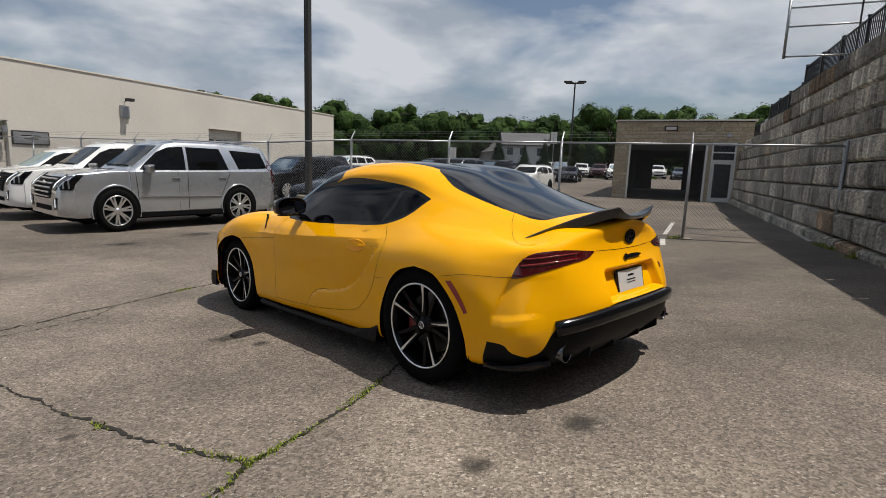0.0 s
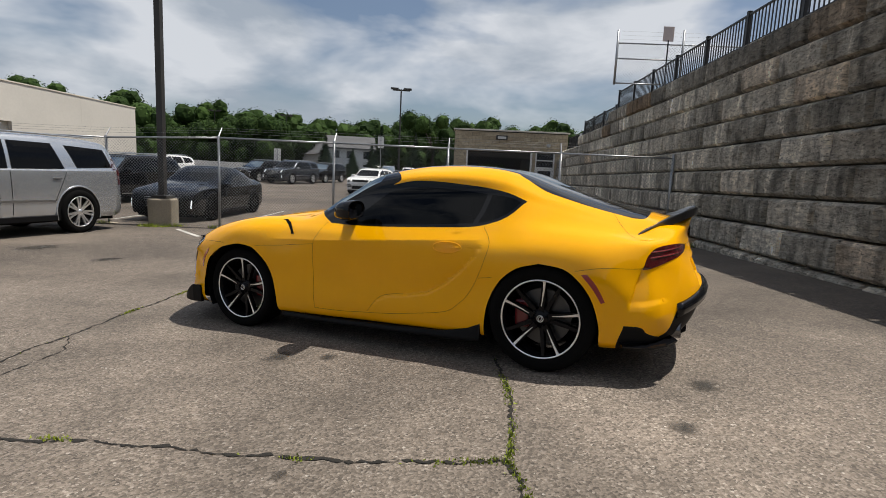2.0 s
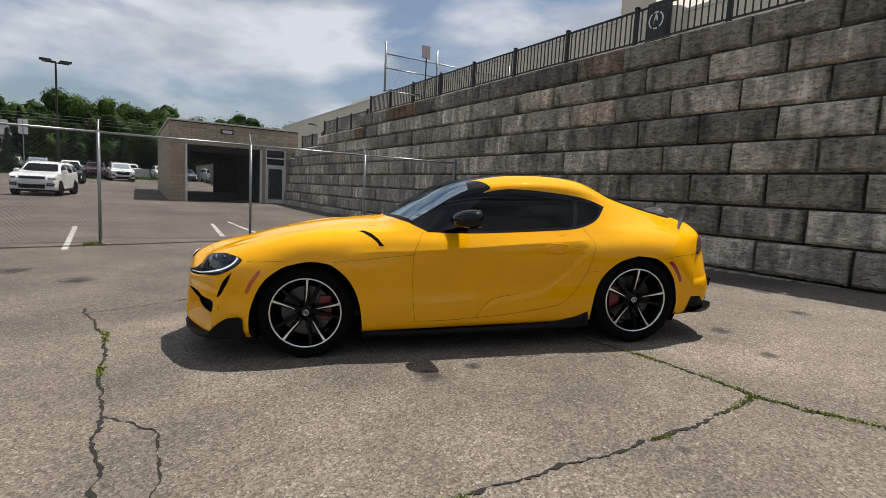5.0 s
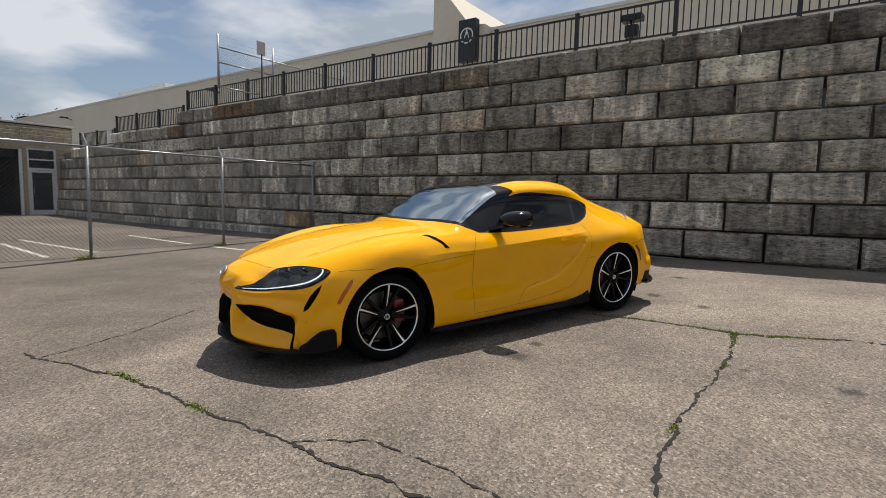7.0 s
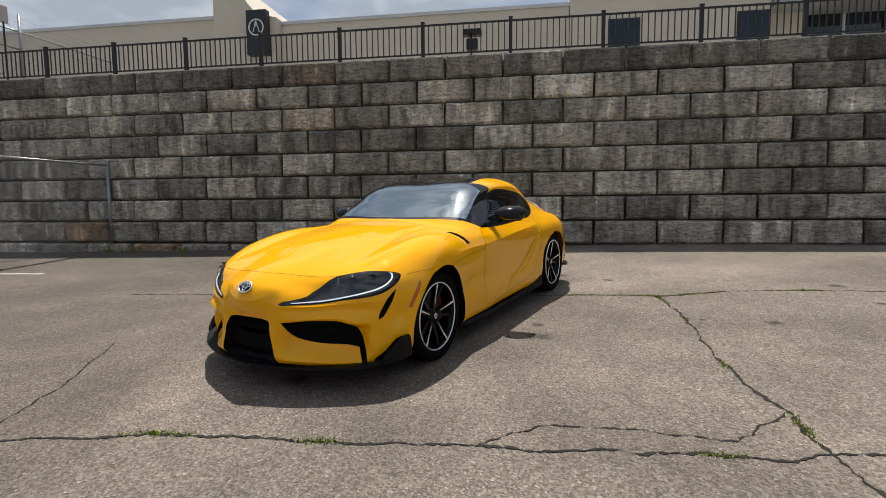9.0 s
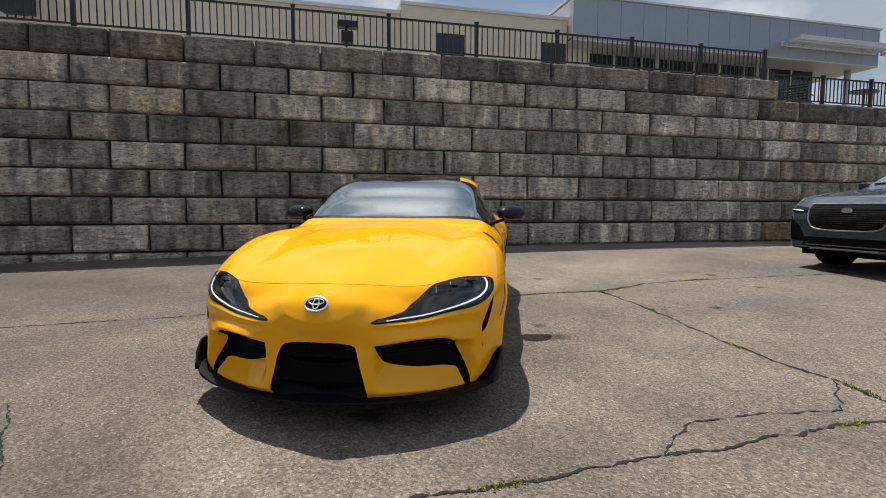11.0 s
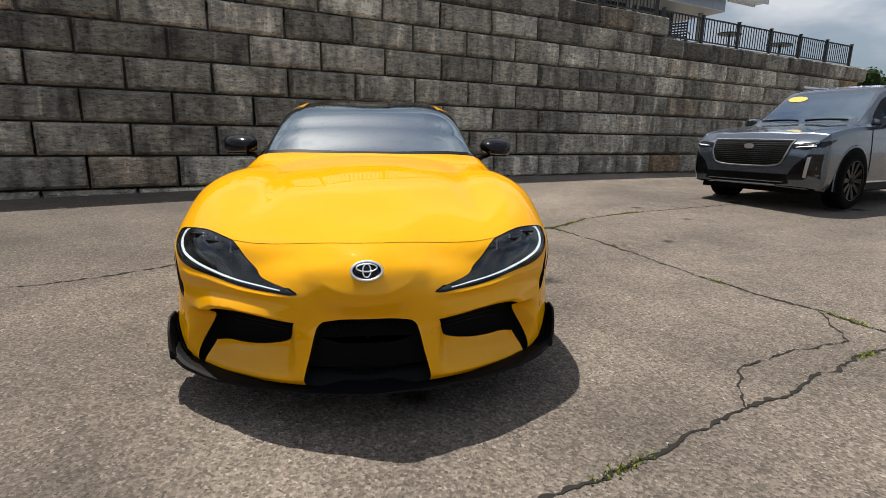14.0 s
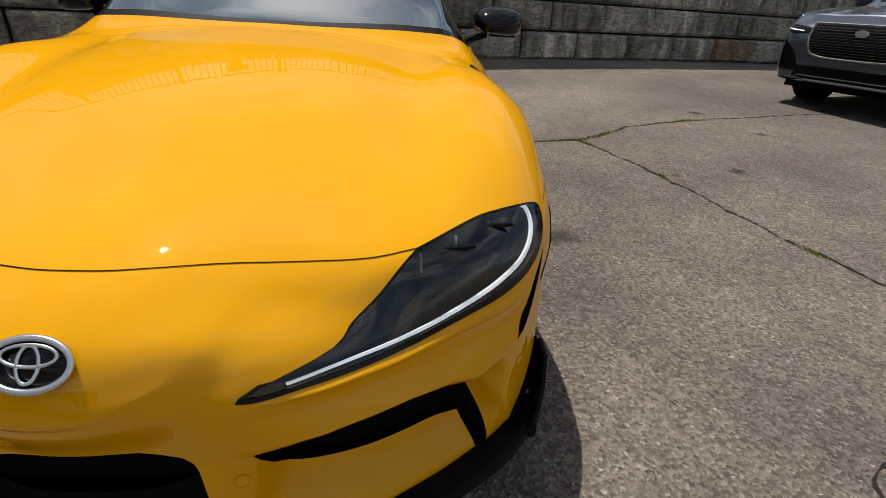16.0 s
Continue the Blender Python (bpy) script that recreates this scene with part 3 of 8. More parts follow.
def paint_material(name, color, flake=0.04):
    m = material(name, color, 0.45, 0.0, 0.85)
    n, l, b = tree_of(m)
    b.inputs["Coat Roughness"].default_value = 0.012
    b.inputs["Coat IOR"].default_value = 1.46
    b.inputs["Specular IOR Level"].default_value = 0.0
    r = ramp(n, [(0.35, grey(1 - flake)), (0.65, grey(1.0))])
    l.new(noise_at(n, l, 3.0, 3.0), r.inputs["Fac"])
    l.new(mixed(n, l, "MULTIPLY", 1.0, color, r.outputs["Color"]), b.inputs["Base Color"])
    # faint orange peel in the clear coat
    peel = socket(n, "ShaderNodeBump", Strength=0.025, Distance=0.002)
    l.new(noise_at(n, l, 60.0, 2.0), peel.inputs["Height"])
    l.new(peel.outputs["Normal"], b.inputs["Coat Normal"])
    return m


M_YELLOW = paint_material("yellow paint", (0.90, 0.415, 0.001))
M_GLOSSBLACK = material("gloss black", (0.004, 0.004, 0.005), 0.12, 0.0, 0.35, Specular_IOR_Level=0.15)
M_SATIN = worn("satin black plastic", (0.007, 0.007, 0.008), 0.5, 0.0, 0.2, 6.0, 0.05, Specular_IOR_Level=0.12)
M_DARK = material("unlit black plastic", (0.004, 0.004, 0.004), 0.8, Specular_IOR_Level=0.1)
M_CARBON = material("carbon weave", (0.010, 0.010, 0.011), 0.3, 0.0, 0.6)
M_TINT = glass_material("privacy glass", (0.010, 0.010, 0.011), 1.30)
M_SCREEN = glass_material("windscreen glass", (0.30, 0.34, 0.34), 6.5, (0.80, 0.93, 1.0))
M_BACK = glass_material("rear window glass", (0.05, 0.05, 0.055), 1.7)
M_LENS = glass_material("lamp lens", (0.66, 0.68, 0.70), 1.7)
M_REDLENS = material("red lamp lens", (0.06, 0.002, 0.004), 0.08, 0.0, 1.0)
M_AMBER = material("amber reflector", (0.46, 0.075, 0.008), 0.2, 0.0, 0.8)
M_BOWL = material("dark grey lamp bowl", (0.018, 0.020, 0.023), 0.25)
M_DRL = material("white light guide", (0.9, 0.92, 0.95), 0.25, Emission_Color=(0.9, 0.95, 1.0, 1.0), Emission_Strength=0.8)
M_CHROME = material("bright machined alloy", (0.86, 0.87, 0.88), 0.3, 1.0)
M_RIMBLACK = material("gloss black alloy", (0.004, 0.004, 0.005), 0.25, 0.0, 0.12, Specular_IOR_Level=0.1)
M_TYRE = worn("tyre rubber", (0.007, 0.007, 0.007), 0.9, 0.0, 0.3, 5.0, 0.2, Specular_IOR_Level=0.06)
M_DISC = material("brake disc", (0.085, 0.085, 0.088), 0.4, 1.0)
M_REDMARK = material("red reflector", (0.26, 0.010, 0.012), 0.15, 0.0, 0.8)
M_CALIPER = material("red caliper paint", (0.16, 0.006, 0.009), 0.3, 0.0, 0.4)
M_CABIN = worn("cabin trim", (0.02, 0.02, 0.021), 0.6, 0.0, 0.2, 6.0, 0.1)
M_WHITE = worn("white card", (0.52, 0.52, 0.52), 0.5, 0.0, 0.06, 3.0, 0.0)
M_MIRROR = material("door mirror glass", (0.16, 0.17, 0.18), 0.03, 1.0)
M_SILVERTEXT = material("pale lettering", (0.6, 0.6, 0.62), 0.4)
M_STEEL = material("satin bright trim", (0.42, 0.42, 0.43), 0.3, 1.0)
M_PIPE = material("polished exhaust steel", (0.16, 0.16, 0.165), 0.2, 1.0)
for glassy in (M_TINT, M_SCREEN, M_BACK, M_LENS):
    glassy.diffuse_color = (0.1, 0.1, 0.1, 1)


# ---- panels of the body, as outlines on the master surface ----
def outline(pts, closed=True, steps=4):
    """A smooth line through the points; turns sharper than 50 degrees stay corners."""
    p = [np.array(q, float) for q in pts]
    k, out = len(p), []
    keep = []
    for i in range(k):
        a, b = p[i] - p[i - 1], p[(i + 1) % k] - p[i]
        cross, dot = a[0] * b[1] - a[1] * b[0], a @ b
        keep.append(abs(math.atan2(cross, dot)) > 0.87 or (not closed and i in (0, k - 1)))
    for i in range(k if closed else k - 1):
        j = (i + 1) % k
        a = 2 * p[i] - p[j] if keep[i] else p[i - 1]
        d = 2 * p[j] - p[i] if keep[j] else p[(j + 1) % k]
        for f in np.arange(steps) / steps:
            w = (-0.5 * f + f * f - 0.5 * f**3, 1 - 2.5 * f * f + 1.5 * f**3, 0.5 * f + 2 * f * f - 1.5 * f**3, -0.5 * f * f + 0.5 * f**3)
            out.append(w[0] * a + w[1] * p[i] + w[2] * p[j] + w[3] * d)
    return out if closed else out + [p[-1]]


OUTLINES = {}


def region(name, *pts):
    OUTLINES[name] = outline(pts)


region("arch_front", (15.48, -1), (15.48, 0.9), (15.45, 1.7), (15.34, 2.5), (15.04, 3.7), (14.6, 4.28), (14.24, 4.40), (13.87, 4.42), (13.50, 4.32), (13.16, 4.12), (12.69, 3.43), (12.40, 2.4), (12.33, 1.1), (12.36, -1))
region("arch_rear", (7.02, -1), (7.02, 0.9), (7.0, 1.7), (6.93, 2.5), (6.73, 3.3), (6.36, 4.03), (5.94, 4.36), (5.53, 4.21), (5.26, 3.67), (5.02, 2.82), (4.86, 1.9), (4.82, 0.9), (4.80, -1))
HEADLAMP_EDGE = [(19.10, 5.08), (18.85, 5.47), (18.34, 5.87), (18.03, 6.42), (17.6, 6.75), (17.2, 6.98), (16.88, 7.08), (16.42, 6.76), (16.18, 6.48), (15.82, 5.82), (15.68, 5.46), (15.76, 5.26), (16.1, 5.0), (16.62, 4.72), (17.12, 4.68), (17.65, 4.86), (18.3, 4.93), (18.73, 5.0), (18.98, 4.98)]
region("headlamp", *HEADLAMP_EDGE)
region("grille", (20, 3.2), (19.6, 3.2), (19.46, 3.2), (19.38, 2.95), (19.28, 2.0), (19.18, 0.77), (19.17, -1), (20, -1))
region("intake", (19.10, 3.25), (18.7, 3.42), (18.38, 3.5), (18.05, 3.46), (17.80, 3.38), (17.6, 3.08), (17.42, 2.5), (17.29, 1.8), (17.22, 1.1), (17.19, 0.5), (17.31, 0.5), (17.36, 1.1), (17.43, 1.66), (17.7, 1.74), (18.0, 1.74), (18.3, 1.78), (18.6, 1.9), (18.85, 2.1), (18.95, 2.35), (19.03, 2.75))
region("slit", (16.1, 4.78), (16.6, 4.24), (16.93, 3.72), (17.02, 3.36), (16.76, 3.53), (16.34, 4.1))
region("front_marker", (15.56, 3.16), (15.46, 3.78), (15.24, 4.26), (15.10, 4.42), (15.12, 4.20), (15.32, 3.72), (15.45, 3.16))
region("front_corner", (15.66, 1.8), (16.25, 1.75), (16.70, 1.45), (16.98, 1.15), (16.98, 0.30), (15.62, 0.28))
region("door_window", (9.56, 6.12), (9.15, 7.22), (8.85, 7.97), (8.33, 8.12), (7.83, 8.00), (7.27, 7.91), (7.41, 6.30), (8.22, 6.08), (8.92, 6.05))
region("quarter_window", (7.19, 7.91), (6.80, 7.92), (6.62, 7.80), (6.86, 7.08), (7.12, 6.55), (7.33, 6.33))
region("window_trim", (9.72, 5.93), (9.56, 6.60), (9.16, 7.50), (8.86, 8.42), (8.50, 8.56), (8.17, 8.50), (7.64, 8.32), (7.23, 8.25), (6.80, 8.14), (6.50, 7.97), (6.81, 7.00), (7.08, 6.43), (7.44, 6.08), (8.22, 5.92), (9.00, 5.88))
region("windscreen", (10.98, 12), (10.93, 11.3), (10.72, 10.0), (10.55, 8.86), (10.38, 7.80), (9.88, 8.34), (9.42, 8.68), (9.06, 8.95), (9.03, 10.3), (8.98, 11), (8.96, 12))
region("a_pillar", (10.62, 8.70), (10.42, 8.35), (9.94, 9.1), (9.45, 9.45), (9.10, 9.85), (8.88, 9.84), (8.76, 9.4), (8.68, 8.8), (8.80, 8.44), (9.16, 7.40), (9.56, 6.5), (9.67, 5.95), (10.02, 6.02), (10.25, 6.7), (10.48, 7.7))
region("cowl", (11.12, 12), (11.08, 11.3), (10.86, 10.0), (10.69, 8.86), (10.55, 8.0), (10.42, 8.35), (10.55, 8.86), (10.72, 10.0), (10.93, 11.3), (10.98, 12))
region("roof", (8.96, 12), (8.98, 11), (9.03, 10.3), (9.08, 9.85), (8.5, 9.95), (8.0, 10.02), (7.4, 10.02), (6.72, 10.05), (6.76, 11), (6.78, 12))
region("rear_window", (6.78, 12), (6.76, 11), (6.72, 10.05), (6.47, 9.75), (6.15, 9.46), (5.72, 9.38), (5.25, 9.33), (4.75, 9.34), (4.33, 9.42), (4.02, 9.75), (3.92, 10.5), (3.90, 12))
region("tail_lamp", (3.60, 4.46), (3.32, 5.18), (2.95, 5.85), (2.5, 6.1), (1.9, 6.1), (1.22, 5.82), (1.42, 5.35), (1.87, 5.12), (2.4, 4.86), (2.95, 4.57), (3.3, 4.47))
region("rear_marker", (5.24, 4.02), (5.13, 4.05), (4.97, 3.62), (4.78, 2.90), (4.86, 2.84), (5.06, 3.50))
region("diffuser", (0, 2.95), (0.77, 2.95), (1.18, 2.85), (1.9, 2.75), (2.25, 2.70), (2.50, 2.1), (2.75, 1.3), (3.08, 1.1), (3.7, 1.5), (3.95, 1.85), (4.36, 1.96), (4.48, 0.9), (4.5, -1), (0, -1))
region("hood", (17.73, 12), (17.71, 11.2), (17.50, 9.42), (17.17, 7.83), (16.88, 7.08), (16.42, 6.76), (15.97, 6.18), (15.63, 5.58), (15.45, 5.12), (14.95, 4.78), (14.45, 4.55), (13.77, 4.40), (13.2, 4.30), (12.73, 4.31), (11.36, 4.36), (10.39, 4.39), (10.28, 5.02), (10.14, 6.05), (10.32, 6.7), (10.55, 8.0), (10.69, 8.86), (10.86, 10.0), (11.08, 11.3), (11.12, 12))
region("door", (10.14, 6.05), (10.28, 5.02), (10.39, 4.39), (10.44, 2.95), (10.41, 1.40), (9.52, 1.39), (8.72, 1.52), (8.25, 1.73), (7.72, 2.0), (7.48, 2.38), (7.30, 2.78), (7.12, 3.5), (7.02, 4.2), (6.99, 5.23), (7.18, 6.1), (7.7, 6.6), (9.4, 6.6), (9.9, 6.1))
region("hatch", (4.77, 9.34), (4.55, 8.2), (4.24, 7.3), (3.75, 7.02), (3.3, 6.25), (2.6, 6.14), (1.86, 6.05), (1.17, 5.82), (0.5, 5.75), (0, 5.75), (0, 12), (4.8, 12))
region("rear_bumper", (5.36, 4.15), (4.75, 4.39), (4.25, 4.52), (3.62, 4.48), (3.0, 4.8), (2.6, 5.0), (2.0, 5.3), (1.5, 5.5), (1.22, 5.82), (0.5, 5.77), (0, 5.77), (0, -1), (4.92, -1), (4.94, 1.66), (5.16, 2.98))


def inside(poly, q):
    """Which of the points q lie in the polygon (even-odd)."""
    x, y = q[:, 0], q[:, 1]
    hit = np.zeros(len(q), bool)
    for a, b in zip(poly, poly[1:] + poly[:1]):
        if a[1] == b[1]:
            continue
        cross = (a[1] > y) != (b[1] > y)
        hit ^= cross & (x < (b[0] - a[0]) * (y - a[1]) / (b[1] - a[1]) + a[0])
    return hit


def cut_panels():
    """Triangulates the half body along every outline. Returns places, normals, triangles and each triangle's panel."""
    from mathutils.geometry import delaunay_2d_cdt
    pts, edges = [], []
    for poly in OUTLINES.values():
        base = len(pts)
        pts += [Vector((min(max(p[0], 0.0), NU), min(max(p[1], 0.0), NV))) for p in poly]
        edges += [(base + i, base + (i + 1) % len(poly)) for i in range(len(poly))]
    gu, gv = np.linspace(0, NU, NU * 8 + 1), np.linspace(0, NV, NV * 6 + 1)
    pts += [Vector((a, b)) for a in gu for b in gv]
    # closer where the skin is folded
    for u0, u1, v0, v1, du, dv in ((16.4, 19.95, 0.3, 7.0, 0.05, 0.075), (7.0, 9.2, 1.4, 4.3, 0.06, 0.075), (6.6, 12.4, 4.3, 5.6, 0.09, 0.05), (0.6, 4.6, 1.2, 4.8, 0.06, 0.08)):
        pts += [Vector((a, b)) for a in np.arange(u0, u1, du) + 0.013 for b in np.arange(v0, v1, dv) + 0.017]
    got, _, tris, *_ = delaunay_2d_cdt(pts, edges, [], 0, 1e-5)
    uv = np.array([(p.x, p.y) for p in got])
    tri = np.array([t for t in tris if len(t) == 3])
    mid = uv[tri].mean(1)
    area = np.abs(np.cross(uv[tri[:, 1]] - uv[tri[:, 0]], uv[tri[:, 2]] - uv[tri[:, 0]]))
    kind = np.full(len(tri), "", dtype=object)
    for name, poly in OUTLINES.items():
        kind[(kind == "") & inside(poly, mid)] = name
    rest = kind == ""
    kind[rest & (mid[:, 0] > 15)] = "front_bumper"
    kind[rest & (mid[:, 0] <= 15) & (mid[:, 0] > 10.3)] = "fender"
    kind[rest & (mid[:, 0] <= 10.3)] = "quarter_panel"
    ok = area > 1e-9
    return uv, surface(uv[:, 0], uv[:, 1]), surface_normal(uv[:, 0], uv[:, 1]), tri[ok], kind[ok]


PANEL_UV, PANEL_P, PANEL_N, PANEL_T, PANEL_K = cut_panels()


def panel_mesh(name, kinds, mat, both=True, side=1, sink=0.0, rim=0.0, rim_mat=None):
    """The mesh of a panel: the left half, its mirror image, or both. sink: pushed in along its normal, with walls up to the rim."""
    tri = PANEL_T[np.isin(PANEL_K, kinds)]
    used, inv = np.unique(tri, return_inverse=True)
    tri = inv.reshape(-1, 3)
    p, n = PANEL_P[used], PANEL_N[used]
    a, b, c = (p[tri[:, k]] for k in range(3))
    wrong = (np.cross(b - a, c - a) * n[tri].mean(1)).sum(1) < 0
    tri[wrong] = tri[wrong][:, ::-1]
    verts, norms, faces, mats = [], [], [], []
    for s in ((1, -1) if both else (side,)):
        flip = np.array([1, s, 1.0])
        base = len(verts)
        verts += list((p - n * sink) * flip)
        norms += list(n * flip)
        order = tri if s > 0 else tri[:, ::-1]
        faces += [tuple(base + t) for t in order]
        mats += [0] * len(order)
        if sink:
            count = {}
            for t in order:
                for i in range(3):
                    e = (t[i], t[(i + 1) % 3])
                    if (e[1], e[0]) in count:
                        count.pop((e[1], e[0]))
                    else:
                        count[e] = 1
            for i, j in count:
                if p[i][1] < 1e-4 and p[j][1] < 1e-4:
                    continue
                k = len(verts)
                verts += [p[i] * flip, p[j] * flip, (p[j] - n[j] * sink) * flip, (p[i] - n[i] * sink) * flip]
                d = np.cross(verts[k + 1] - verts[k], n[i] * flip)
                norms += [-d / max(np.linalg.norm(d), 1e-9)] * 4
                faces.append((k, k + 1, k + 2, k + 3))
                mats.append(1 if rim_mat else 0)
    me = bpy.data.meshes.new(name)
    me.from_pydata([tuple(v) for v in verts], [], faces)
    me.materials.append(mat)
    if rim_mat:
        me.materials.append(rim_mat)
    for f, m in zip(me.polygons, mats):
        f.use_smooth, f.material_index = True, m
    me.normals_split_custom_set_from_vertices([tuple(v) for v in norms])
    return me


def on(u, v, s=1, lift=0.0):
    """Place and normal on the body's surface."""
    p, n = surface([u], [v])[0], surface_normal(np.array([u]), np.array([v]))[0]
    flip = np.array([1, s, 1.0])
    return Vector((p + n * lift) * flip), Vector(n * flip)


def seam_bm(lines, width=0.0045, lift=0.0012, sides=(1, -1)):
    """Dark shut lines: narrow strips that follow the surface."""
    bm = bmesh.new()
    for pts in lines:
        q = np.array(outline(pts, False, 8))
        p, n = surface(q[:, 0], q[:, 1]), surface_normal(q[:, 0], q[:, 1])
        t = np.gradient(p, axis=0)
        side = np.cross(n, t)
        side /= np.maximum(np.linalg.norm(side, axis=1, keepdims=True), 1e-9)
        for s in sides:
            flip = np.array([1, s, 1.0])
            a = [bm.verts.new((p[i] + side[i] * width / 2 + n[i] * lift) * flip) for i in range(len(p))]
            b = [bm.verts.new((p[i] - side[i] * width / 2 + n[i] * lift) * flip) for i in range(len(p))]
            for i in range(len(p) - 1):
                bm.faces.new((a[i], a[i + 1], b[i + 1], b[i]))
    return bm


def child(name, me, parent, label=""):
    ob = new(name, me)
    ob.parent = parent
    if label:
        ob["label"] = label
    return ob


def frame_on(p, n, up=(0, 0, 1)):
    """A pose at p whose z axis is the normal n and whose y axis leans to up."""
    z = Vector(n).normalized()
    x = Vector(up).cross(z).normalized()
    y = z.cross(x)
    return Matrix.Translation(p) @ Matrix((x, y, z)).transposed().to_4x4()


def disc_bm(r, depth, sides=24, squash=1.0, bevel=0.0):
    bm = bmesh.new()
    bmesh.ops.create_cone(bm, cap_ends=True, segments=sides, radius1=r, radius2=r, depth=depth, matrix=Matrix.Diagonal((1, squash, 1, 1)))
    if bevel:
        bmesh.ops.bevel(bm, geom=[e for e in bm.edges if e.calc_face_angle(0) > 1], offset=bevel, segments=2, affect="EDGES")
    return bm


def lathe(profile, sides=48):
    """Turns (radius, y) points about the y axis."""
    bm = bmesh.new()
    rings = []
    for r, y in profile:
        rings.append([bm.verts.new((r * math.cos(a), y, r * math.sin(a))) for a in [2 * math.pi * k / sides for k in range(sides)]])
    for a, b in zip(rings, rings[1:]):
        for k in range(sides):
            bm.faces.new((a[k], a[(k + 1) % sides], b[(k + 1) % sides], b[k]))
    bmesh.ops.recalc_face_normals(bm, faces=bm.faces)
    return bm


def torus_arc(bm, r, tube_r, a0, a1, m, squash=1.0, n=28):
    """A bent bar in the plane z = 0 of the pose m."""
    rings = []
    full = abs(a1 - a0) > 2 * math.pi - 1e-3
    for i in range(n if full else n + 1):
        a = a0 + (a1 - a0) * i / n
        c = Vector((math.cos(a) * r, math.sin(a) * r * squash, 0))
        out = Vector((math.cos(a), math.sin(a), 0))
        rings.append([bm.verts.new(m @ (c + out * (tube_r * math.cos(b)) + Vector((0, 0, tube_r * 0.6 * math.sin(b))))) for b in [k * math.pi / 3 for k in range(6)]])
    for i in range(len(rings) if full else len(rings) - 1):
        a, b = rings[i], rings[(i + 1) % len(rings)]
        for k in range(6):
            bm.faces.new((a[k], a[(k + 1) % 6], b[(k + 1) % 6], b[k]))
    return bm


def spoke_bm(r0, r1, w0, w1, bend, depth, y0, y1):
    """A tapering spoke along +x from radius r0 to r1, swept sideways by bend; y is the wheel's axle, outwards."""
    bm = bmesh.new()
    rows = []
    for k in range(8):
        f = k / 7
        r, w = r0 + (r1 - r0) * f, w0 + (w1 - w0) * f
        z = bend * math.sin(f * math.pi * 0.5)
        y = y0 + (y1 - y0) * f**1.5
        rows.append([bm.verts.new(q) for q in ((r, y, z - w), (r, y, z + w), (r, y - depth, z + w * 1.3), (r, y - depth, z - w * 1.3))])
    for a, b in zip(rows, rows[1:]):
        for k in range(4):
            bm.faces.new((a[k], a[(k + 1) % 4], b[(k + 1) % 4], b[k]))
    bm.faces.new(rows[0])
    bm.faces.new(rows[-1][::-1])
    bmesh.ops.recalc_face_normals(bm, faces=bm.faces)
    return bm


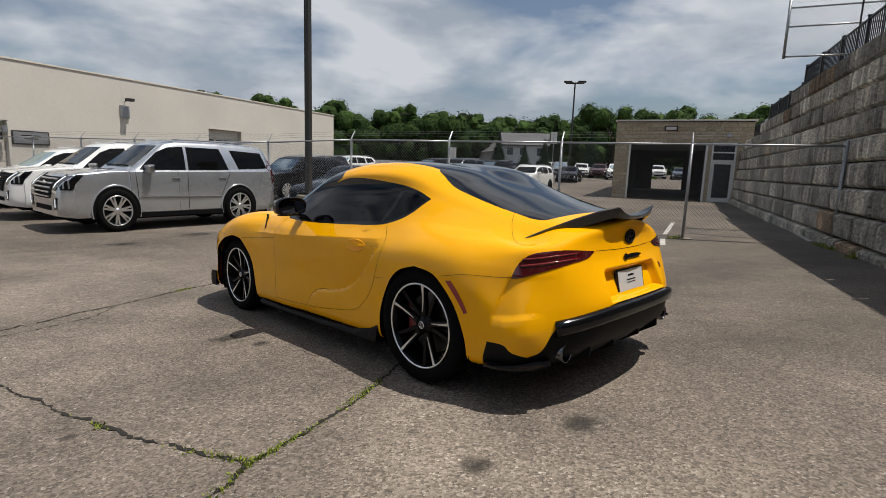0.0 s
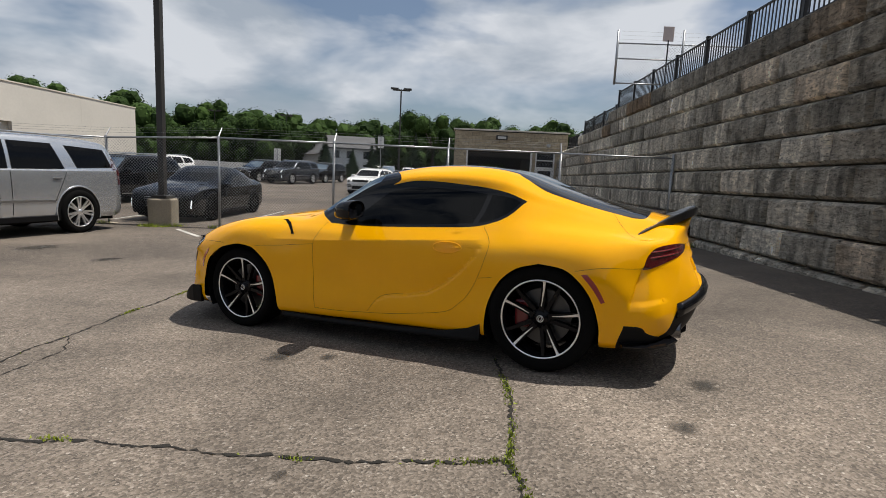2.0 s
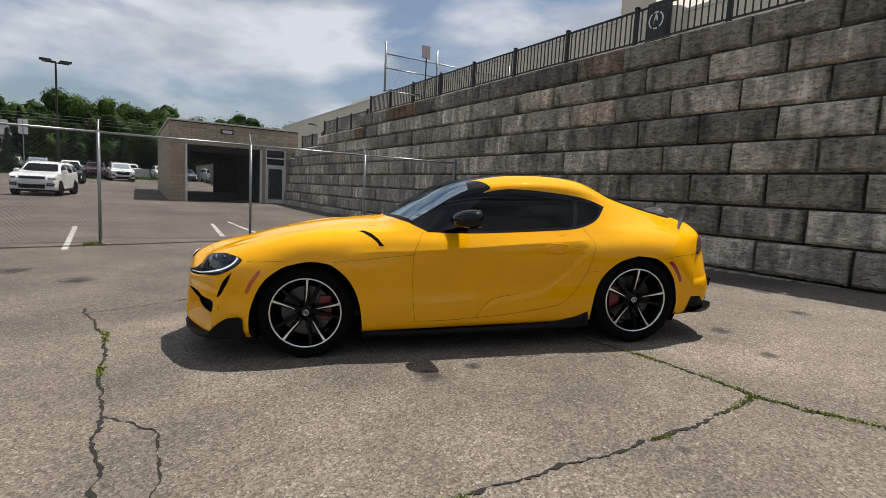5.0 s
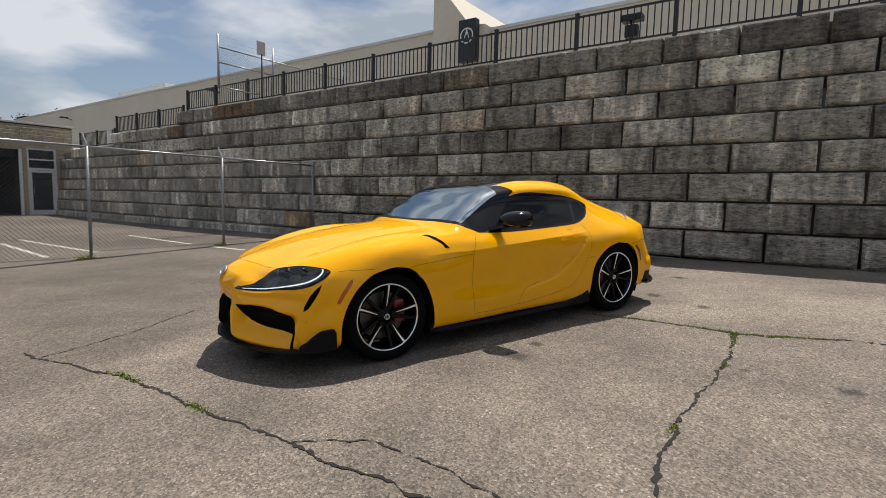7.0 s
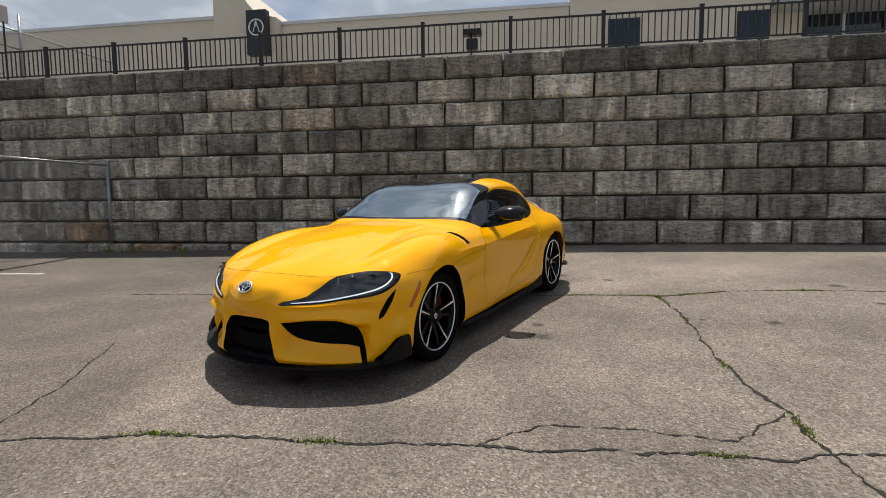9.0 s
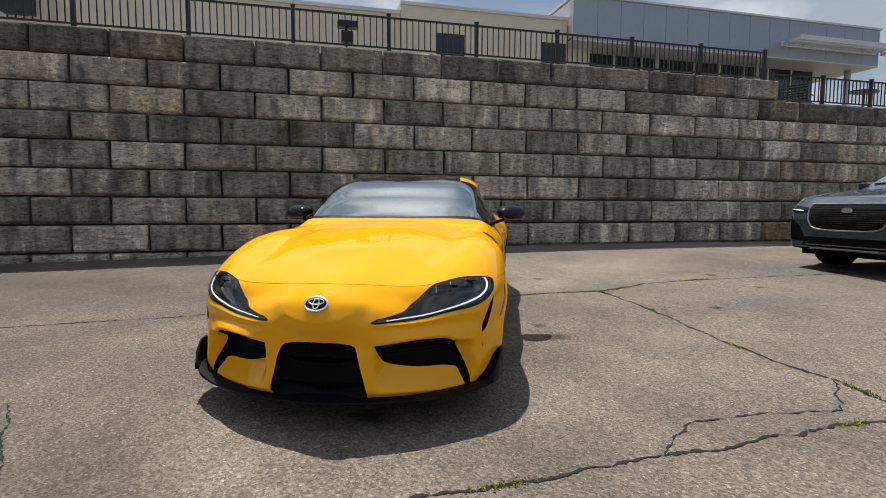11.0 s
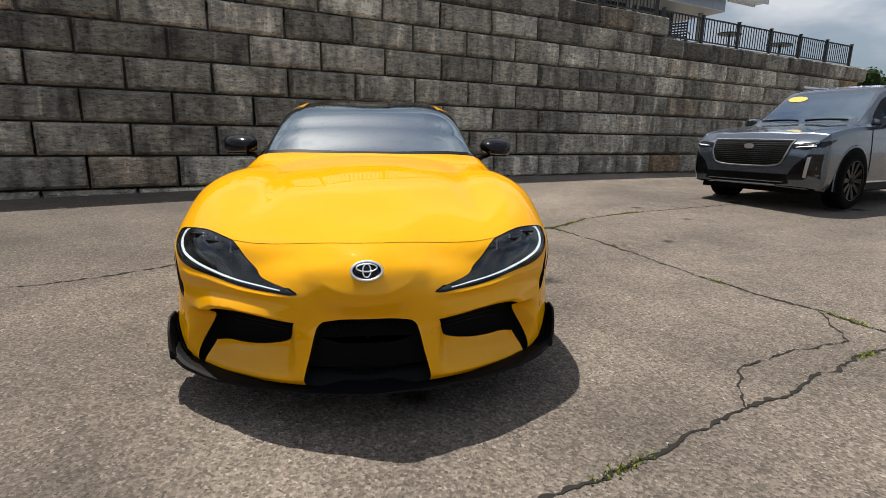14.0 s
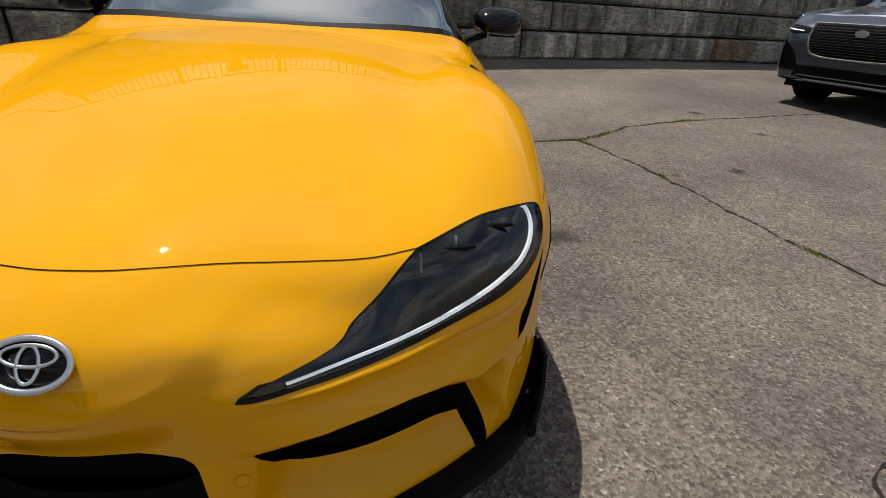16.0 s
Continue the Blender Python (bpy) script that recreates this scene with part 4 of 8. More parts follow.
def alloy_wheel(parent, x, s, r, turn, drop=0.0, half=0.128):
    """A black twin-spoke wheel with machined edges. s: +1 on the left of the car."""
    face = 0.880 if x > 0 else 0.905
    hub = new("wheel")
    hub.parent = parent
    hub.matrix_local = Matrix.Translation((x, s * (face - half), r + drop)) @ Matrix.Rotation(0 if s > 0 else math.pi, 4, "Z") @ Matrix.Rotation(turn, 4, "Y")
    rr = 0.2475
    t = lathe([(rr - 0.012, half - 0.03), (rr + 0.004, half - 0.012), (rr + 0.03, half - 0.002), (r - 0.035, half), (r - 0.012, half - 0.010), (r - 0.003, half - 0.035), (r, half - 0.07), (r, -half + 0.07), (r - 0.012, -half + 0.01), (rr + 0.02, -half), (rr - 0.01, -half + 0.03)], 64)
    part("tyre", t, M_TYRE, hub, smooth=True)
    part("rim", lathe([(rr + 0.001, half - 0.010), (rr - 0.006, half - 0.014), (rr - 0.016, half - 0.05), (rr - 0.035, half - 0.11), (rr - 0.03, -half + 0.04), (rr, -half + 0.02)], 64), M_RIMBLACK, hub, "gloss black alloy rim", True)
    part("rim_edge", lathe([(rr + 0.003, half - 0.012), (rr + 0.002, half - 0.007), (rr - 0.004, half - 0.006), (rr - 0.008, half - 0.011)], 64), M_CHROME, hub, "machined bright rim edge", True)
    for k in range(5):
        a = Matrix.Rotation(-k * 2 * math.pi / 5, 4, "Y")
        sp = spoke_bm(0.05, 0.236, 0.017, 0.012, 0.010, 0.028, half - 0.040, half - 0.016)
        part("spoke", sp, M_RIMBLACK, hub).matrix_local = a
        mf = spoke_bm(0.078, 0.243, 0.0016, 0.0080, 0.014, 0.004, half - 0.035, half - 0.0125)
        part("machined_face", mf, M_CHROME, hub).matrix_local = a
        twin = spoke_bm(0.05, 0.236, 0.013, 0.010, -0.016, 0.030, half - 0.052, half - 0.030)
        part("spoke", twin, M_RIMBLACK, hub).matrix_local = Matrix.Rotation(-k * 2 * math.pi / 5 - 0.56, 4, "Y")
    cap = lathe([(0.0005, half - 0.030), (0.030, half - 0.032), (0.033, half - 0.038), (0.062, half - 0.046), (0.068, half - 0.075)], 32)
    part("hub_cap", cap, M_RIMBLACK, hub, smooth=True)
    ring = torus_arc(bmesh.new(), 0.020, 0.0022, 0, 2 * math.pi, Matrix.Translation((0, half - 0.0295, 0)) @ Matrix.Rotation(math.pi / 2, 4, "X"))
    torus_arc(ring, 0.008, 0.0018, 0, 2 * math.pi, Matrix.Translation((0, half - 0.0295, 0)) @ Matrix.Rotation(math.pi / 2, 4, "X"), 1.9)
    part("cap_badge", ring, M_CHROME, hub, "bright oval wheel badge")
    for k in range(5):
        a = k * 2 * math.pi / 5 + 0.3
        part("wheel_nut", tube((0.053 * math.cos(a), half - 0.06, 0.053 * math.sin(a)), (0.053 * math.cos(a), half - 0.040, 0.053 * math.sin(a)), 0.009, 6), M_SATIN, hub)
    disc = lathe([(0.07, 0.015), (0.178, 0.015), (0.178, -0.012), (0.07, -0.012)], 48)
    part("brake_disc", disc, M_DISC, hub, "bare steel brake disc")
    pad = box((-0.045, -0.045, -0.09), (0.045, 0.042, 0.09), 0.015)
    c = part("brake_caliper", pad, M_CALIPER, parent, "red brake caliper")
    c.matrix_local = Matrix.Translation((x + (-0.135 if x > 0 else 0.135), s * (face - half), r + 0.01))
    return hub


def sweep(sections, closed=False, cap=True):
    """Joins a row of equal point loops into a skin."""
    bm = bmesh.new()
    rings = [[bm.verts.new(p) for p in s] for s in sections]
    n = len(rings[0])
    for a, b in zip(rings, rings[1:]):
        for k in range(n):
            bm.faces.new((a[k], a[(k + 1) % n], b[(k + 1) % n], b[k]))
    if cap:
        bm.faces.new(rings[0])
        bm.faces.new(rings[-1][::-1])
    bmesh.ops.recalc_face_normals(bm, faces=bm.faces)
    return bm


def oval_badge(parent, name, m, w, h, ring_mat, back_mat, label):
    """An oval badge: a domed plate, an outer ring and two inner ovals."""
    plate = disc_bm(w / 2 * 0.98, 0.006, 40, h / w, 0.002)
    ob = part(name, plate, back_mat, parent, label, True)
    ob.matrix_local = m
    bm = bmesh.new()
    torus_arc(bm, w / 2 * 0.93, w * 0.045, 0, 2 * math.pi, Matrix.Translation((0, 0, 0.004)), h / w, 48)
    torus_arc(bm, w * 0.12, w * 0.026, 0, 2 * math.pi, Matrix.Translation((0, 0, 0.0045)), h / w * 2.75, 32)
    torus_arc(bm, w * 0.31, w * 0.026, 0, 2 * math.pi, Matrix.Translation((0, h * 0.15, 0.0045)), h / w * 0.62, 32)
    part("badge_ring", bm, ring_mat, ob, smooth=True)
    return ob


def sports_car():
    car = thing("sports_car", "bright yellow two-door sports coupe with black roof and carbon tail spoiler", "car", CAR)
    hood = child("hood", panel_mesh("hood", ["hood"], M_YELLOW), car)
    child("roof", panel_mesh("roof", ["roof"], M_GLOSSBLACK), car, "gloss black roof panel")
    screen = child("windscreen", panel_mesh("windscreen", ["windscreen"], M_SCREEN), car, "clear windscreen glass")
    back = child("rear_window", panel_mesh("rear_window", ["rear_window"], M_BACK), car, "dark tinted rear glass")
    child("cowl", panel_mesh("cowl", ["cowl"], M_SATIN), car, "black wiper cowl")
    hatch = child("hatch", panel_mesh("hatch", ["hatch"], M_YELLOW), car)
    front = child("front_bumper", panel_mesh("front_bumper", ["front_bumper"], M_YELLOW), car)
    rear = child("rear_bumper", panel_mesh("rear_bumper", ["rear_bumper"], M_YELLOW), car)
    child("diffuser", panel_mesh("diffuser", ["diffuser"], M_SATIN), car, "black rear diffuser")
    child("grille", panel_mesh("grille", ["grille"], M_DARK, sink=0.07, rim_mat=M_SATIN), front, "black centre grille")
    panes = [screen, back]
    for s in (1, -1):
        child("fender", panel_mesh("fender", ["fender"], M_YELLOW, False, s), car)
        child("quarter_panel", panel_mesh("quarter_panel", ["quarter_panel"], M_YELLOW, False, s), car)
        door = child("door", panel_mesh("door", ["door"], M_YELLOW, False, s), car)
        child("window_trim", panel_mesh("window_trim", ["window_trim", "a_pillar"], M_GLOSSBLACK, False, s), car, "gloss black pillar and window surround")
        panes.append(child("door_window", panel_mesh("door_window", ["door_window"], M_TINT, False, s), door, "dark tinted door glass"))
        panes.append(child("quarter_window", panel_mesh("quarter_window", ["quarter_window"], M_TINT, False, s), car, "dark tinted rear quarter glass"))
        child("intake", panel_mesh("intake", ["intake"], M_DARK, False, s, 0.035, rim_mat=M_SATIN), front, "black side intake")
        child("lamp_slit", panel_mesh("slit", ["slit"], M_DARK, False, s, 0.02, rim_mat=M_SATIN), front, "black vent slit beside the headlamp")
        child("bumper_corner", panel_mesh("front_corner", ["front_corner"], M_SATIN, False, s, -0.006), front, "satin black bumper corner blade")
        child("side_marker", panel_mesh("front_marker", ["front_marker"], M_AMBER, False, s, -0.002), front, "amber side marker")
        child("rear_reflector", panel_mesh("rear_marker", ["rear_marker"], M_REDMARK, False, s, -0.002), rear, "red side reflector")
        headlamp(car, s, panes)
        tail_lamp(car, s)
        alloy_wheel(car, 1.238, s, 0.3305, -0.33, -0.006)
        alloy_wheel(car, -1.263, s, 0.3375, -0.36)
        wheel_house(car, s)
        mirror(car, s)
        door_handle(door, s)
        side_skirt(car, s)
        vent = []
        for u, v in ((12.40, 6.45), (12.10, 5.95), (11.80, 5.42), (11.52, 4.92)):
            p, n = on(u, v, s, -0.004)
            q, _ = on(u - 0.26, v - 0.02, s, -0.002)
            up = n * 0.009
            vent.append([p, q, q + up, p + up * 0.4])
        part("fender_vent", sweep(vent), M_DARK, hood, "black slot vent in the wing")
        for u, v in ((19.16, 2.72), (16.95, 2.75), (15.95, 3.2)):
            p, n = on(u, v, s, 0.001)
            bm = disc_bm(0.012, 0.004, 20, 1, 0.001)
            torus_arc(bm, 0.0145, 0.0012, 0, 2 * math.pi, Matrix.Identity(4))
            part("parking_sensor", bm, M_YELLOW, front).matrix_local = frame_on(p, n)
        for u, v in ((4.45, 3.0), (2.95, 2.95)):
            p, n = on(u, v, s, 0.001)
            part("parking_sensor", disc_bm(0.011, 0.003, 20, 1, 0.001), M_YELLOW, rear).matrix_local = frame_on(p, n)
    for pane in panes:
        pane.visible_shadow = False
    for gap in ([
        [(17.73, 12), (17.71, 11.2), (17.50, 9.42), (17.17, 7.83), (16.88, 7.06)], [(15.50, 5.16), (14.95, 4.78), (14.45, 4.55)],
        [(13.15, 4.28), (12.73, 4.31), (11.36, 4.36), (10.39, 4.39)],
        [(10.14, 6.05), (10.28, 5.02), (10.39, 4.39), (10.44, 2.95), (10.41, 1.40), (9.52, 1.39), (8.72, 1.52), (8.25, 1.73), (7.72, 2.0), (7.48, 2.38), (7.30, 2.78), (7.12, 3.5), (7.02, 4.2), (6.99, 5.23), (7.20, 6.14)],
        [(7.12, 3.40), (6.86, 3.47)], [(5.34, 4.17), (4.75, 4.39), (3.62, 4.50)], [(9.03, 1.48), (8.9, 2.0), (8.78, 2.35), (8.6, 2.52), (8.35, 2.58)], [(4.77, 9.34), (4.55, 8.2), (4.24, 7.3), (3.80, 7.04)],
        [(1.17, 5.82), (0.5, 5.76), (0, 5.76)]]):
        for s in (1, -1):
            part("shut_line", seam_bm([gap], 0.0022, 0.0012, (s,)), M_DARK, car)
    front_lip(car, front)
    spoiler(car)
    tail_details(car, hatch, rear)
    p, n = on(19.72, 11.9, 1, 0.003)
    p.y, n.y = 0, 0
    oval_badge(hood, "nose_badge", frame_on(p, n.normalized()), 0.125, 0.082, M_CHROME, M_GLOSSBLACK, "bright oval badge on the nose")
    cabin(car)
    floor = box((-1.75, -0.72, 0.17), (1.85, 0.72, 0.24), 0.02)
    part("underbody", floor, M_DARK, car)
    return car


def headlamp(car, s, panes):
    """A sealed lamp: dark bowl, two projectors, a white light guide along the lower edge, a clear lens over them."""
    lamp = child("headlamp", panel_mesh("lamp_bowl", ["headlamp"], M_BOWL, False, s, 0.045, rim_mat=M_SATIN), car, "black-bowled headlamp with white light guide")
    panes.append(child("lens", panel_mesh("lamp_lens", ["headlamp"], M_LENS, False, s, 0.0), lamp, "clear lamp lens"))
    # a gloss-black rim follows the lens's edge, broad along its foot
    edge = outline(HEADLAMP_EDGE, True, 3)
    mid_u, mid_v = sum(q[0] for q in edge) / len(edge), sum(q[1] for q in edge) / len(edge)
    rows = []
    for u, v in edge + edge[:1]:
        foot = v < 5.35
        p, n = on(u, v, s, 0.0015)
        q, _ = on(u + (mid_u - u) * 0.02, v + (0.16 if foot else (mid_v - v) * 0.05), s, 0.0015)
        rows.append([p, q, q - n * 0.004, p - n * 0.004])
    part("lens_rim", sweep(rows), M_GLOSSBLACK, lamp, "gloss black lens rim")
    guide = []
    for u, v in outline([(15.86, 5.98), (15.86, 5.74), (16.02, 5.48), (16.35, 5.22), (16.72, 5.03), (17.15, 4.98), (17.6, 5.08), (17.95, 5.19), (18.4, 5.29), (18.78, 5.25)], False, 4):
        p, n = on(u, v, s, -0.004)
        guide.append((p, n))
    rows = []
    for i, (p, n) in enumerate(guide):
        t = (guide[min(i + 1, len(guide) - 1)][0] - guide[max(i - 1, 0)][0]).normalized()
        w = t.cross(n).normalized() * (0.0047 - 0.0026 * max(0.0, i / (len(guide) - 1) - 0.45) / 0.55)
        rows.append([p + w, p - w, p - w - n * 0.006, p + w - n * 0.006])
    part("light_guide", sweep(rows), M_DRL, lamp, "white light guide")
    for u, v, r in ((16.45, 5.95, 0.030), (16.95, 6.10, 0.028), (17.40, 5.95, 0.022)):
        p, n = on(u, v, s, -0.028)
        look_out = Vector((1, 0.25 * s, 0.05)).normalized()
        bm = disc_bm(r, 0.02, 20, 1, 0.004)
        torus_arc(bm, r * 1.05, 0.002, 0, 2 * math.pi, Matrix.Translation((0, 0, 0.01)))
        part("projector", bm, M_RIMBLACK, lamp, "dark projector lens", True).matrix_local = frame_on(p, look_out)
        slat = box((-r * 1.3, -0.004, 0.0), (r * 1.3, 0.004, 0.012), 0.002)
        part("trim_blade", slat, M_RIMBLACK, lamp).matrix_local = frame_on(p + Vector((0, 0, r * 1.15)), look_out)
    for u, v, h in ((17.05, 6.72, 0.020), (16.75, 6.46, 0.024), (16.36, 6.28, 0.016)):
        p, n = on(u, v, s, -0.016)
        fin = box((-0.0025, -h, -0.004), (0.0025, h, 0.004), 0.001)
        part("chrome_fin", fin, M_CHROME, lamp, "bright upright fin").matrix_local = frame_on(p, Vector((1, 0.2 * s, 0.25)).normalized())


def tail_lamp(car, s):
    lamp = child("tail_lamp", panel_mesh("tail_lens", ["tail_lamp"], M_REDLENS, False, s, -0.004, rim_mat=M_SATIN), car, "dark red wrapped tail lamp")
    for v0, v1 in ((5.05, 5.35), (5.45, 5.75)):
        rows = []
        for f in np.linspace(0, 1, 9):
            u = 3.2 - 1.55 * f
            v = v0 + (v1 - v0) * f
            p, n = on(u, v, s, 0.005)
            q, _ = on(u, v + 0.10, s, 0.005)
            rows.append([p, q, q + n * 0.003, p + n * 0.003])
        part("light_bar", sweep(rows), material("tail light bar", (0.20, 0.005, 0.008), 0.15, 0.0, 1.0), lamp, "brighter red light bar", True)


def wheel_house(car, s):
    """The dark tub above each wheel."""
    for x, r in ((1.238, 0.378), (-1.263, 0.380)):
        bm = bmesh.new()
        n = 28
        a = [-0.5 + (math.pi + 1.0) * k / n for k in range(n + 1)]
        out = [bm.verts.new((x + r * math.cos(t), s * 0.872, 0.335 + r * math.sin(t))) for t in a]
        inn = [bm.verts.new((x + r * math.cos(t), s * 0.52, 0.335 + r * math.sin(t))) for t in a]
        for k in range(n):
            bm.faces.new((out[k], out[k + 1], inn[k + 1], inn[k]))
        bm.faces.new(inn)
        part("wheel_housing", bm, M_DARK, car)


def mirror(car, s):
    """A black folding mirror: a domed shell open to the rear, a slim foot, the glass."""
    rows = []
    for x, cy, cz, hy, hz in ((0.205, 0.915, 0.962, 0.030, 0.012), (0.195, 0.920, 0.966, 0.062, 0.030), (0.165, 0.930, 0.974, 0.096, 0.047), (0.120, 0.938, 0.980, 0.116, 0.058), (0.070, 0.942, 0.982, 0.122, 0.062), (0.030, 0.943, 0.982, 0.121, 0.061), (0.024, 0.943, 0.982, 0.114, 0.055), (0.045, 0.943, 0.982, 0.110, 0.052)):
        ring = []
        for k in range(24):
            a = 2 * math.pi * k / 24
            c, d = math.cos(a), math.sin(a)
            y = cy + 0.015 + hy * math.copysign(abs(c) ** 0.72, c)
            ring.append((x - 0.10 * (y - 0.94), s * y, cz + 0.012 + hz * math.copysign(abs(d) ** (0.85 if d > 0 else 0.55), d) - 0.10 * (y - 0.94) * (d < 0)))
        rows.append(ring)
    house = part("mirror", sweep(rows), M_GLOSSBLACK, car, "gloss black door mirror", True)
    foot = sweep([[(0.16, s * 0.760, 0.880), (0.30, s * 0.760, 0.880), (0.28, s * 0.760, 0.912), (0.17, s * 0.760, 0.912)], [(0.10, s * 0.84, 0.905), (0.19, s * 0.84, 0.905), (0.18, s * 0.84, 0.93), (0.11, s * 0.84, 0.93)], [(0.07, s * 0.90, 0.922), (0.15, s * 0.90, 0.922), (0.14, s * 0.90, 0.94), (0.08, s * 0.90, 0.94)]])
    part("mirror_foot", foot, M_GLOSSBLACK, house)
    glass = sweep([[(x, s * y, z) for y, z in ((0.842, 0.948), (0.85, 1.012), (0.87, 1.028), (1.0, 1.030), (1.04, 1.01), (1.044, 0.955), (1.03, 0.935), (0.86, 0.936))] for x in (0.046, 0.052)])
    part("mirror_glass", glass, M_MIRROR, house, "mirror glass")
    strip = box((0.035, min(s * 0.92, s * 1.045), 0.921), (0.10, max(s * 0.92, s * 1.045), 0.929), 0.003)
    part("mirror_indicator", strip, M_SATIN, house, "dark indicator strip")


def door_handle(door, s):
    """A body-coloured pull over a shallow scoop."""
    c, n = on(7.72, 4.78, s, -0.002)
    m = frame_on(c, n)
    scoop = disc_bm(0.100, 0.004, 36, 0.36, 0.002)
    part("handle_scoop", scoop, M_YELLOW, door).matrix_local = m
    rim = torus_arc(bmesh.new(), 0.101, 0.0045, 0, 2 * math.pi, m @ Matrix.Translation((0, 0, 0.001)), 0.36)
    part("handle_rim", rim, M_YELLOW, door, smooth=True)
    rows = []
    for f in np.linspace(-1, 1, 11):
        h = 0.013 * math.sqrt(max(0.05, 1 - f * f))
        lift = 0.008 + 0.034 * math.sqrt(max(0.0, 1 - f * f))
        rows.append([Vector((0.092 * f, 0.006 - h, lift - 0.006)), Vector((0.092 * f, 0.006 - h, lift)), Vector((0.092 * f, 0.006 + h, lift)), Vector((0.092 * f, 0.006 + h, lift - 0.006))])
    part("door_handle", sweep(rows), M_YELLOW, door, smooth=False).matrix_local = m


def side_skirt(car, s):
    """The black blade under the sill, with its upswept tail."""
    rows = []
    for x, y, z0, z1 in ((0.86, 0.83, 0.13, 0.19), (0.80, 0.872, 0.128, 0.17), (0.4, 0.885, 0.128, 0.165), (-0.2, 0.887, 0.13, 0.170), (-0.6, 0.892, 0.135, 0.185), (-0.78, 0.90, 0.14, 0.225), (-0.87, 0.905, 0.15, 0.265)):
        rows.append([(x, s * (y - 0.12), z0), (x, s * y, z0 + 0.004), (x, s * (y + 0.004), z0 + 0.02), (x, s * (y - 0.012), z1), (x, s * (y - 0.12), z1)])
    part("side_skirt", sweep(rows), M_SATIN, car, "satin black side skirt")


def front_lip(car, front):
    """The black splitter round the foot of the bumper, its ends swept up into the corner fins."""
    rows = []
    for f in np.linspace(-1, 1, 57):
        a = abs(f)
        x = np.interp(a, [0, 0.27, 0.5, 0.7, 0.84, 0.93, 1.0], [2.262, 2.222, 2.15, 2.06, 1.96, 1.87, 1.78])
        y = math.copysign(np.interp(a, [0, 0.27, 0.5, 0.7, 0.84, 0.93, 1.0], [0, 0.253, 0.47, 0.655, 0.79, 0.865, 0.902]), f)
        z = np.interp(a, [0, 0.3, 0.6, 0.8, 0.9, 1.0], [0.172, 0.166, 0.160, 0.160, 0.165, 0.175])
        rise = np.interp(a, [0, 0.55, 0.72, 0.86, 1.0], [0.008, 0.010, 0.014, 0.022, 0.034])
        deep = np.interp(a, [0, 0.5, 0.75, 1.0], [0.10, 0.12, 0.11, 0.05])
        out = Vector((x - 1.2, y * 1.2, 0)).normalized()
        p = Vector((x, y, z))
        up = Vector((0, 0, 1))
        rows.append([p - out * deep - up * 0.006, p - out * 0.012 - up * 0.004, p + up * 0.004, p - out * 0.003 + up * rise, p - out * 0.020 + up * (rise + 0.002), p - out * deep + up * 0.014])
    part("splitter", sweep(rows), M_SATIN, front, "satin black front splitter", False)
    mesh = bmesh.new()
    for k in range(9):
        z = 0.19 + k * 0.028
        add_box(mesh, (2.115, -0.215, z), (2.122, 0.215, z + 0.006))
    for k in range(16):
        y = -0.21 + k * 0.028
        add_box(mesh, (2.116, y, 0.18), (2.124, y + 0.005, 0.43))
    part("grille_mesh", mesh, M_DARK, front, "black honeycomb grille")
    for s in (1, -1):
        # an upright fin on the splitter's end, standing off the bumper's corner
        rows = []
        for f in np.linspace(0, 1, 11):
            x = 1.655 + 0.235 * f
            y = s * np.interp(f, [0, 0.4, 0.75, 1], [0.916, 0.914, 0.895, 0.868])
            top = np.interp(f, [0, 0.05, 0.45, 0.75, 1.0], [0.296, 0.322, 0.318, 0.272, 0.215])
            low = 0.176
            rows.append([(x, y - s * 0.03, low), (x, y - s * 0.002, low), (x, y, (low + top) / 2), (x, y - s * 0.003, top), (x, y - s * 0.012, top), (x, y - s * 0.03, (low + top) / 2)])
        part("corner_fin", sweep(rows), M_SATIN, front, "satin black corner fin")
        wing = bmesh.new()
        for k in range(5):
            a, n = on(18.85, 2.45 + 0.16 * k, s, -0.028)
            b, _ = on(17.75, 2.45 + 0.18 * k, s, -0.028)
            add_tube(wing, a, b, 0.004, 6)
        part("intake_slats", wing, M_SATIN, front)


def spoiler(car):
    """A carbon ducktail: two blades sweep up and in from the hatch's corners to a kicked rear edge that dips in its middle."""
    rows = []
    for f in np.linspace(-1, 1, 61):
        a = abs(f) * 0.61
        y = math.copysign(a, f)
        knots = [0, 0.10, 0.17, 0.21, 0.30, 0.42, 0.52, 0.61]
        trail_x = np.interp(a, knots, [-2.122, -2.122, -2.122, -2.118, -2.062, -1.965, -1.875, -1.790])
        trail_z = np.interp(a, knots, [0.968, 0.976, 1.000, 1.027, 1.008, 0.963, 0.914, 0.863])
        thick = np.interp(a, knots, [0.018, 0.022, 0.038, 0.056, 0.064, 0.058, 0.038, 0.006])
        lead_x = np.interp(a, knots, [-1.955, -1.953, -1.948, -1.943, -1.925, -1.880, -1.825, -1.778])
        lead_z = np.interp(a, knots, [0.956, 0.955, 0.953, 0.951, 0.944, 0.927, 0.900, 0.861])
        mid_x, mid_z = 0.45 * lead_x + 0.55 * trail_x, 0.58 * lead_z + 0.42 * trail_z
        rows.append([(lead_x, y, lead_z), (mid_x, y, mid_z), (trail_x, y, trail_z), (trail_x - 0.004, y, trail_z - 0.005), (trail_x + 0.012, y, trail_z - thick), (mid_x, y, mid_z - 0.02), (lead_x, y, lead_z - 0.012)])
    part("spoiler", sweep(rows), M_CARBON, car, "black carbon-fibre ducktail spoiler", False)


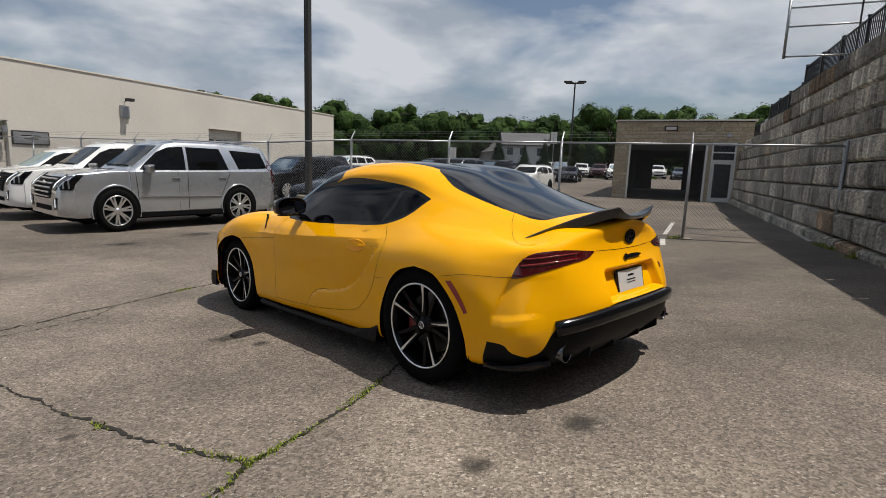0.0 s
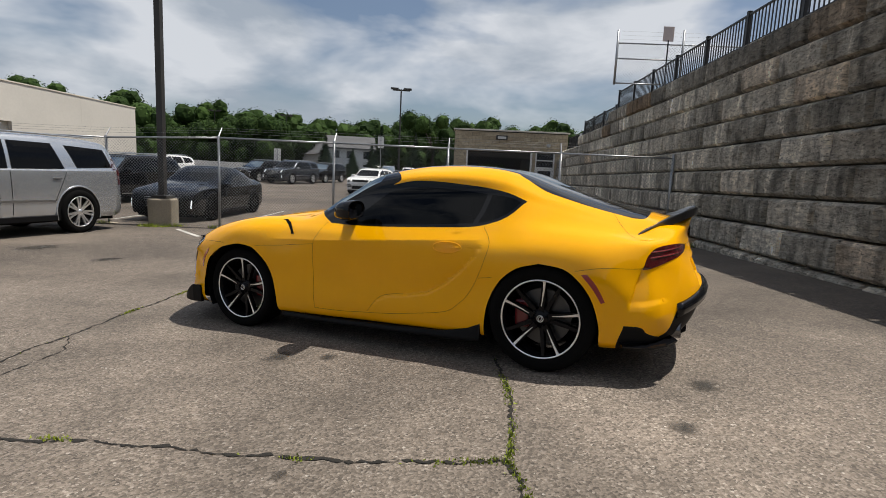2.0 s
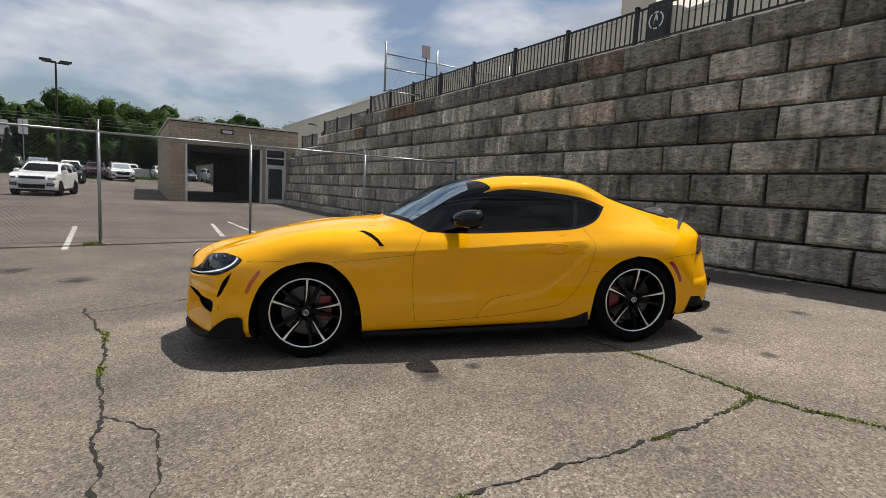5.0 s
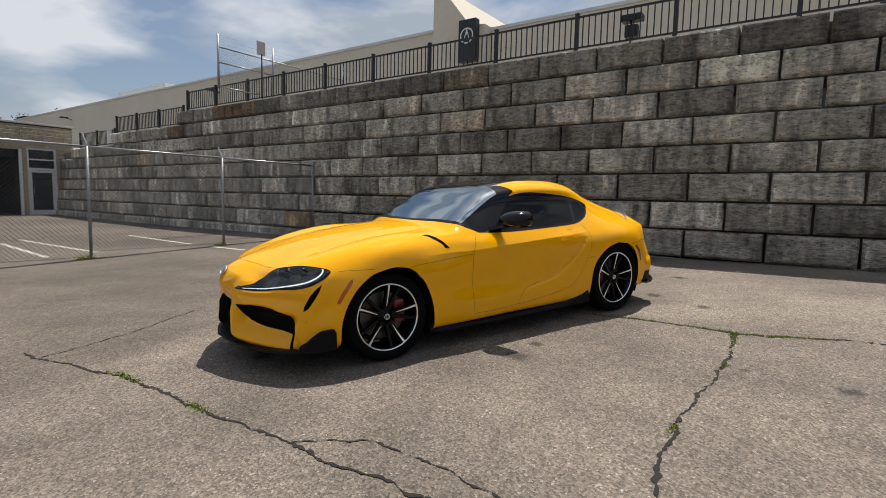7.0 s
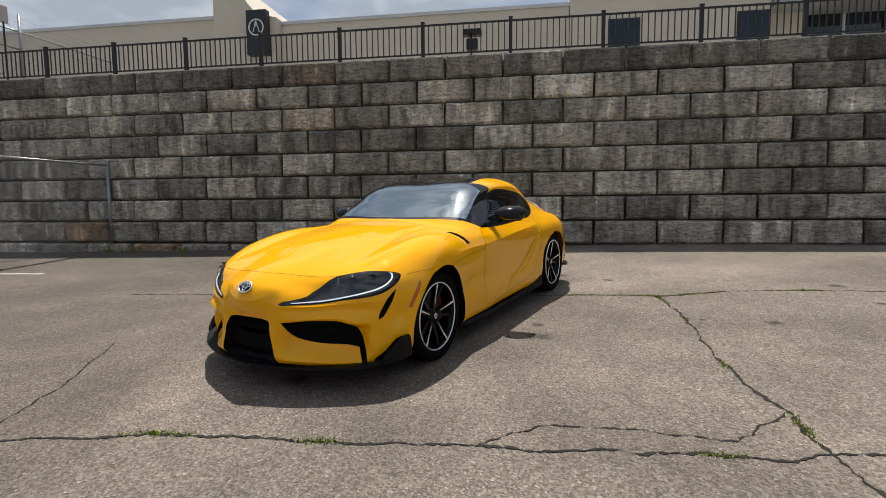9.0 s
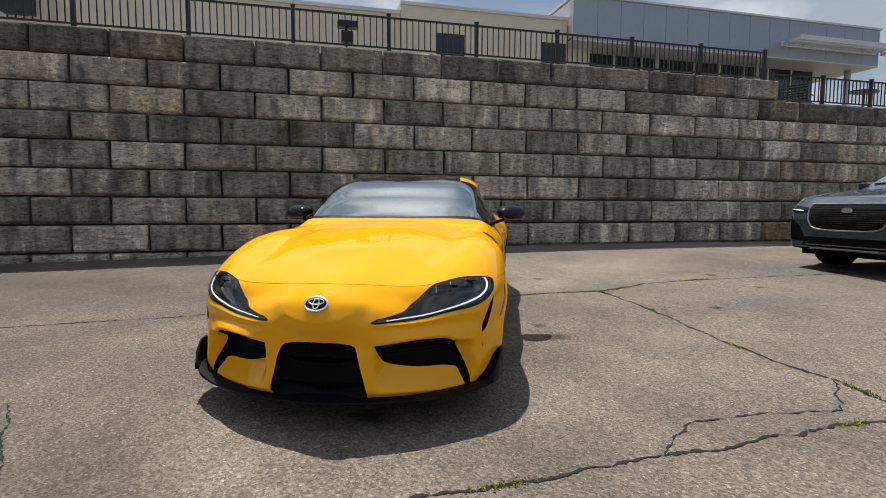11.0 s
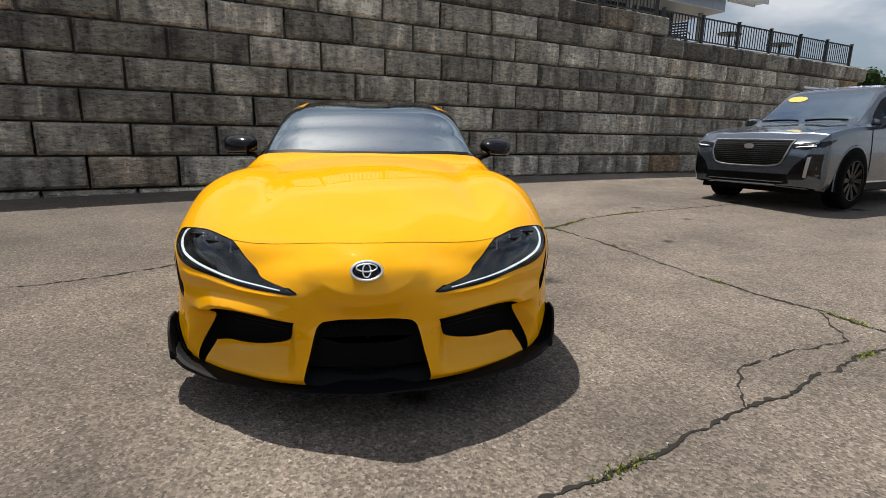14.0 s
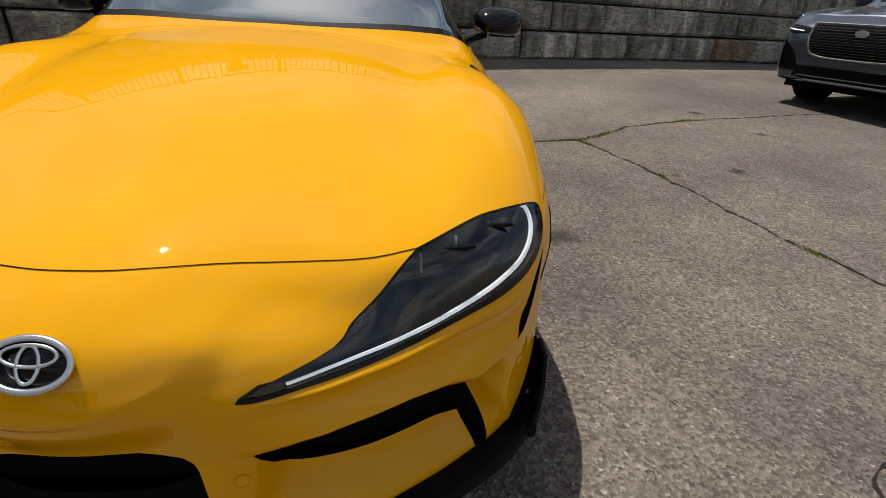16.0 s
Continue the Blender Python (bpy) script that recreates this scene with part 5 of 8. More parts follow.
def tail_details(car, hatch, rear):
    p, n = on(0.02, 7.1, 1, 0.004)
    p.y, n.y = 0, 0
    oval_badge(hatch, "tail_badge", frame_on(p, n.normalized()), 0.118, 0.080, M_SATIN, M_GLOSSBLACK, "black oval badge on the tail")
    p, n = on(0.02, 5.1, 1, 0.0)
    p.y, n.y = 0, 0
    m = frame_on(p + n.normalized() * 0.004, n.normalized())
    # a flowing bar stands where the model's script badge is
    rows = []
    for k in range(17):
        f = k / 16
        w = 0.004 + 0.008 * math.sin(f * math.pi) + (0.010 if k in (1, 2) else 0)
        c = Vector((-0.10 + 0.20 * f, 0, 0))
        rows.append([c + Vector((0, -w, 0)), c + Vector((0, w, 0)), c + Vector((0, w, 0.005)), c + Vector((0, -w, 0.005))])
    part("script_badge", sweep(rows), M_GLOSSBLACK, hatch, "black script badge").matrix_local = m
    # number plate: a black holder, a white paper card with grey bars
    n = Vector((-1, 0, 0.16)).normalized()
    m = frame_on(Vector((-2.098, 0, 0.585)), n)
    holder = part("plate_holder", box((-0.165, -0.092, -0.012), (0.165, 0.085, 0.004), 0.004), M_GLOSSBLACK, rear, "black number-plate holder")
    holder.matrix_local = m
    card = part("plate_card", box((-0.150, -0.048, 0.004), (0.150, 0.078, 0.007), 0.001), M_WHITE, holder, "white paper dealer card")
    bars = bmesh.new()
    for y, w, h in ((0.045, 0.035, 0.010), (0.020, 0.055, 0.006), (0.005, 0.05, 0.004)):
        add_box(bars, (-w, y - h / 2, 0.0075), (w, y + h / 2, 0.0085))
    part("card_print", bars, M_SATIN, card, "grey printed bars")
    strip = bmesh.new()
    for k in range(9):
        add_box(strip, (-0.088 + k * 0.020, -0.080, 0.005), (-0.074 + k * 0.020, -0.060, 0.0065))
    part("holder_print", strip, M_SILVERTEXT, holder, "pale lettering bars")
    # diffuser: a centre channel, fins and the two round tailpipes
    for y in (-0.42, -0.16, 0.16, 0.42):
        fin = sweep([[(-1.93, y - 0.006, 0.15), (-1.93, y + 0.006, 0.15), (-1.93, y + 0.006, 0.24), (-1.93, y - 0.006, 0.24)], [(-2.09, y - 0.006, 0.245), (-2.09, y + 0.006, 0.245), (-2.09, y + 0.006, 0.36), (-2.09, y - 0.006, 0.36)]])
        part("diffuser_fin", fin, M_SATIN, car)
    ledge = []
    for f in np.linspace(-1, 1, 33):
        a = abs(f)
        u = 2.45 * a
        p, n = on(u, 2.86 - 0.25 * a**3, 1 if f >= 0 else -1)
        n.z = 0
        n.normalize()
        ledge.append([p - n * 0.03 + Vector((0, 0, 0.004)), p + n * 0.020 + Vector((0, 0, 0.002)), p + n * 0.036 + Vector((0, 0, -0.016)), p + n * 0.030 + Vector((0, 0, -0.064)), p + n * 0.004 + Vector((0, 0, -0.084)), p - n * 0.04 + Vector((0, 0, -0.084))])
    part("diffuser_ledge", sweep(ledge), M_GLOSSBLACK, car, "gloss black rear bumper ledge", True)
    for s in (1, -1):
        bm = bmesh.new()
        rows = []
        for x, r in ((-1.88, 0.050), (-2.054, 0.052), (-2.060, 0.049), (-2.052, 0.045), (-1.91, 0.044)):
            rows.append([(x, s * 0.595 + r * math.cos(k * math.pi / 14), 0.292 + r * math.sin(k * math.pi / 14)) for k in range(28)])
        part("tailpipe", sweep(rows, cap=False), M_PIPE, car, "dark polished round tailpipe", True)
        part("pipe_bore", tube((-1.94, s * 0.595, 0.292), (-1.98, s * 0.595, 0.292), 0.046, 24), M_DARK, car)
        wing = []
        for x, y, z in ((-1.74, 0.872, 0.222), (-1.82, 0.862, 0.222), (-1.90, 0.826, 0.224), (-1.97, 0.768, 0.232), (-2.02, 0.70, 0.248)):
            out = Vector((x + 1.3, s * y, 0)).normalized()
            p = Vector((x, s * y, z))
            wing.append([p - out * 0.06, p + out * 0.030, p + out * 0.034 + Vector((0, 0, 0.012)), p + out * 0.018 + Vector((0, 0, 0.018)), p - out * 0.06 + Vector((0, 0, 0.03))])
        part("corner_winglet", sweep(wing), M_GLOSSBLACK, car, "gloss black winglet under the bumper's corner")
    part("rear_mark", box((-0.014, -0.016, 0), (0.014, 0.016, 0.003), 0.001), material("dark red badge", (0.12, 0.02, 0.01), 0.3), hatch, "small red badge").matrix_local = frame_on(*on(1.25, 4.15, -1, 0.001))


def cabin(car):
    """What shows through the glass: dash, wheel, two seats, a dark floor."""
    room = thing("cabin", "", "")
    room.parent = car
    part("cabin_floor", box((-1.5, -0.74, 0.26), (0.9, 0.74, 0.30)), M_CABIN, room)
    dash = sweep([[(0.30, y, 0.60), (0.22, y, 0.80), (0.30, y, 0.885), (0.62, y, 0.885), (0.85, y, 0.86), (0.85, y, 0.6)] for y in (-0.74, -0.3, 0.3, 0.74)])
    part("dashboard", dash, M_CABIN, room, "dark moulded dashboard")
    for s in (1, -1):
        y = 0.37 * s
        seat = bmesh.new()
        add_box(seat, (-0.55, y - 0.24, 0.32), (-0.02, y + 0.24, 0.48), 0.05)
        add_box(seat, (-0.72, y - 0.24, 0.40), (-0.54, y + 0.24, 0.92), 0.06)
        add_box(seat, (-0.74, y - 0.13, 0.90), (-0.64, y + 0.13, 1.08), 0.04)
        part("seat", seat, M_CABIN, room, "black bucket seat", True)
        part("door_card", box((-0.95, s * 0.76 - 0.015, 0.30), (0.35, s * 0.76 + 0.015, 0.86)), M_CABIN, room)
    m = Matrix.Translation((0.14, 0.37, 0.80)) @ Matrix.Rotation(radians(-72), 4, "Y") @ Matrix.Rotation(math.pi / 2, 4, "Z")
    wheel = torus_arc(bmesh.new(), 0.175, 0.017, 0, 2 * math.pi, m)
    add_tube(wheel, m @ Vector((-0.17, 0, 0)), m @ Vector((0.17, 0, 0)), 0.016)
    add_tube(wheel, m @ Vector((0, -0.17, 0)), m @ Vector((0, 0, 0)), 0.016)
    part("steering_wheel", wheel, M_SATIN, room, "black steering wheel", True)
    part("bulkhead", box((-1.6, -0.6, 0.3), (-0.9, 0.6, 0.80)), M_CABIN, room)
    part("interior_mirror", box((0.05, -0.11, 1.13), (0.07, 0.11, 1.18), 0.01), M_SATIN, room)
    room.name = "interior"


sports_car()


# ---- other vehicles: a lofted shell per kind, with panes, lamps and wheels of their own ----
def loft(net, sub=4):
    """A dense smooth skin over a net of ribs (both halves). Returns vertex places and quads."""
    net = np.array(net, float)
    flip = np.array([1, -1, 1.0])
    nu, nv = net.shape[0] - 1, net.shape[1] - 1
    ext = np.concatenate([(2 * net[:, 0] - net[:, 1])[:, None], net, (net[:, -2] * flip)[:, None]], 1)
    ext = np.concatenate([(2 * ext[0] - ext[1])[None], ext, (2 * ext[-1] - ext[-2])[None]], 0)
    uu, vv = np.meshgrid(np.linspace(0, nu, nu * sub + 1), np.linspace(0, nv, nv * sub + 1), indexing="ij")
    iu, wu = weights(uu, nu)
    iv, wv = weights(vv, nv)
    p = np.einsum("...i,...j,...ijk->...k", wu, wv, ext[(iu + 1)[..., :, None], (iv + 1)[..., None, :]])
    full = np.concatenate([p, (p * flip)[:, -2::-1]], 1)
    a, b = full.shape[:2]
    faces = [(i * b + j, i * b + j + 1, (i + 1) * b + j + 1, (i + 1) * b + j) for i in range(a - 1) for j in range(b - 1)]
    faces.append(tuple(range(b - 1, -1, -1)))
    faces.append(tuple((a - 1) * b + j for j in range(b)))
    return full.reshape(-1, 3), faces


def vehicle_net(k):
    """Ribs of a plain road vehicle from its main heights and lengths. x runs forward, 0 at the middle of the wheelbase."""
    tail, nose, w = k["tail"], k["nose"], k["width"] / 2
    net = []
    tops = k["tops"]
    tx, tz = [t[0] for t in tops], [t[1] for t in tops]
    xs = sorted({tail, tail + 0.06, tail + 0.25, nose - 0.28, nose - 0.07, nose, *[t[0] for t in tops if tail + 0.3 < t[0] < nose - 0.3], -1.2, 0.1, 1.2})
    for x in xs:
        ztop = float(np.interp(x, tx, tz))
        belt = float(np.interp(x, [tail, 0, nose], [k["belt"] + 0.03, k["belt"], k["belt"] - 0.02]))
        end = min(1.0, max(0.0, min(x - tail, (nose - x) * 0.9)) / 0.30)
        f = w * (0.86 + 0.14 * math.sqrt(end))
        lo = k["clear"] + 0.05 * (1 - end)
        cab = min(1.0, max(0.0, (ztop - belt) / 0.35))
        roof = f * k["roof"]
        edge = min(belt, ztop - 0.035)
        side = [(f * 0.95, lo), (f * 0.985, lo + 0.10), (f, lo + 0.35 * (edge - lo)), (f * 0.995, lo + 0.72 * (edge - lo)), (f * 0.975, edge)]
        if cab > 0.25:
            h = ztop - edge
            top = [(f * 0.955, edge + 0.05 * h), ((f * 0.955 + roof) / 2 + 0.02, edge + 0.5 * h), (roof + 0.01, edge + 0.86 * h), (roof * 0.86, ztop - 0.025), (roof * 0.45, ztop - 0.004), (0, ztop)]
        else:
            top = [(f * 0.95, edge + 0.006), (f * 0.86, edge + 0.5 * (ztop - edge)), (f * 0.72, edge + 0.8 * (ztop - edge)), (f * 0.5, ztop - 0.010), (f * 0.25, ztop - 0.003), (0, ztop)]
        net.append([(x, y, z) for y, z in side + top])
    return net


class Skin:
    """A vehicle's shell that outlines can be laid on."""

    def __init__(self, net):
        from mathutils.bvhtree import BVHTree
        self.verts, self.faces = loft(net)
        self.tree = BVHTree.FromPolygons([Vector(v) for v in self.verts], self.faces)

    def mesh(self, mat):
        me = bpy.data.meshes.new("body")
        me.from_pydata([tuple(v) for v in self.verts], [], self.faces)
        me.materials.append(mat)
        for p in me.polygons:
            p.use_smooth = len(p.vertices) == 4
        return me

    def drop(self, view, a, b, s=1, lift=0.006):
        """The place on the shell under a point of a side, front or rear view."""
        if view == "side":
            o, d = Vector((a, 3 * s, b)), Vector((0, -s, 0))
        elif view == "front":
            o, d = Vector((6, a, b)), Vector((-1, 0, 0))
        else:
            o, d = Vector((-6, a, b)), Vector((1, 0, 0))
        hit = self.tree.ray_cast(o, d)
        if hit[0] is None:
            hit = self.tree.find_nearest(o + d * (2.2 if view == "side" else 4))
        return hit[0] - d * lift

    def patch(self, view, pts, s=1, lift=0.006, thick=0.012, fine=3):
        """A thin plate laid on the shell inside an outline."""
        from mathutils.geometry import delaunay_2d_cdt
        pts = [np.array(q, float) for q in pts]
        line = [a + (b - a) * f for a, b in zip(pts, pts[1:] + pts[:1]) for f in np.arange(fine) / fine]
        lo, hi = np.min(line, 0), np.max(line, 0)
        grid = [np.array((x, y)) for x in np.linspace(lo[0], hi[0], 9)[1:-1] for y in np.linspace(lo[1], hi[1], 6)[1:-1]]
        keep = inside(line, np.array(grid)) if grid else []
        allp = [Vector(q) for q in line] + [Vector(g) for g, ok in zip(grid, keep) if ok]
        vs, _, tris, *_ = delaunay_2d_cdt(allp, [(i, (i + 1) % len(line)) for i in range(len(line))], [], 1, 1e-5)
        bm = bmesh.new()
        out = [bm.verts.new(self.drop(view, v.x, v.y, s, lift)) for v in vs]
        for t in tris:
            try:
                bm.faces.new([out[i] for i in t])
            except ValueError:
                pass
        bmesh.ops.recalc_face_normals(bm, faces=bm.faces)
        return bm


def road_wheel(parent, x, y, s, r, mat_rim, spokes=6, twin=True):
    hub = new("wheel")
    hub.parent = parent
    hub.matrix_local = Matrix.Translation((x, y, r)) @ Matrix.Rotation(0 if s > 0 else math.pi, 4, "Z") @ Matrix.Rotation(0.4 * x, 4, "Y")
    rr, h = r * 0.70, 0.125
    part("tyre", lathe([(rr - 0.01, h - 0.03), (rr + 0.02, h - 0.004), (r - 0.04, h), (r - 0.008, h - 0.025), (r, h - 0.06), (r, -h), (rr, -h)], 40), M_TYRE, hub, smooth=True)
    part("rim", lathe([(rr + 0.004, h - 0.012), (rr - 0.008, h - 0.010), (rr - 0.02, h - 0.05), (rr - 0.03, h - 0.14), (0.03, h - 0.15)], 40), M_RIMBLACK if mat_rim is not M_CHROME else M_STEEL, hub, smooth=True)
    part("rim_edge", lathe([(rr + 0.006, h - 0.012), (rr, h - 0.004), (rr - 0.014, h - 0.012)], 40), mat_rim, hub, smooth=True)
    for k in range(spokes):
        a = 2 * math.pi * k / spokes
        for d in ((-0.13, 0.13) if twin else (0,)):
            sp = spoke_bm(0.05, rr - 0.006, 0.020, 0.016 if twin else 0.034, 0.0, 0.03, h - 0.035, h - 0.016)
            part("spoke", sp, mat_rim, hub).matrix_local = Matrix.Rotation(a + d, 4, "Y")
    part("hub_cap", lathe([(0.0005, h - 0.022), (0.045, h - 0.024), (0.06, h - 0.05)], 20), mat_rim, hub, smooth=True)


def rotate_xz(bm, m):
    bmesh.ops.transform(bm, matrix=m, verts=bm.verts)
    return bm


def vehicle(name, label, m, k, paint, rim=None, group=""):
    """A parked vehicle from a table of sizes. m: its pose on the ground, x forward."""
    car = thing(name, label, k.get("category", "car"), m, group)
    skin = Skin(vehicle_net(k))
    body = child("body", skin.mesh(paint), car)
    rim = rim or M_CHROME
    w, r, wb = k["width"] / 2, k["wheel"], k["wheelbase"] / 2
    belt, tops = k["belt"], k["tops"]
    for x in (-wb, wb):
        for s in (1, -1):
            arch = bmesh.new()
            n, ra = 22, r + 0.055
            pts = [(x + ra * math.cos(t), r + ra * math.sin(t)) for t in [-0.45 + (math.pi + 0.9) * i / n for i in range(n + 1)]]
            a = [arch.verts.new((px, s * (w + 0.004), max(pz, k["clear"] - 0.03))) for px, pz in pts]
            b = [arch.verts.new((px, s * (w - 0.25), max(pz, k["clear"] - 0.03))) for px, pz in pts]
            arch.faces.new(a)
            for i in range(n):
                arch.faces.new((a[i], a[i + 1], b[i + 1], b[i]))
            part("wheel_arch", arch, M_DARK, car)
            lip = [[(x + (ra + d) * math.cos(t), s * (w + o), max(r + (ra + d) * math.sin(t), k["clear"] - 0.02)) for d, o in ((0.0, 0.0), (0.004, 0.007), (0.022, 0.006), (0.040, -0.006))] for t in [-0.30 + (math.pi + 0.6) * i / n for i in range(n + 1)]]
            part("arch_lip", sweep(lip, cap=False), k.get("lip_mat", paint), car, smooth=True)
            road_wheel(car, x, s * (w - 0.074), s, r, rim, k.get("spokes", 6), k.get("twin", True))
    clad = k["clear"]
    for s in (1, -1):
        part("sill", sweep([[(x, s * (w - 0.10), clad - 0.03), (x, s * (w + 0.006), clad - 0.02), (x, s * (w + 0.008), clad + 0.07), (x, s * (w - 0.05), clad + 0.10)] for x in (-wb + r + 0.06, wb - r - 0.06)]), k.get("clad_mat", M_SATIN), car)
        for pts in k["side_glass"]:
            pane = part("side_window", skin.patch("side", pts, s, 0.008), M_TINT, car, "dark tinted side glass")
            pane.visible_shadow = False
        for x0, z0, x1, z1 in k.get("door_lines", ()):
            bm = bmesh.new()
            rows = [skin.drop("side", x0 + (x1 - x0) * f, z0 + (z1 - z0) * f, s, 0.003) for f in np.linspace(0, 1, 6)]
            for p, q in zip(rows, rows[1:]):
                add_tube(bm, p, q, 0.005, 4)
            part("door_gap", bm, M_DARK, car)
        for x, z in k.get("handles", ()):
            p = skin.drop("side", x, z, s, 0.012)
            part("door_handle", box((p.x - 0.09, p.y - 0.014, p.z - 0.014), (p.x + 0.09, p.y + 0.014, p.z + 0.014), 0.006), k.get("trim", paint), car)
        for x0, x1, z, h in k.get("strips", ()):
            rows = []
            for f in np.linspace(0, 1, 8):
                p = skin.drop("side", x0 + (x1 - x0) * f, z + 0.03 * (f - 0.5), s, 0.0)
                rows.append([p + Vector((0, -s * 0.004, -h)), p + Vector((0, s * 0.014, -h)), p + Vector((0, s * 0.014, h)), p + Vector((0, -s * 0.004, h))])
            part("side_trim", sweep(rows), k.get("strip_mat", M_CHROME), car, "bright side trim")
        mx, mz = k["mirror"]
        base = skin.drop("side", mx, mz, s, 0)
        house = sweep([[(mx - hx, base.y + s * yy, mz - hz), (mx + hx * 0.8, base.y + s * yy, mz - hz), (mx + hx, base.y + s * yy, mz + hz * 0.7), (mx, base.y + s * yy, mz + hz), (mx - hx, base.y + s * yy, mz + hz)] for yy, hx, hz in ((0.02, 0.05, 0.05), (0.07, 0.09, 0.085), (0.2, 0.085, 0.08), (0.25, 0.04, 0.05))])
        part("door_mirror", house, k.get("trim", paint), car, smooth=False)
        part("headlamp", skin.patch("front", [(s * y, z) for y, z in k["lamp"]], s, 0.012), M_GLOSSBLACK, car, "clear headlamp in a dark bowl")
        bar = skin.patch("front", [(s * y, z) for y, z in k["lamp_bar"]], s, 0.02)
        part("lamp_bar", bar, M_DRL, car, "pale lamp element")
        if "lamp_side" in k:
            part("lamp_wrap", skin.patch("side", k["lamp_side"], s, 0.010), M_GLOSSBLACK, car, "headlamp wrapped round the wing")
            for row in k["lamp_side_bars"]:
                part("lamp_bar", skin.patch("side", row, s, 0.017), M_STEEL, car, "bright lamp element")
        if "fog" in k:
            part("fog_lamp", skin.patch("front", [(s * y, z) for y, z in k["fog"]], s, 0.010), M_GLOSSBLACK, car)
            part("fog_bar", skin.patch("front", [(s * y, z) for y, z in k["fog_bar"]], s, 0.018), M_DRL if k.get("fog_white") else M_STEEL, car)
        part("tail_lamp", skin.patch("rear", [(s * y, z) for y, z in k["tail_lamp"]], s, 0.012), M_REDLENS, car, "red tail lamp")
        if k.get("rails"):
            x0, x1, z = k["rails"]
            y = s * w * k["roof"] * 0.92
            part("roof_rail", rotate_xz(box((x0, y - 0.016, z), (x1, y + 0.016, z + 0.032), 0.01), Matrix.Identity(4)), M_CHROME, car, "bright roof rail")
    pane = part("windscreen", skin.patch("front", k["screen"], 1, 0.010), M_SCREEN if k.get("clear_screen") else M_TINT, car, "windscreen glass")
    pane.visible_shadow = False
    part("rear_glass", skin.patch("rear", k["back_glass"], 1, 0.010), M_BACK, car).visible_shadow = False
    part("grille", skin.patch("front", k["grille"], 1, 0.012), M_DARK, car, "dark grille")
    g = k["grille"]
    ys, zs = [q[0] for q in g], [q[1] for q in g]
    bars = bmesh.new()
    for i in range(k.get("grille_bars", 5)):
        z = min(zs) + (max(zs) - min(zs)) * (i + 0.5) / k.get("grille_bars", 5)
        f = (z - min(zs)) / (max(zs) - min(zs))
        half = max(ys) * (0.80 + 0.17 * f)
        row = [skin.drop("front", y, z, 1, 0.020) for y in np.linspace(-half, half, 7)]
        for p, q in zip(row, row[1:]):
            add_tube(bars, p, q, k.get("bar_size", 0.008), 6)
    part("grille_insert", bars, k.get("bar_mat", M_CHROME), car, "barred grille insert")
    if k.get("surround"):
        bm = bmesh.new()
        ring = [skin.drop("front", y, z, 1, 0.018) for y, z in outline(g, True, 4)]
        for p, q in zip(ring, ring[1:] + ring[:1]):
            add_tube(bm, p, q, 0.012, 6)
        part("grille_surround", bm, M_STEEL, car, "bright grille surround")
    if k.get("wipers"):
        arms = bmesh.new()
        for y0, y1 in ((-0.70, -0.08), (0.02, 0.62)):
            row = [skin.drop("front", y0 + (y1 - y0) * f, k["wipers"] + 0.05 * f * (1 - f), 1, 0.026) for f in np.linspace(0, 1, 6)]
            for p, q in zip(row, row[1:]):
                add_tube(arms, p, q, 0.009, 6)
        part("wiper", arms, M_SATIN, car, "black wiper arms")
    if k.get("lower"):
        part("lower_intake", skin.patch("front", k["lower"], 1, 0.012), M_DARK, car)
    if k.get("badge"):
        p = skin.drop("front", 0, k["badge"], 1, 0.03)
        part("badge", rotate_xz(disc_bm(0.075, 0.012, 24, 0.5, 0.003), Matrix.Translation(p) @ Matrix.Rotation(math.pi / 2, 4, "Z") @ Matrix.Rotation(math.pi / 2, 4, "X")), M_CHROME, car, "bright badge")
    for z0, z1, half in k.get("bumper_trims", ()):
        row = []
        for y in np.linspace(-half, half, 13):
            p = skin.drop("front", y, (z0 + z1) / 2, 1, 0.004)
            row.append([p + Vector((-0.02, 0, (z0 - z1) / 2)), p + Vector((0.018, 0, (z0 - z1) / 2)), p + Vector((0.022, 0, 0)), p + Vector((0.012, 0, (z1 - z0) / 2)), p + Vector((-0.02, 0, (z1 - z0) / 2))])
        part("bumper_trim", sweep(row), M_PIPE, car, "bright bumper trim")
    under = box((tops[0][0] + 0.25, -w + 0.12, clad - 0.06), (k["nose"] - 0.25, w - 0.12, clad + 0.02))
    part("underbody", under, M_DARK, car)
    inside_box = box((k["tail"] + 0.35, -w * 0.82, clad + 0.1), (k["screen_x"] - 0.1, w * 0.82, belt - 0.1))
    part("cabin_block", inside_box, M_CABIN, car)
    return car


def flake_paint(name, color, metal=0.6):
    m = material(name, color, 0.24, metal, 1.0)
    n, l, b = tree_of(m)
    if not metal:
        b.inputs["Specular IOR Level"].default_value = 0.0
    r = ramp(n, [(0.3, grey(0.9)), (0.7, grey(1.0))])
    l.new(noise_at(n, l, 2.0, 3.0), r.inputs["Fac"])
    l.new(mixed(n, l, "MULTIPLY", 1.0, color, r.outputs["Color"]), b.inputs["Base Color"])
    return m


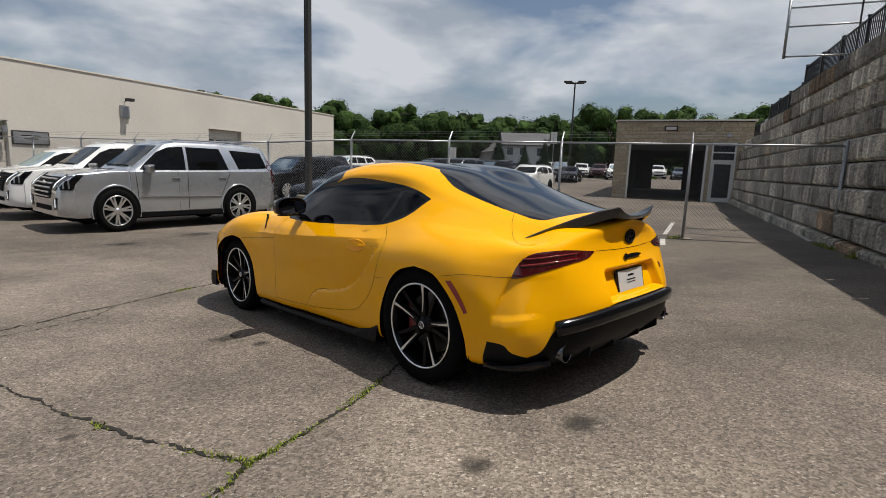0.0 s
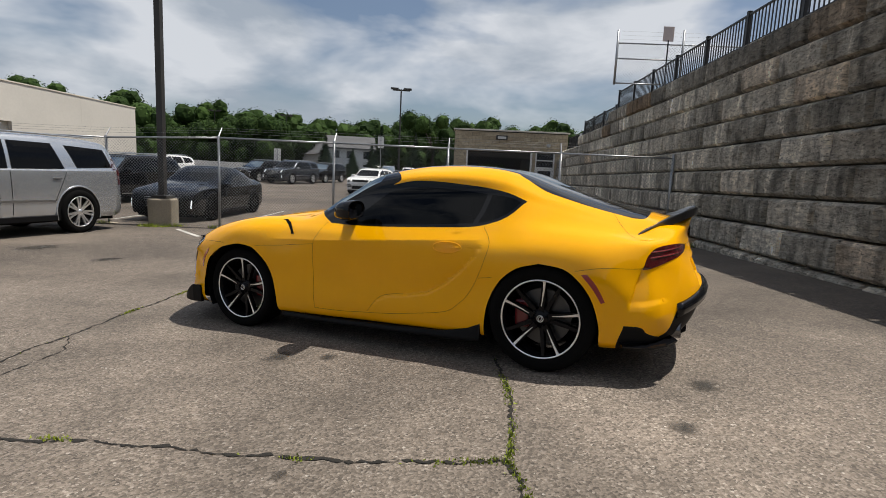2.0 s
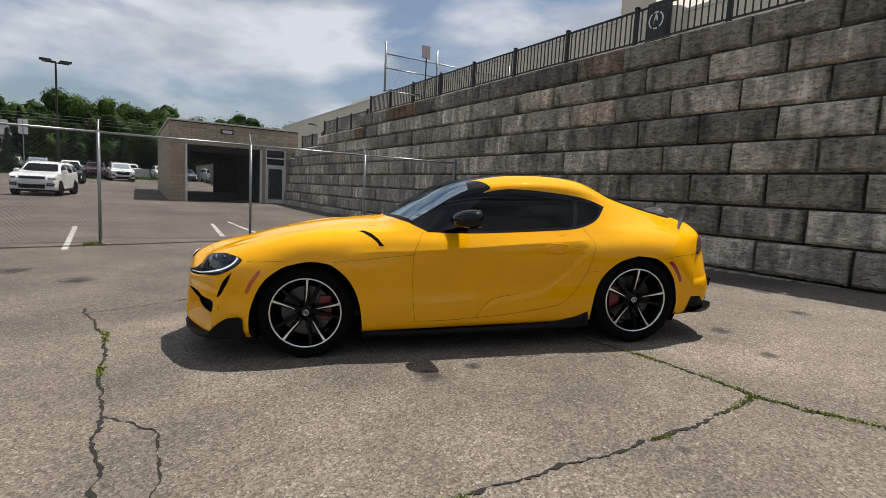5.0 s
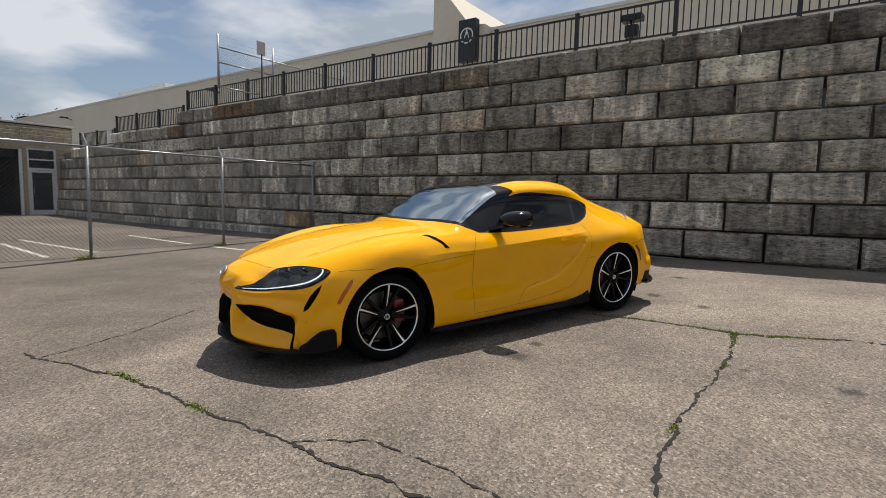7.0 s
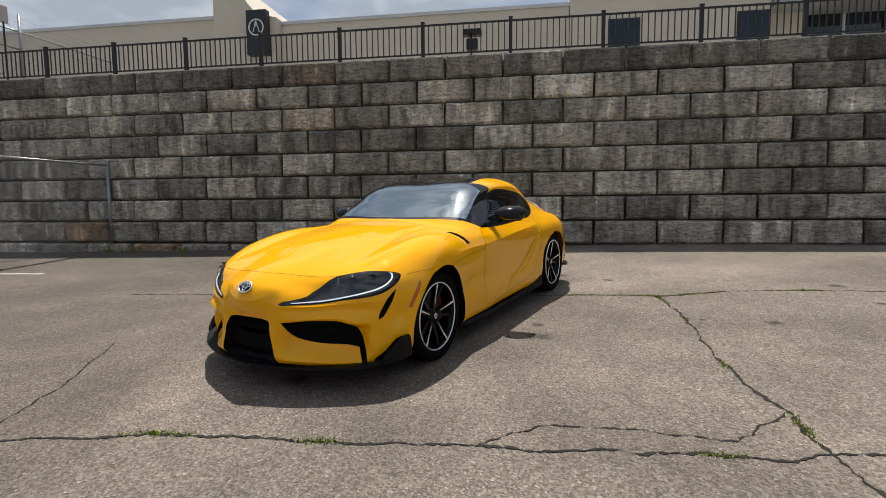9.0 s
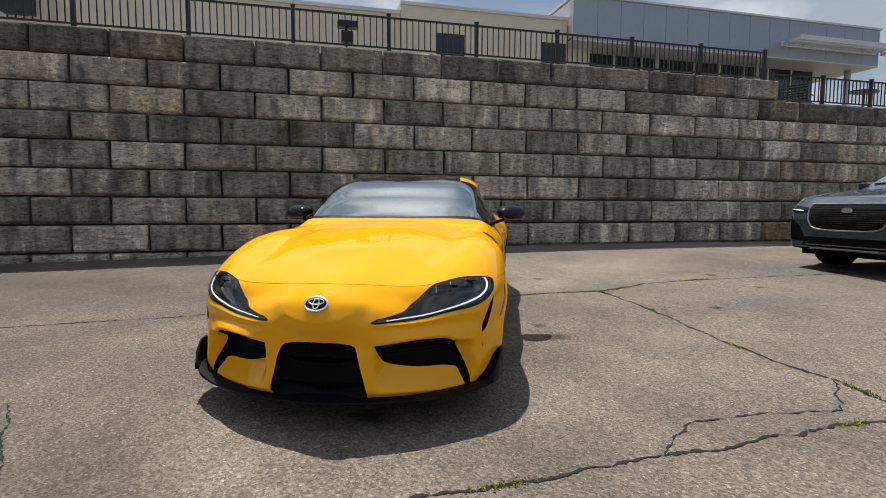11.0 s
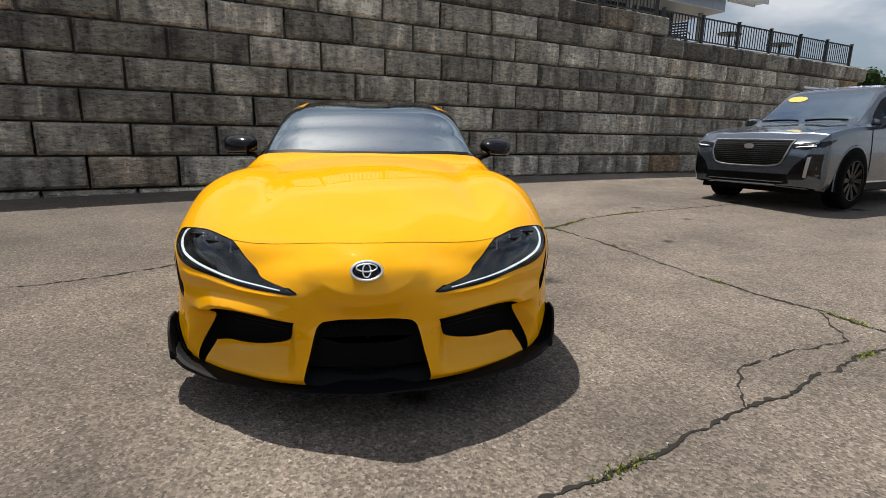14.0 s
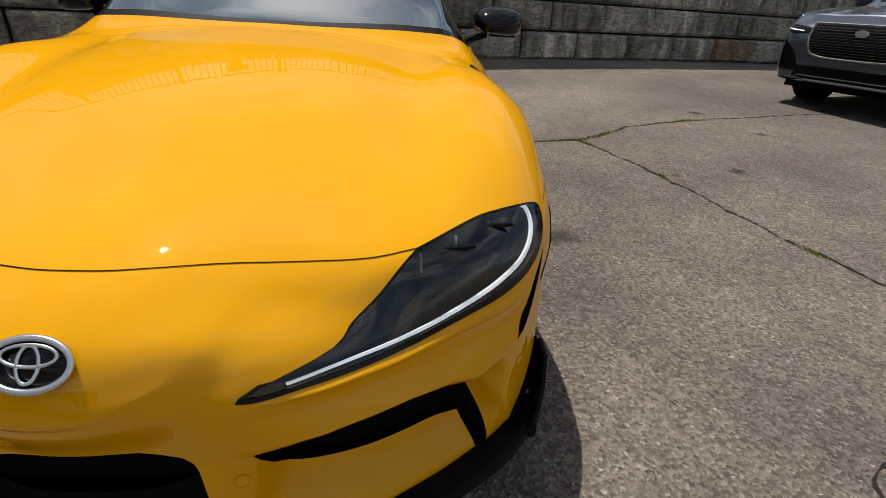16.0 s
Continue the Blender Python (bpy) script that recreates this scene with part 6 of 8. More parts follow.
M_SILVER = flake_paint("silver paint", (0.58, 0.605, 0.64), 0.8)
M_PEARL = flake_paint("white paint", (0.74, 0.74, 0.73), 0.0)
M_STEELBLUE = flake_paint("steel grey paint", (0.10, 0.122, 0.155), 0.75)
M_GRAPHITE = flake_paint("graphite paint", (0.007, 0.0075, 0.009), 0.0)
M_NAVY = flake_paint("dark blue-grey paint", (0.035, 0.042, 0.055), 0.4)
M_MAROON = flake_paint("maroon paint", (0.075, 0.018, 0.018), 0.2)
M_INK = flake_paint("black paint", (0.006, 0.006, 0.007), 0.0)
M_CHERRY = flake_paint("red paint", (0.30, 0.012, 0.015), 0.0)
M_SEA = flake_paint("dark teal paint", (0.03, 0.05, 0.06), 0.2)

BIG_SUV = dict(category="suv", tail=-2.62, nose=2.56, width=2.04, clear=0.30, belt=1.20, roof=0.78, wheel=0.425, strip_mat=M_STEEL, trim=M_STEEL, wheelbase=2.95, screen_x=1.0, twin=True, spokes=7,
    tops=[(-2.62, 0.95), (-2.55, 1.45), (-2.40, 1.72), (-2.1, 1.84), (-1.0, 1.88), (0.0, 1.87), (0.35, 1.80), (0.75, 1.52), (1.15, 1.25), (1.6, 1.21), (2.2, 1.14), (2.45, 1.05), (2.56, 0.80)],
    side_glass=[[(0.98, 1.22), (0.52, 1.60), (0.25, 1.71), (-0.10, 1.73), (-0.10, 1.23)], [(-0.17, 1.23), (-0.17, 1.73), (-1.02, 1.72), (-1.22, 1.25)], [(-1.50, 1.27), (-1.30, 1.70), (-2.20, 1.66), (-2.34, 1.30)]],
    door_lines=[(1.05, 1.18, 1.00, 0.42), (-0.13, 1.18, -0.13, 0.42), (-1.25, 1.2, -0.95, 0.62)], handles=[(0.15, 1.06), (-1.02, 1.07)], strips=[(-0.95, 0.98, 0.66, 0.020), (-1.2, 1.2, 0.36, 0.022)],
    mirror=(0.78, 1.26), lamp=[(0.62, 0.83), (0.64, 1.12), (0.84, 1.16), (0.93, 1.10), (0.90, 0.90), (0.80, 0.82)], lamp_bar=[(0.70, 0.88), (0.71, 1.08), (0.76, 1.10), (0.75, 0.88)],
    fog=[(0.70, 0.46), (0.70, 0.66), (0.90, 0.70), (0.88, 0.48)], fog_bar=[(0.80, 0.50), (0.81, 0.66), (0.86, 0.67), (0.85, 0.51)], fog_white=True,
    tail_lamp=[(0.86, 0.9), (0.86, 1.5), (0.95, 1.45), (0.97, 0.95)], rails=(-2.1, 0.1, 1.865), screen=[(-0.80, 1.28), (-0.66, 1.74), (0.66, 1.74), (0.80, 1.28)], back_glass=[(-0.7, 1.25), (-0.62, 1.66), (0.62, 1.66), (0.7, 1.25)],
    grille=[(-0.48, 0.66), (-0.58, 0.78), (-0.58, 1.07), (0.58, 1.07), (0.58, 0.78), (0.48, 0.66)], grille_bars=5, bar_size=0.020, bar_mat=None, badge=0.96, lower=[(-0.5, 0.44), (-0.5, 0.53), (0.5, 0.53), (0.5, 0.44)])
BIG_SUV["bar_mat"] = M_SILVER
BIG_SUV["lamp_side"] = [(2.06, 1.13), (2.30, 1.11), (2.50, 1.02), (2.50, 0.84), (2.30, 0.83), (2.24, 0.95)]
BIG_SUV["lamp_side_bars"] = [[(2.34, 0.86), (2.34, 1.06), (2.37, 1.055), (2.37, 0.86)], [(2.43, 0.86), (2.43, 1.03), (2.46, 1.02), (2.46, 0.86)]]
BIG_SUV["wipers"] = 1.31
MID_SUV = dict(category="suv", tail=-2.55, nose=2.40, width=1.96, clear=0.27, belt=1.10, roof=0.76, wheel=0.385, wheelbase=2.86, screen_x=0.9, twin=False, spokes=10,
    tops=[(-2.55, 0.9), (-2.48, 1.30), (-2.30, 1.60), (-1.9, 1.72), (-0.9, 1.77), (0.0, 1.74), (0.30, 1.66), (0.75, 1.36), (1.12, 1.16), (1.6, 1.10), (2.05, 1.03), (2.30, 0.94), (2.40, 0.72)],
    side_glass=[[(0.95, 1.13), (0.45, 1.50), (0.2, 1.60), (-0.15, 1.63), (-0.15, 1.13)], [(-0.22, 1.13), (-0.22, 1.63), (-1.05, 1.61), (-1.20, 1.15)], [(-1.35, 1.16), (-1.22, 1.60), (-2.0, 1.55), (-2.2, 1.24)]],
    door_lines=[(1.0, 1.08, 0.95, 0.40), (-0.18, 1.08, -0.18, 0.40)], handles=[(0.1, 0.98), (-1.02, 0.99)], strips=[(-1.2, 1.2, 0.34, 0.018)], mirror=(0.72, 1.17),
    lamp=[(0.62, 0.80), (0.63, 0.885), (0.80, 0.90), (0.97, 0.90), (0.95, 0.82), (0.80, 0.79)], lamp_bar=[(0.68, 0.82), (0.70, 0.835), (0.92, 0.85), (0.92, 0.835)],
    fog=[(0.60, 0.44), (0.74, 0.64), (0.94, 0.72), (0.94, 0.45)], fog_bar=[(0.84, 0.46), (0.85, 0.66), (0.885, 0.67), (0.875, 0.46)],
    tail_lamp=[(0.80, 0.85), (0.84, 1.3), (0.93, 1.25), (0.93, 0.9)], rails=(-1.9, -0.1, 1.77), screen=[(-0.78, 1.18), (-0.62, 1.62), (0.62, 1.62), (0.78, 1.18)], back_glass=[(-0.66, 1.15), (-0.56, 1.52), (0.56, 1.52), (0.66, 1.15)], clear_screen=True,
    grille=[(-0.46, 0.64), (-0.56, 0.80), (-0.62, 0.93), (0.62, 0.93), (0.56, 0.80), (0.46, 0.64), (0.0, 0.615)], grille_bars=9, bar_size=0.0045, bar_mat=M_PIPE, surround=True, badge=0.86, lower=[(-0.62, 0.31), (-0.66, 0.45), (0.66, 0.45), (0.62, 0.31)], bumper_trims=[(0.262, 0.282, 0.66)])
SEDAN = dict(tail=-2.40, nose=2.40, width=1.88, clear=0.20, belt=0.92, roof=0.72, wheel=0.345, wheelbase=2.9, screen_x=0.8, twin=False, spokes=7,
    tops=[(-2.40, 0.75), (-2.30, 1.02), (-1.75, 1.08), (-1.3, 1.26), (-0.7, 1.40), (-0.1, 1.43), (0.25, 1.36), (0.75, 1.13), (1.1, 0.99), (1.6, 0.94), (2.1, 0.86), (2.32, 0.76), (2.40, 0.58)],
    side_glass=[[(0.92, 0.94), (0.40, 1.22), (0.1, 1.33), (-0.25, 1.34), (-0.25, 0.95)], [(-0.32, 0.95), (-0.32, 1.34), (-0.85, 1.30), (-1.30, 1.10), (-1.10, 0.97)]],
    door_lines=[(1.0, 0.88, 0.95, 0.30), (-0.28, 0.9, -0.28, 0.30)], handles=[(0.0, 0.82), (-1.0, 0.84)], mirror=(0.66, 0.99),
    lamp=[(0.60, 0.60), (0.62, 0.72), (0.84, 0.76), (0.90, 0.70), (0.84, 0.60)], lamp_bar=[(0.80, 0.40), (0.81, 0.62), (0.835, 0.62), (0.825, 0.40)],
    tail_lamp=[(0.70, 0.72), (0.72, 0.95), (0.88, 0.9), (0.88, 0.75)], screen=[(-0.70, 1.02), (-0.56, 1.33), (0.56, 1.33), (0.70, 1.02)], back_glass=[(-0.6, 1.1), (-0.52, 1.3), (0.52, 1.3), (0.6, 1.1)],
    grille=[(-0.36, 0.40), (-0.50, 0.52), (-0.46, 0.70), (0.46, 0.70), (0.50, 0.52), (0.36, 0.40)], grille_bars=6, bar_size=0.006, lower=[(-0.7, 0.25), (-0.66, 0.36), (0.66, 0.36), (0.7, 0.25)])
SMALL_SUV = dict(MID_SUV, tail=-2.25, nose=2.15, width=1.86, wheelbase=2.7, wheel=0.36, rails=(-1.6, 0.0, 1.66), bumper_trims=[], twin=True, spokes=5, clear_screen=False,
    tops=[(-2.25, 0.9), (-2.18, 1.35), (-2.05, 1.55), (-1.7, 1.64), (-0.8, 1.67), (0.0, 1.65), (0.28, 1.57), (0.7, 1.30), (1.0, 1.14), (1.5, 1.09), (1.9, 1.02), (2.06, 0.93), (2.15, 0.70)],
    side_glass=[[(0.85, 1.12), (0.42, 1.42), (0.15, 1.52), (-0.15, 1.54), (-0.15, 1.12)], [(-0.22, 1.12), (-0.22, 1.54), (-1.0, 1.52), (-1.1, 1.14)], [(-1.2, 1.15), (-1.1, 1.51), (-1.7, 1.48), (-1.9, 1.2)]],
    screen=[(-0.74, 1.16), (-0.60, 1.53), (0.60, 1.53), (0.74, 1.16)], grille=[(-0.50, 0.80), (-0.52, 0.93), (0.52, 0.93), (0.50, 0.80)], grille_bars=1, bar_size=0.006, surround=False, badge=None,
    fog=[(0.55, 0.48), (0.58, 0.62), (0.86, 0.64), (0.86, 0.48)], fog_bar=[(0.62, 0.54), (0.63, 0.58), (0.8, 0.58), (0.8, 0.54)], lower=[(-0.5, 0.36), (-0.52, 0.56), (0.52, 0.56), (0.5, 0.36)])


def park(x, y, heading):
    """A pose on the ground; heading: degrees from the world's x axis. The vehicle tilts with the slope under it."""
    a = radians(heading)
    f, g = Vector((math.cos(a), math.sin(a))), 1.4
    zf, zb = level(x + g * f.x, y + g * f.y), level(x - g * f.x, y - g * f.y)
    return Matrix.Translation((x, y, (zf + zb) / 2)) @ Matrix.Rotation(a, 4, "Z") @ Matrix.Rotation(-math.atan2(zf - zb, 2 * g), 4, "Y")


ALONG = math.degrees(math.atan2(NX, -NY))  # heading along the wall
vehicle("large_suv", "silver full-size SUV with bright wheels and slatted grille", park(10.72, -1.30, 97) @ Matrix.Diagonal((0.97, 1.0, 1.10, 1)), BIG_SUV, M_SILVER)
vehicle("large_suv", "white full-size SUV parked beside the silver one", park(13.75, -0.8, 97) @ Matrix.Diagonal((0.97, 1.0, 1.06, 1)), dict(BIG_SUV, grille_bars=9, bar_size=0.008, bar_mat=M_SATIN), M_PEARL)
vehicle("large_suv", "white SUV at the far end of the parked row", park(17.0, -0.2, 99), dict(MID_SUV), M_PEARL)
CROSSOVER = dict(MID_SUV, wipers=1.21, grille_bars=13, bar_size=0.0035, badge=0.83, handles=[(0.1, 0.98), (-1.02, 0.99)],
    grille=[(-0.44, 0.585), (-0.55, 0.70), (-0.60, 0.915), (0.60, 0.915), (0.55, 0.70), (0.44, 0.585), (0.0, 0.565)],
    lamp=[(0.60, 0.815), (0.62, 0.868), (0.80, 0.885), (0.97, 0.90), (0.95, 0.835), (0.80, 0.80)], lamp_bar=[(0.66, 0.822), (0.68, 0.832), (0.92, 0.852), (0.92, 0.84)],
    lamp_side=[(1.94, 0.93), (2.30, 0.885), (2.36, 0.835), (2.20, 0.825)], lamp_side_bars=[],
    fog=[(0.58, 0.40), (0.70, 0.60), (0.86, 0.74), (0.95, 0.74), (0.95, 0.42)], fog_bar=[(0.83, 0.44), (0.85, 0.70), (0.885, 0.71), (0.865, 0.44)],
    lower=[(-0.66, 0.30), (-0.60, 0.47), (0.60, 0.47), (0.66, 0.30)], bumper_trims=[(0.285, 0.312, 0.70), (0.36, 0.372, 0.58)])
vehicle("crossover_suv", "steel-grey crossover SUV with black mesh grille and yellow windscreen sticker", park(site(-0.76, 8.55).x, site(-0.76, 8.55).y, ALONG + 180) @ Matrix.Diagonal((1.0, 0.96, 1.05, 1)), CROSSOVER, M_STEELBLUE, M_RIMBLACK)


def windscreen_sticker():
    """The yellow oval sticker inside the crossover's screen."""
    m = park(site(-0.76, 8.55).x, site(-0.76, 8.55).y, ALONG + 180)
    bm = disc_bm(0.15, 0.003, 28, 0.36)
    ob = part("windscreen_sticker", bm, material("yellow sticker", (0.75, 0.5, 0.02), 0.5), None, at=m @ Matrix.Translation((0.50, -0.42, 1.63)) @ Matrix.Rotation(radians(56), 4, "Y") @ Matrix.Rotation(math.pi / 2, 4, "Z"))
    tagged(ob, "yellow oval price sticker on the crossover's windscreen", "sticker")


windscreen_sticker()


def lot(name, label, n, s, turn, k, paint, rim=None):
    p = site(n, s)
    return vehicle(name, label, park(p.x, p.y, ALONG + turn), k, paint, rim, "cars in the fenced lot")


lot("saloon_car", "graphite saloon parked nose to the chain-link fence", 7.98, -11.38, 1, dict(SEDAN, wheel=0.36, tops=[(x, z * (1.07 if z > 0.9 else 1.03)) for x, z in SEDAN["tops"]]), M_GRAPHITE, M_RIMBLACK)
lot("parked_suv", "black SUV parked behind the chain-link fence", 12.9, -14.3, -6, MID_SUV, M_INK)
lot("saloon_car", "red saloon parked in the fenced lot", 18.8, -24.5, 0, SEDAN, M_CHERRY)
lot("parked_suv", "black SUV parked beyond the red saloon", 21.3, -27.5, 8, MID_SUV, M_INK)
lot("parked_suv", "white SUV parked beyond the graphite saloon", 23.3, -33.8, -14, MID_SUV, M_PEARL)
lot("parked_suv", "dark grey SUV in the fenced lot's middle row", 17.2, -37.5, -15, MID_SUV, M_GRAPHITE)
lot("parked_suv", "dark blue-grey SUV in the fenced lot's middle row", 14.4, -37.2, -15, BIG_SUV, M_NAVY)
lot("parked_suv", "black SUV beside the dark blue-grey one", 13.4, -43.0, -15, MID_SUV, M_INK)
lot("parked_suv", "white compact SUV facing the fence in mid-lot", 6.2, -28.9, -8, SMALL_SUV, M_PEARL, M_RIMBLACK)
FAR_ROW = [("saloon_car", "dark teal saloon in the far row", SEDAN, M_SEA, 17.6, -64), ("parked_suv", "white SUV in the far row", SMALL_SUV, M_PEARL, 13.2, -66), ("parked_suv", "silver SUV in the far row", MID_SUV, M_SILVER, 10.4, -61), ("saloon_car", "black saloon parked alone before the far row", SEDAN, M_INK, 6.6, -45.5),
           ("parked_suv", "white SUV in the far row", SMALL_SUV, M_PEARL, 7.7, -60), ("parked_suv", "dark red SUV in the far row", SMALL_SUV, M_MAROON, 5.6, -60), ("parked_suv", "white SUV in the far row", MID_SUV, M_PEARL, 3.4, -56.5), ("parked_suv", "white SUV in the far row", SMALL_SUV, M_PEARL, 2.6, -70),
           ("parked_suv", "white SUV in the far row", SMALL_SUV, M_PEARL, -0.6, -66), ("saloon_car", "grey saloon in the far row", SEDAN, M_STEELBLUE, -3.2, -66), ("parked_suv", "white SUV in the far row", SMALL_SUV, M_PEARL, -6.0, -66)]
for i, (kind, label, k, paint, n, sv) in enumerate(FAR_ROW):
    lot(kind, label, n, sv, 6 - 4 * (i % 2), k, paint)

# ---- site materials ----
M_MESH = worn("dull galvanised wire", (0.20, 0.205, 0.21), 0.6, 0.5, 0.2, 8.0, 0.0)
M_STUCCO = worn("off-white stucco", (0.62, 0.585, 0.525), 0.9, 0.0, 0.10, 1.2, 0.25)
M_RENDER = worn("pale beige render", (0.66, 0.60, 0.50), 0.9, 0.0, 0.10, 1.0, 0.2)
M_COPING = worn("pale metal coping", (0.62, 0.62, 0.61), 0.45, 0.3, 0.12, 3.0, 0.03)
M_CLAD = worn("blue-grey metal cladding", (0.32, 0.36, 0.42), 0.35, 0.5, 0.08, 1.0, 0.02)
M_SOFFIT = worn("pale soffit panel", (0.55, 0.55, 0.54), 0.6, 0.0, 0.1, 2.0, 0.02)
M_DOORPANEL = worn("cream garage door paint", (0.58, 0.54, 0.46), 0.55, 0.0, 0.12, 2.0, 0.03)
M_DARKPANE = material("dark window glass", (0.012, 0.016, 0.022), 0.04, 0.0, 0.5)
M_BLACKBOX = worn("black sign panel", (0.012, 0.013, 0.016), 0.35, 0.0, 0.1, 3.0, 0.0)
M_WHITE = worn("white paint on metal", (0.75, 0.75, 0.73), 0.4, 0.0, 0.08, 3.0, 0.02)
M_LINE = worn("worn white road paint", (0.62, 0.60, 0.55), 0.8, 0.0, 0.45, 9.0, 0.3)
M_DIRT = worn("dark earth in cracks", (0.022, 0.019, 0.015), 0.95, 0.0, 0.4, 20.0, 0.6)
M_LAMPGLASS = material("lamp glass", (0.5, 0.5, 0.48), 0.15, 0.0, 0.3)
# indoor gloom put into the base colour of surfaces deep inside buildings
M_GLOOM = worn("workshop lining in gloom tone", (0.045, 0.043, 0.040), 0.9, 0.0, 0.3, 1.0, 0.1)
M_SHINGLE = worn("grey roof shingle", (0.12, 0.12, 0.125), 0.9, 0.0, 0.25, 2.0, 0.3)
M_SIDING = worn("white house siding", (0.62, 0.63, 0.63), 0.7, 0.0, 0.1, 2.0, 0.1)
M_BARK = worn("bark", (0.085, 0.065, 0.048), 0.95, 0.0, 0.4, 6.0, 0.6)
M_SIGN = worn("faded pinkish-white sign", (0.55, 0.47, 0.46), 0.6, 0.0, 0.15, 5.0, 0.0)


def leaf_material(name, low, high):
    m = material(name, low, 0.8, Specular_IOR_Level=0.08)
    n, l, b = tree_of(m)
    r = ramp(n, [(0.0, low), (1.0, high)])
    l.new(n.new("ShaderNodeNewGeometry").outputs["Random Per Island"], r.inputs["Fac"])
    big = ramp(n, [(0.35, grey(0.62)), (0.65, grey(1.15))])
    l.new(noise_at(n, l, 0.35, 3.0), big.inputs["Fac"])
    l.new(mixed(n, l, "MULTIPLY", 1.0, r.outputs["Color"], big.outputs["Color"]), b.inputs["Base Color"])
    return m


M_LEAF = leaf_material("broad leaves", (0.014, 0.030, 0.009), (0.052, 0.092, 0.022))
M_NEEDLE = leaf_material("conifer needles", (0.016, 0.034, 0.018), (0.045, 0.075, 0.036))
M_GRASS = leaf_material("grass blades", (0.06, 0.12, 0.02), (0.16, 0.25, 0.05))
M_MOSS = leaf_material("bright weeds", (0.12, 0.16, 0.02), (0.34, 0.40, 0.06))


def masonry_material():
    """Tan split-face blocks laid in courses."""
    m = material("tan split-face masonry", (0.4, 0.33, 0.24), 0.9)
    n, l, b = tree_of(m)
    bricks = socket(n, "ShaderNodeTexBrick", Scale=1.0)
    bricks.inputs["Brick Width"].default_value, bricks.inputs["Row Height"].default_value = 0.40, 0.20
    bricks.inputs["Mortar Size"].default_value = 0.008
    bricks.inputs["Color1"].default_value, bricks.inputs["Color2"].default_value = (0.46, 0.385, 0.27, 1), (0.36, 0.295, 0.20, 1)
    bricks.inputs["Mortar"].default_value = (0.22, 0.18, 0.13, 1)
    mp = n.new("ShaderNodeMapping")
    mp.inputs["Rotation"].default_value = (math.pi / 2, 0, 0)
    l.new(n.new("ShaderNodeTexCoord").outputs["Object"], mp.inputs["Vector"])
    l.new(mp.outputs["Vector"], bricks.inputs["Vector"])
    g = ramp(n, [(0.3, grey(0.7)), (0.7, grey(1.1))])
    l.new(noise_at(n, l, 9.0, 7.0), g.inputs["Fac"])
    l.new(mixed(n, l, "MULTIPLY", 0.9, bricks.outputs["Color"], g.outputs["Color"]), b.inputs["Base Color"])
    bump(n, l, b, noise_at(n, l, 14.0, 7.0), 0.8, 0.03)
    return m


M_MASONRY = masonry_material()


def stain_material():
    """Old oil on asphalt, fading out towards an uneven edge."""
    m = material("old oil stain", (0.035, 0.031, 0.026), 0.7)
    n, l, b = tree_of(m)
    d = n.new("ShaderNodeVectorMath")
    d.operation = "LENGTH"
    l.new(n.new("ShaderNodeTexCoord").outputs["Object"], d.inputs[0])
    add = n.new("ShaderNodeMath")
    add.operation = "MULTIPLY_ADD"
    l.new(noise_at(n, l, 9.0, 5.0, 0.65), add.inputs[0])
    add.inputs[1].default_value = 1.5
    l.new(d.outputs["Value"], add.inputs[2])
    r = ramp(n, [(0.55, grey(0.72)), (1.0, grey(0.0))])
    scale = n.new("ShaderNodeMath")
    scale.operation = "MULTIPLY"
    scale.inputs[1].default_value = 0.62
    l.new(add.outputs[0], scale.inputs[0])
    l.new(scale.outputs[0], r.inputs["Fac"])
    l.new(r.outputs["Color"], b.inputs["Alpha"])
    return m


M_STAIN = stain_material()

# ---- terrace behind the wall ----
retaining_wall()


def terrace():
    for s0, s1, drop in ((-15.6, 9.7, 0), (-21.2, -15.6, 1), (-80.0, -21.2, 2), (9.7, 19.5, 1), (19.5, 80.0, 3)):
        ob = part("ground_terrace", box((-60, s0, 0.5), (-5.62, s1, 3.93 - drop * COURSE)), M_SOIL, at=SITE)
        tagged(ob, "raised paved terrace behind the retaining wall", "terrace", kind="structure")


terrace()


# ---- black railing on the wall ----
def railing(label, s0, s1, top, bays):
    """A run of railing: square posts, two rails, square balusters."""
    ob = thing("railing", label, "railing", SITE, "railings on the retaining wall")
    foot = top + 0.0
    n = -5.60
    step = (s1 - s0) / bays
    post, bar = None, None
    for i in range(bays + 1):
        s = s0 + i * step
        if post is None:
            bm = box((-0.035, -0.035, -0.25), (0.035, 0.035, 0.70), 0.004)
            add_box(bm, (-0.042, -0.042, 0.70), (0.042, 0.042, 0.72), 0.006)
            post = mesh_of(bm, "post", M_RAIL)
        p = new("post", post)
        p.parent = ob
        p.matrix_local = Matrix.Translation((n, s, foot))
        if i == bays:
            break
        part("top_rail", box((n - 0.02, s + 0.035, foot + 0.63), (n + 0.02, s + step - 0.035, foot + 0.665), 0.004), M_RAIL, ob)
        part("bottom_rail", box((n - 0.015, s + 0.035, foot + 0.06), (n + 0.015, s + step - 0.035, foot + 0.09)), M_RAIL, ob)
        if bar is None:
            bar = mesh_of(box((-0.0095, -0.0095, 0.085), (0.0095, 0.0095, 0.635)), "baluster", M_RAIL)
        k = round(step / 0.118)
        for j in range(1, k):
            b = new("baluster", bar)
            b.parent = ob
            b.matrix_local = Matrix.Translation((n, s + j * step / k, foot))
    return ob


CAP = WALL_FOOT + ROWS_UP * COURSE
railing("black steel railing with square balusters on the wall's top", -15.45, 9.6, CAP, 14)
railing("black steel railing one course lower on the stepped wall", -21.1, -15.75, CAP - COURSE, 3)
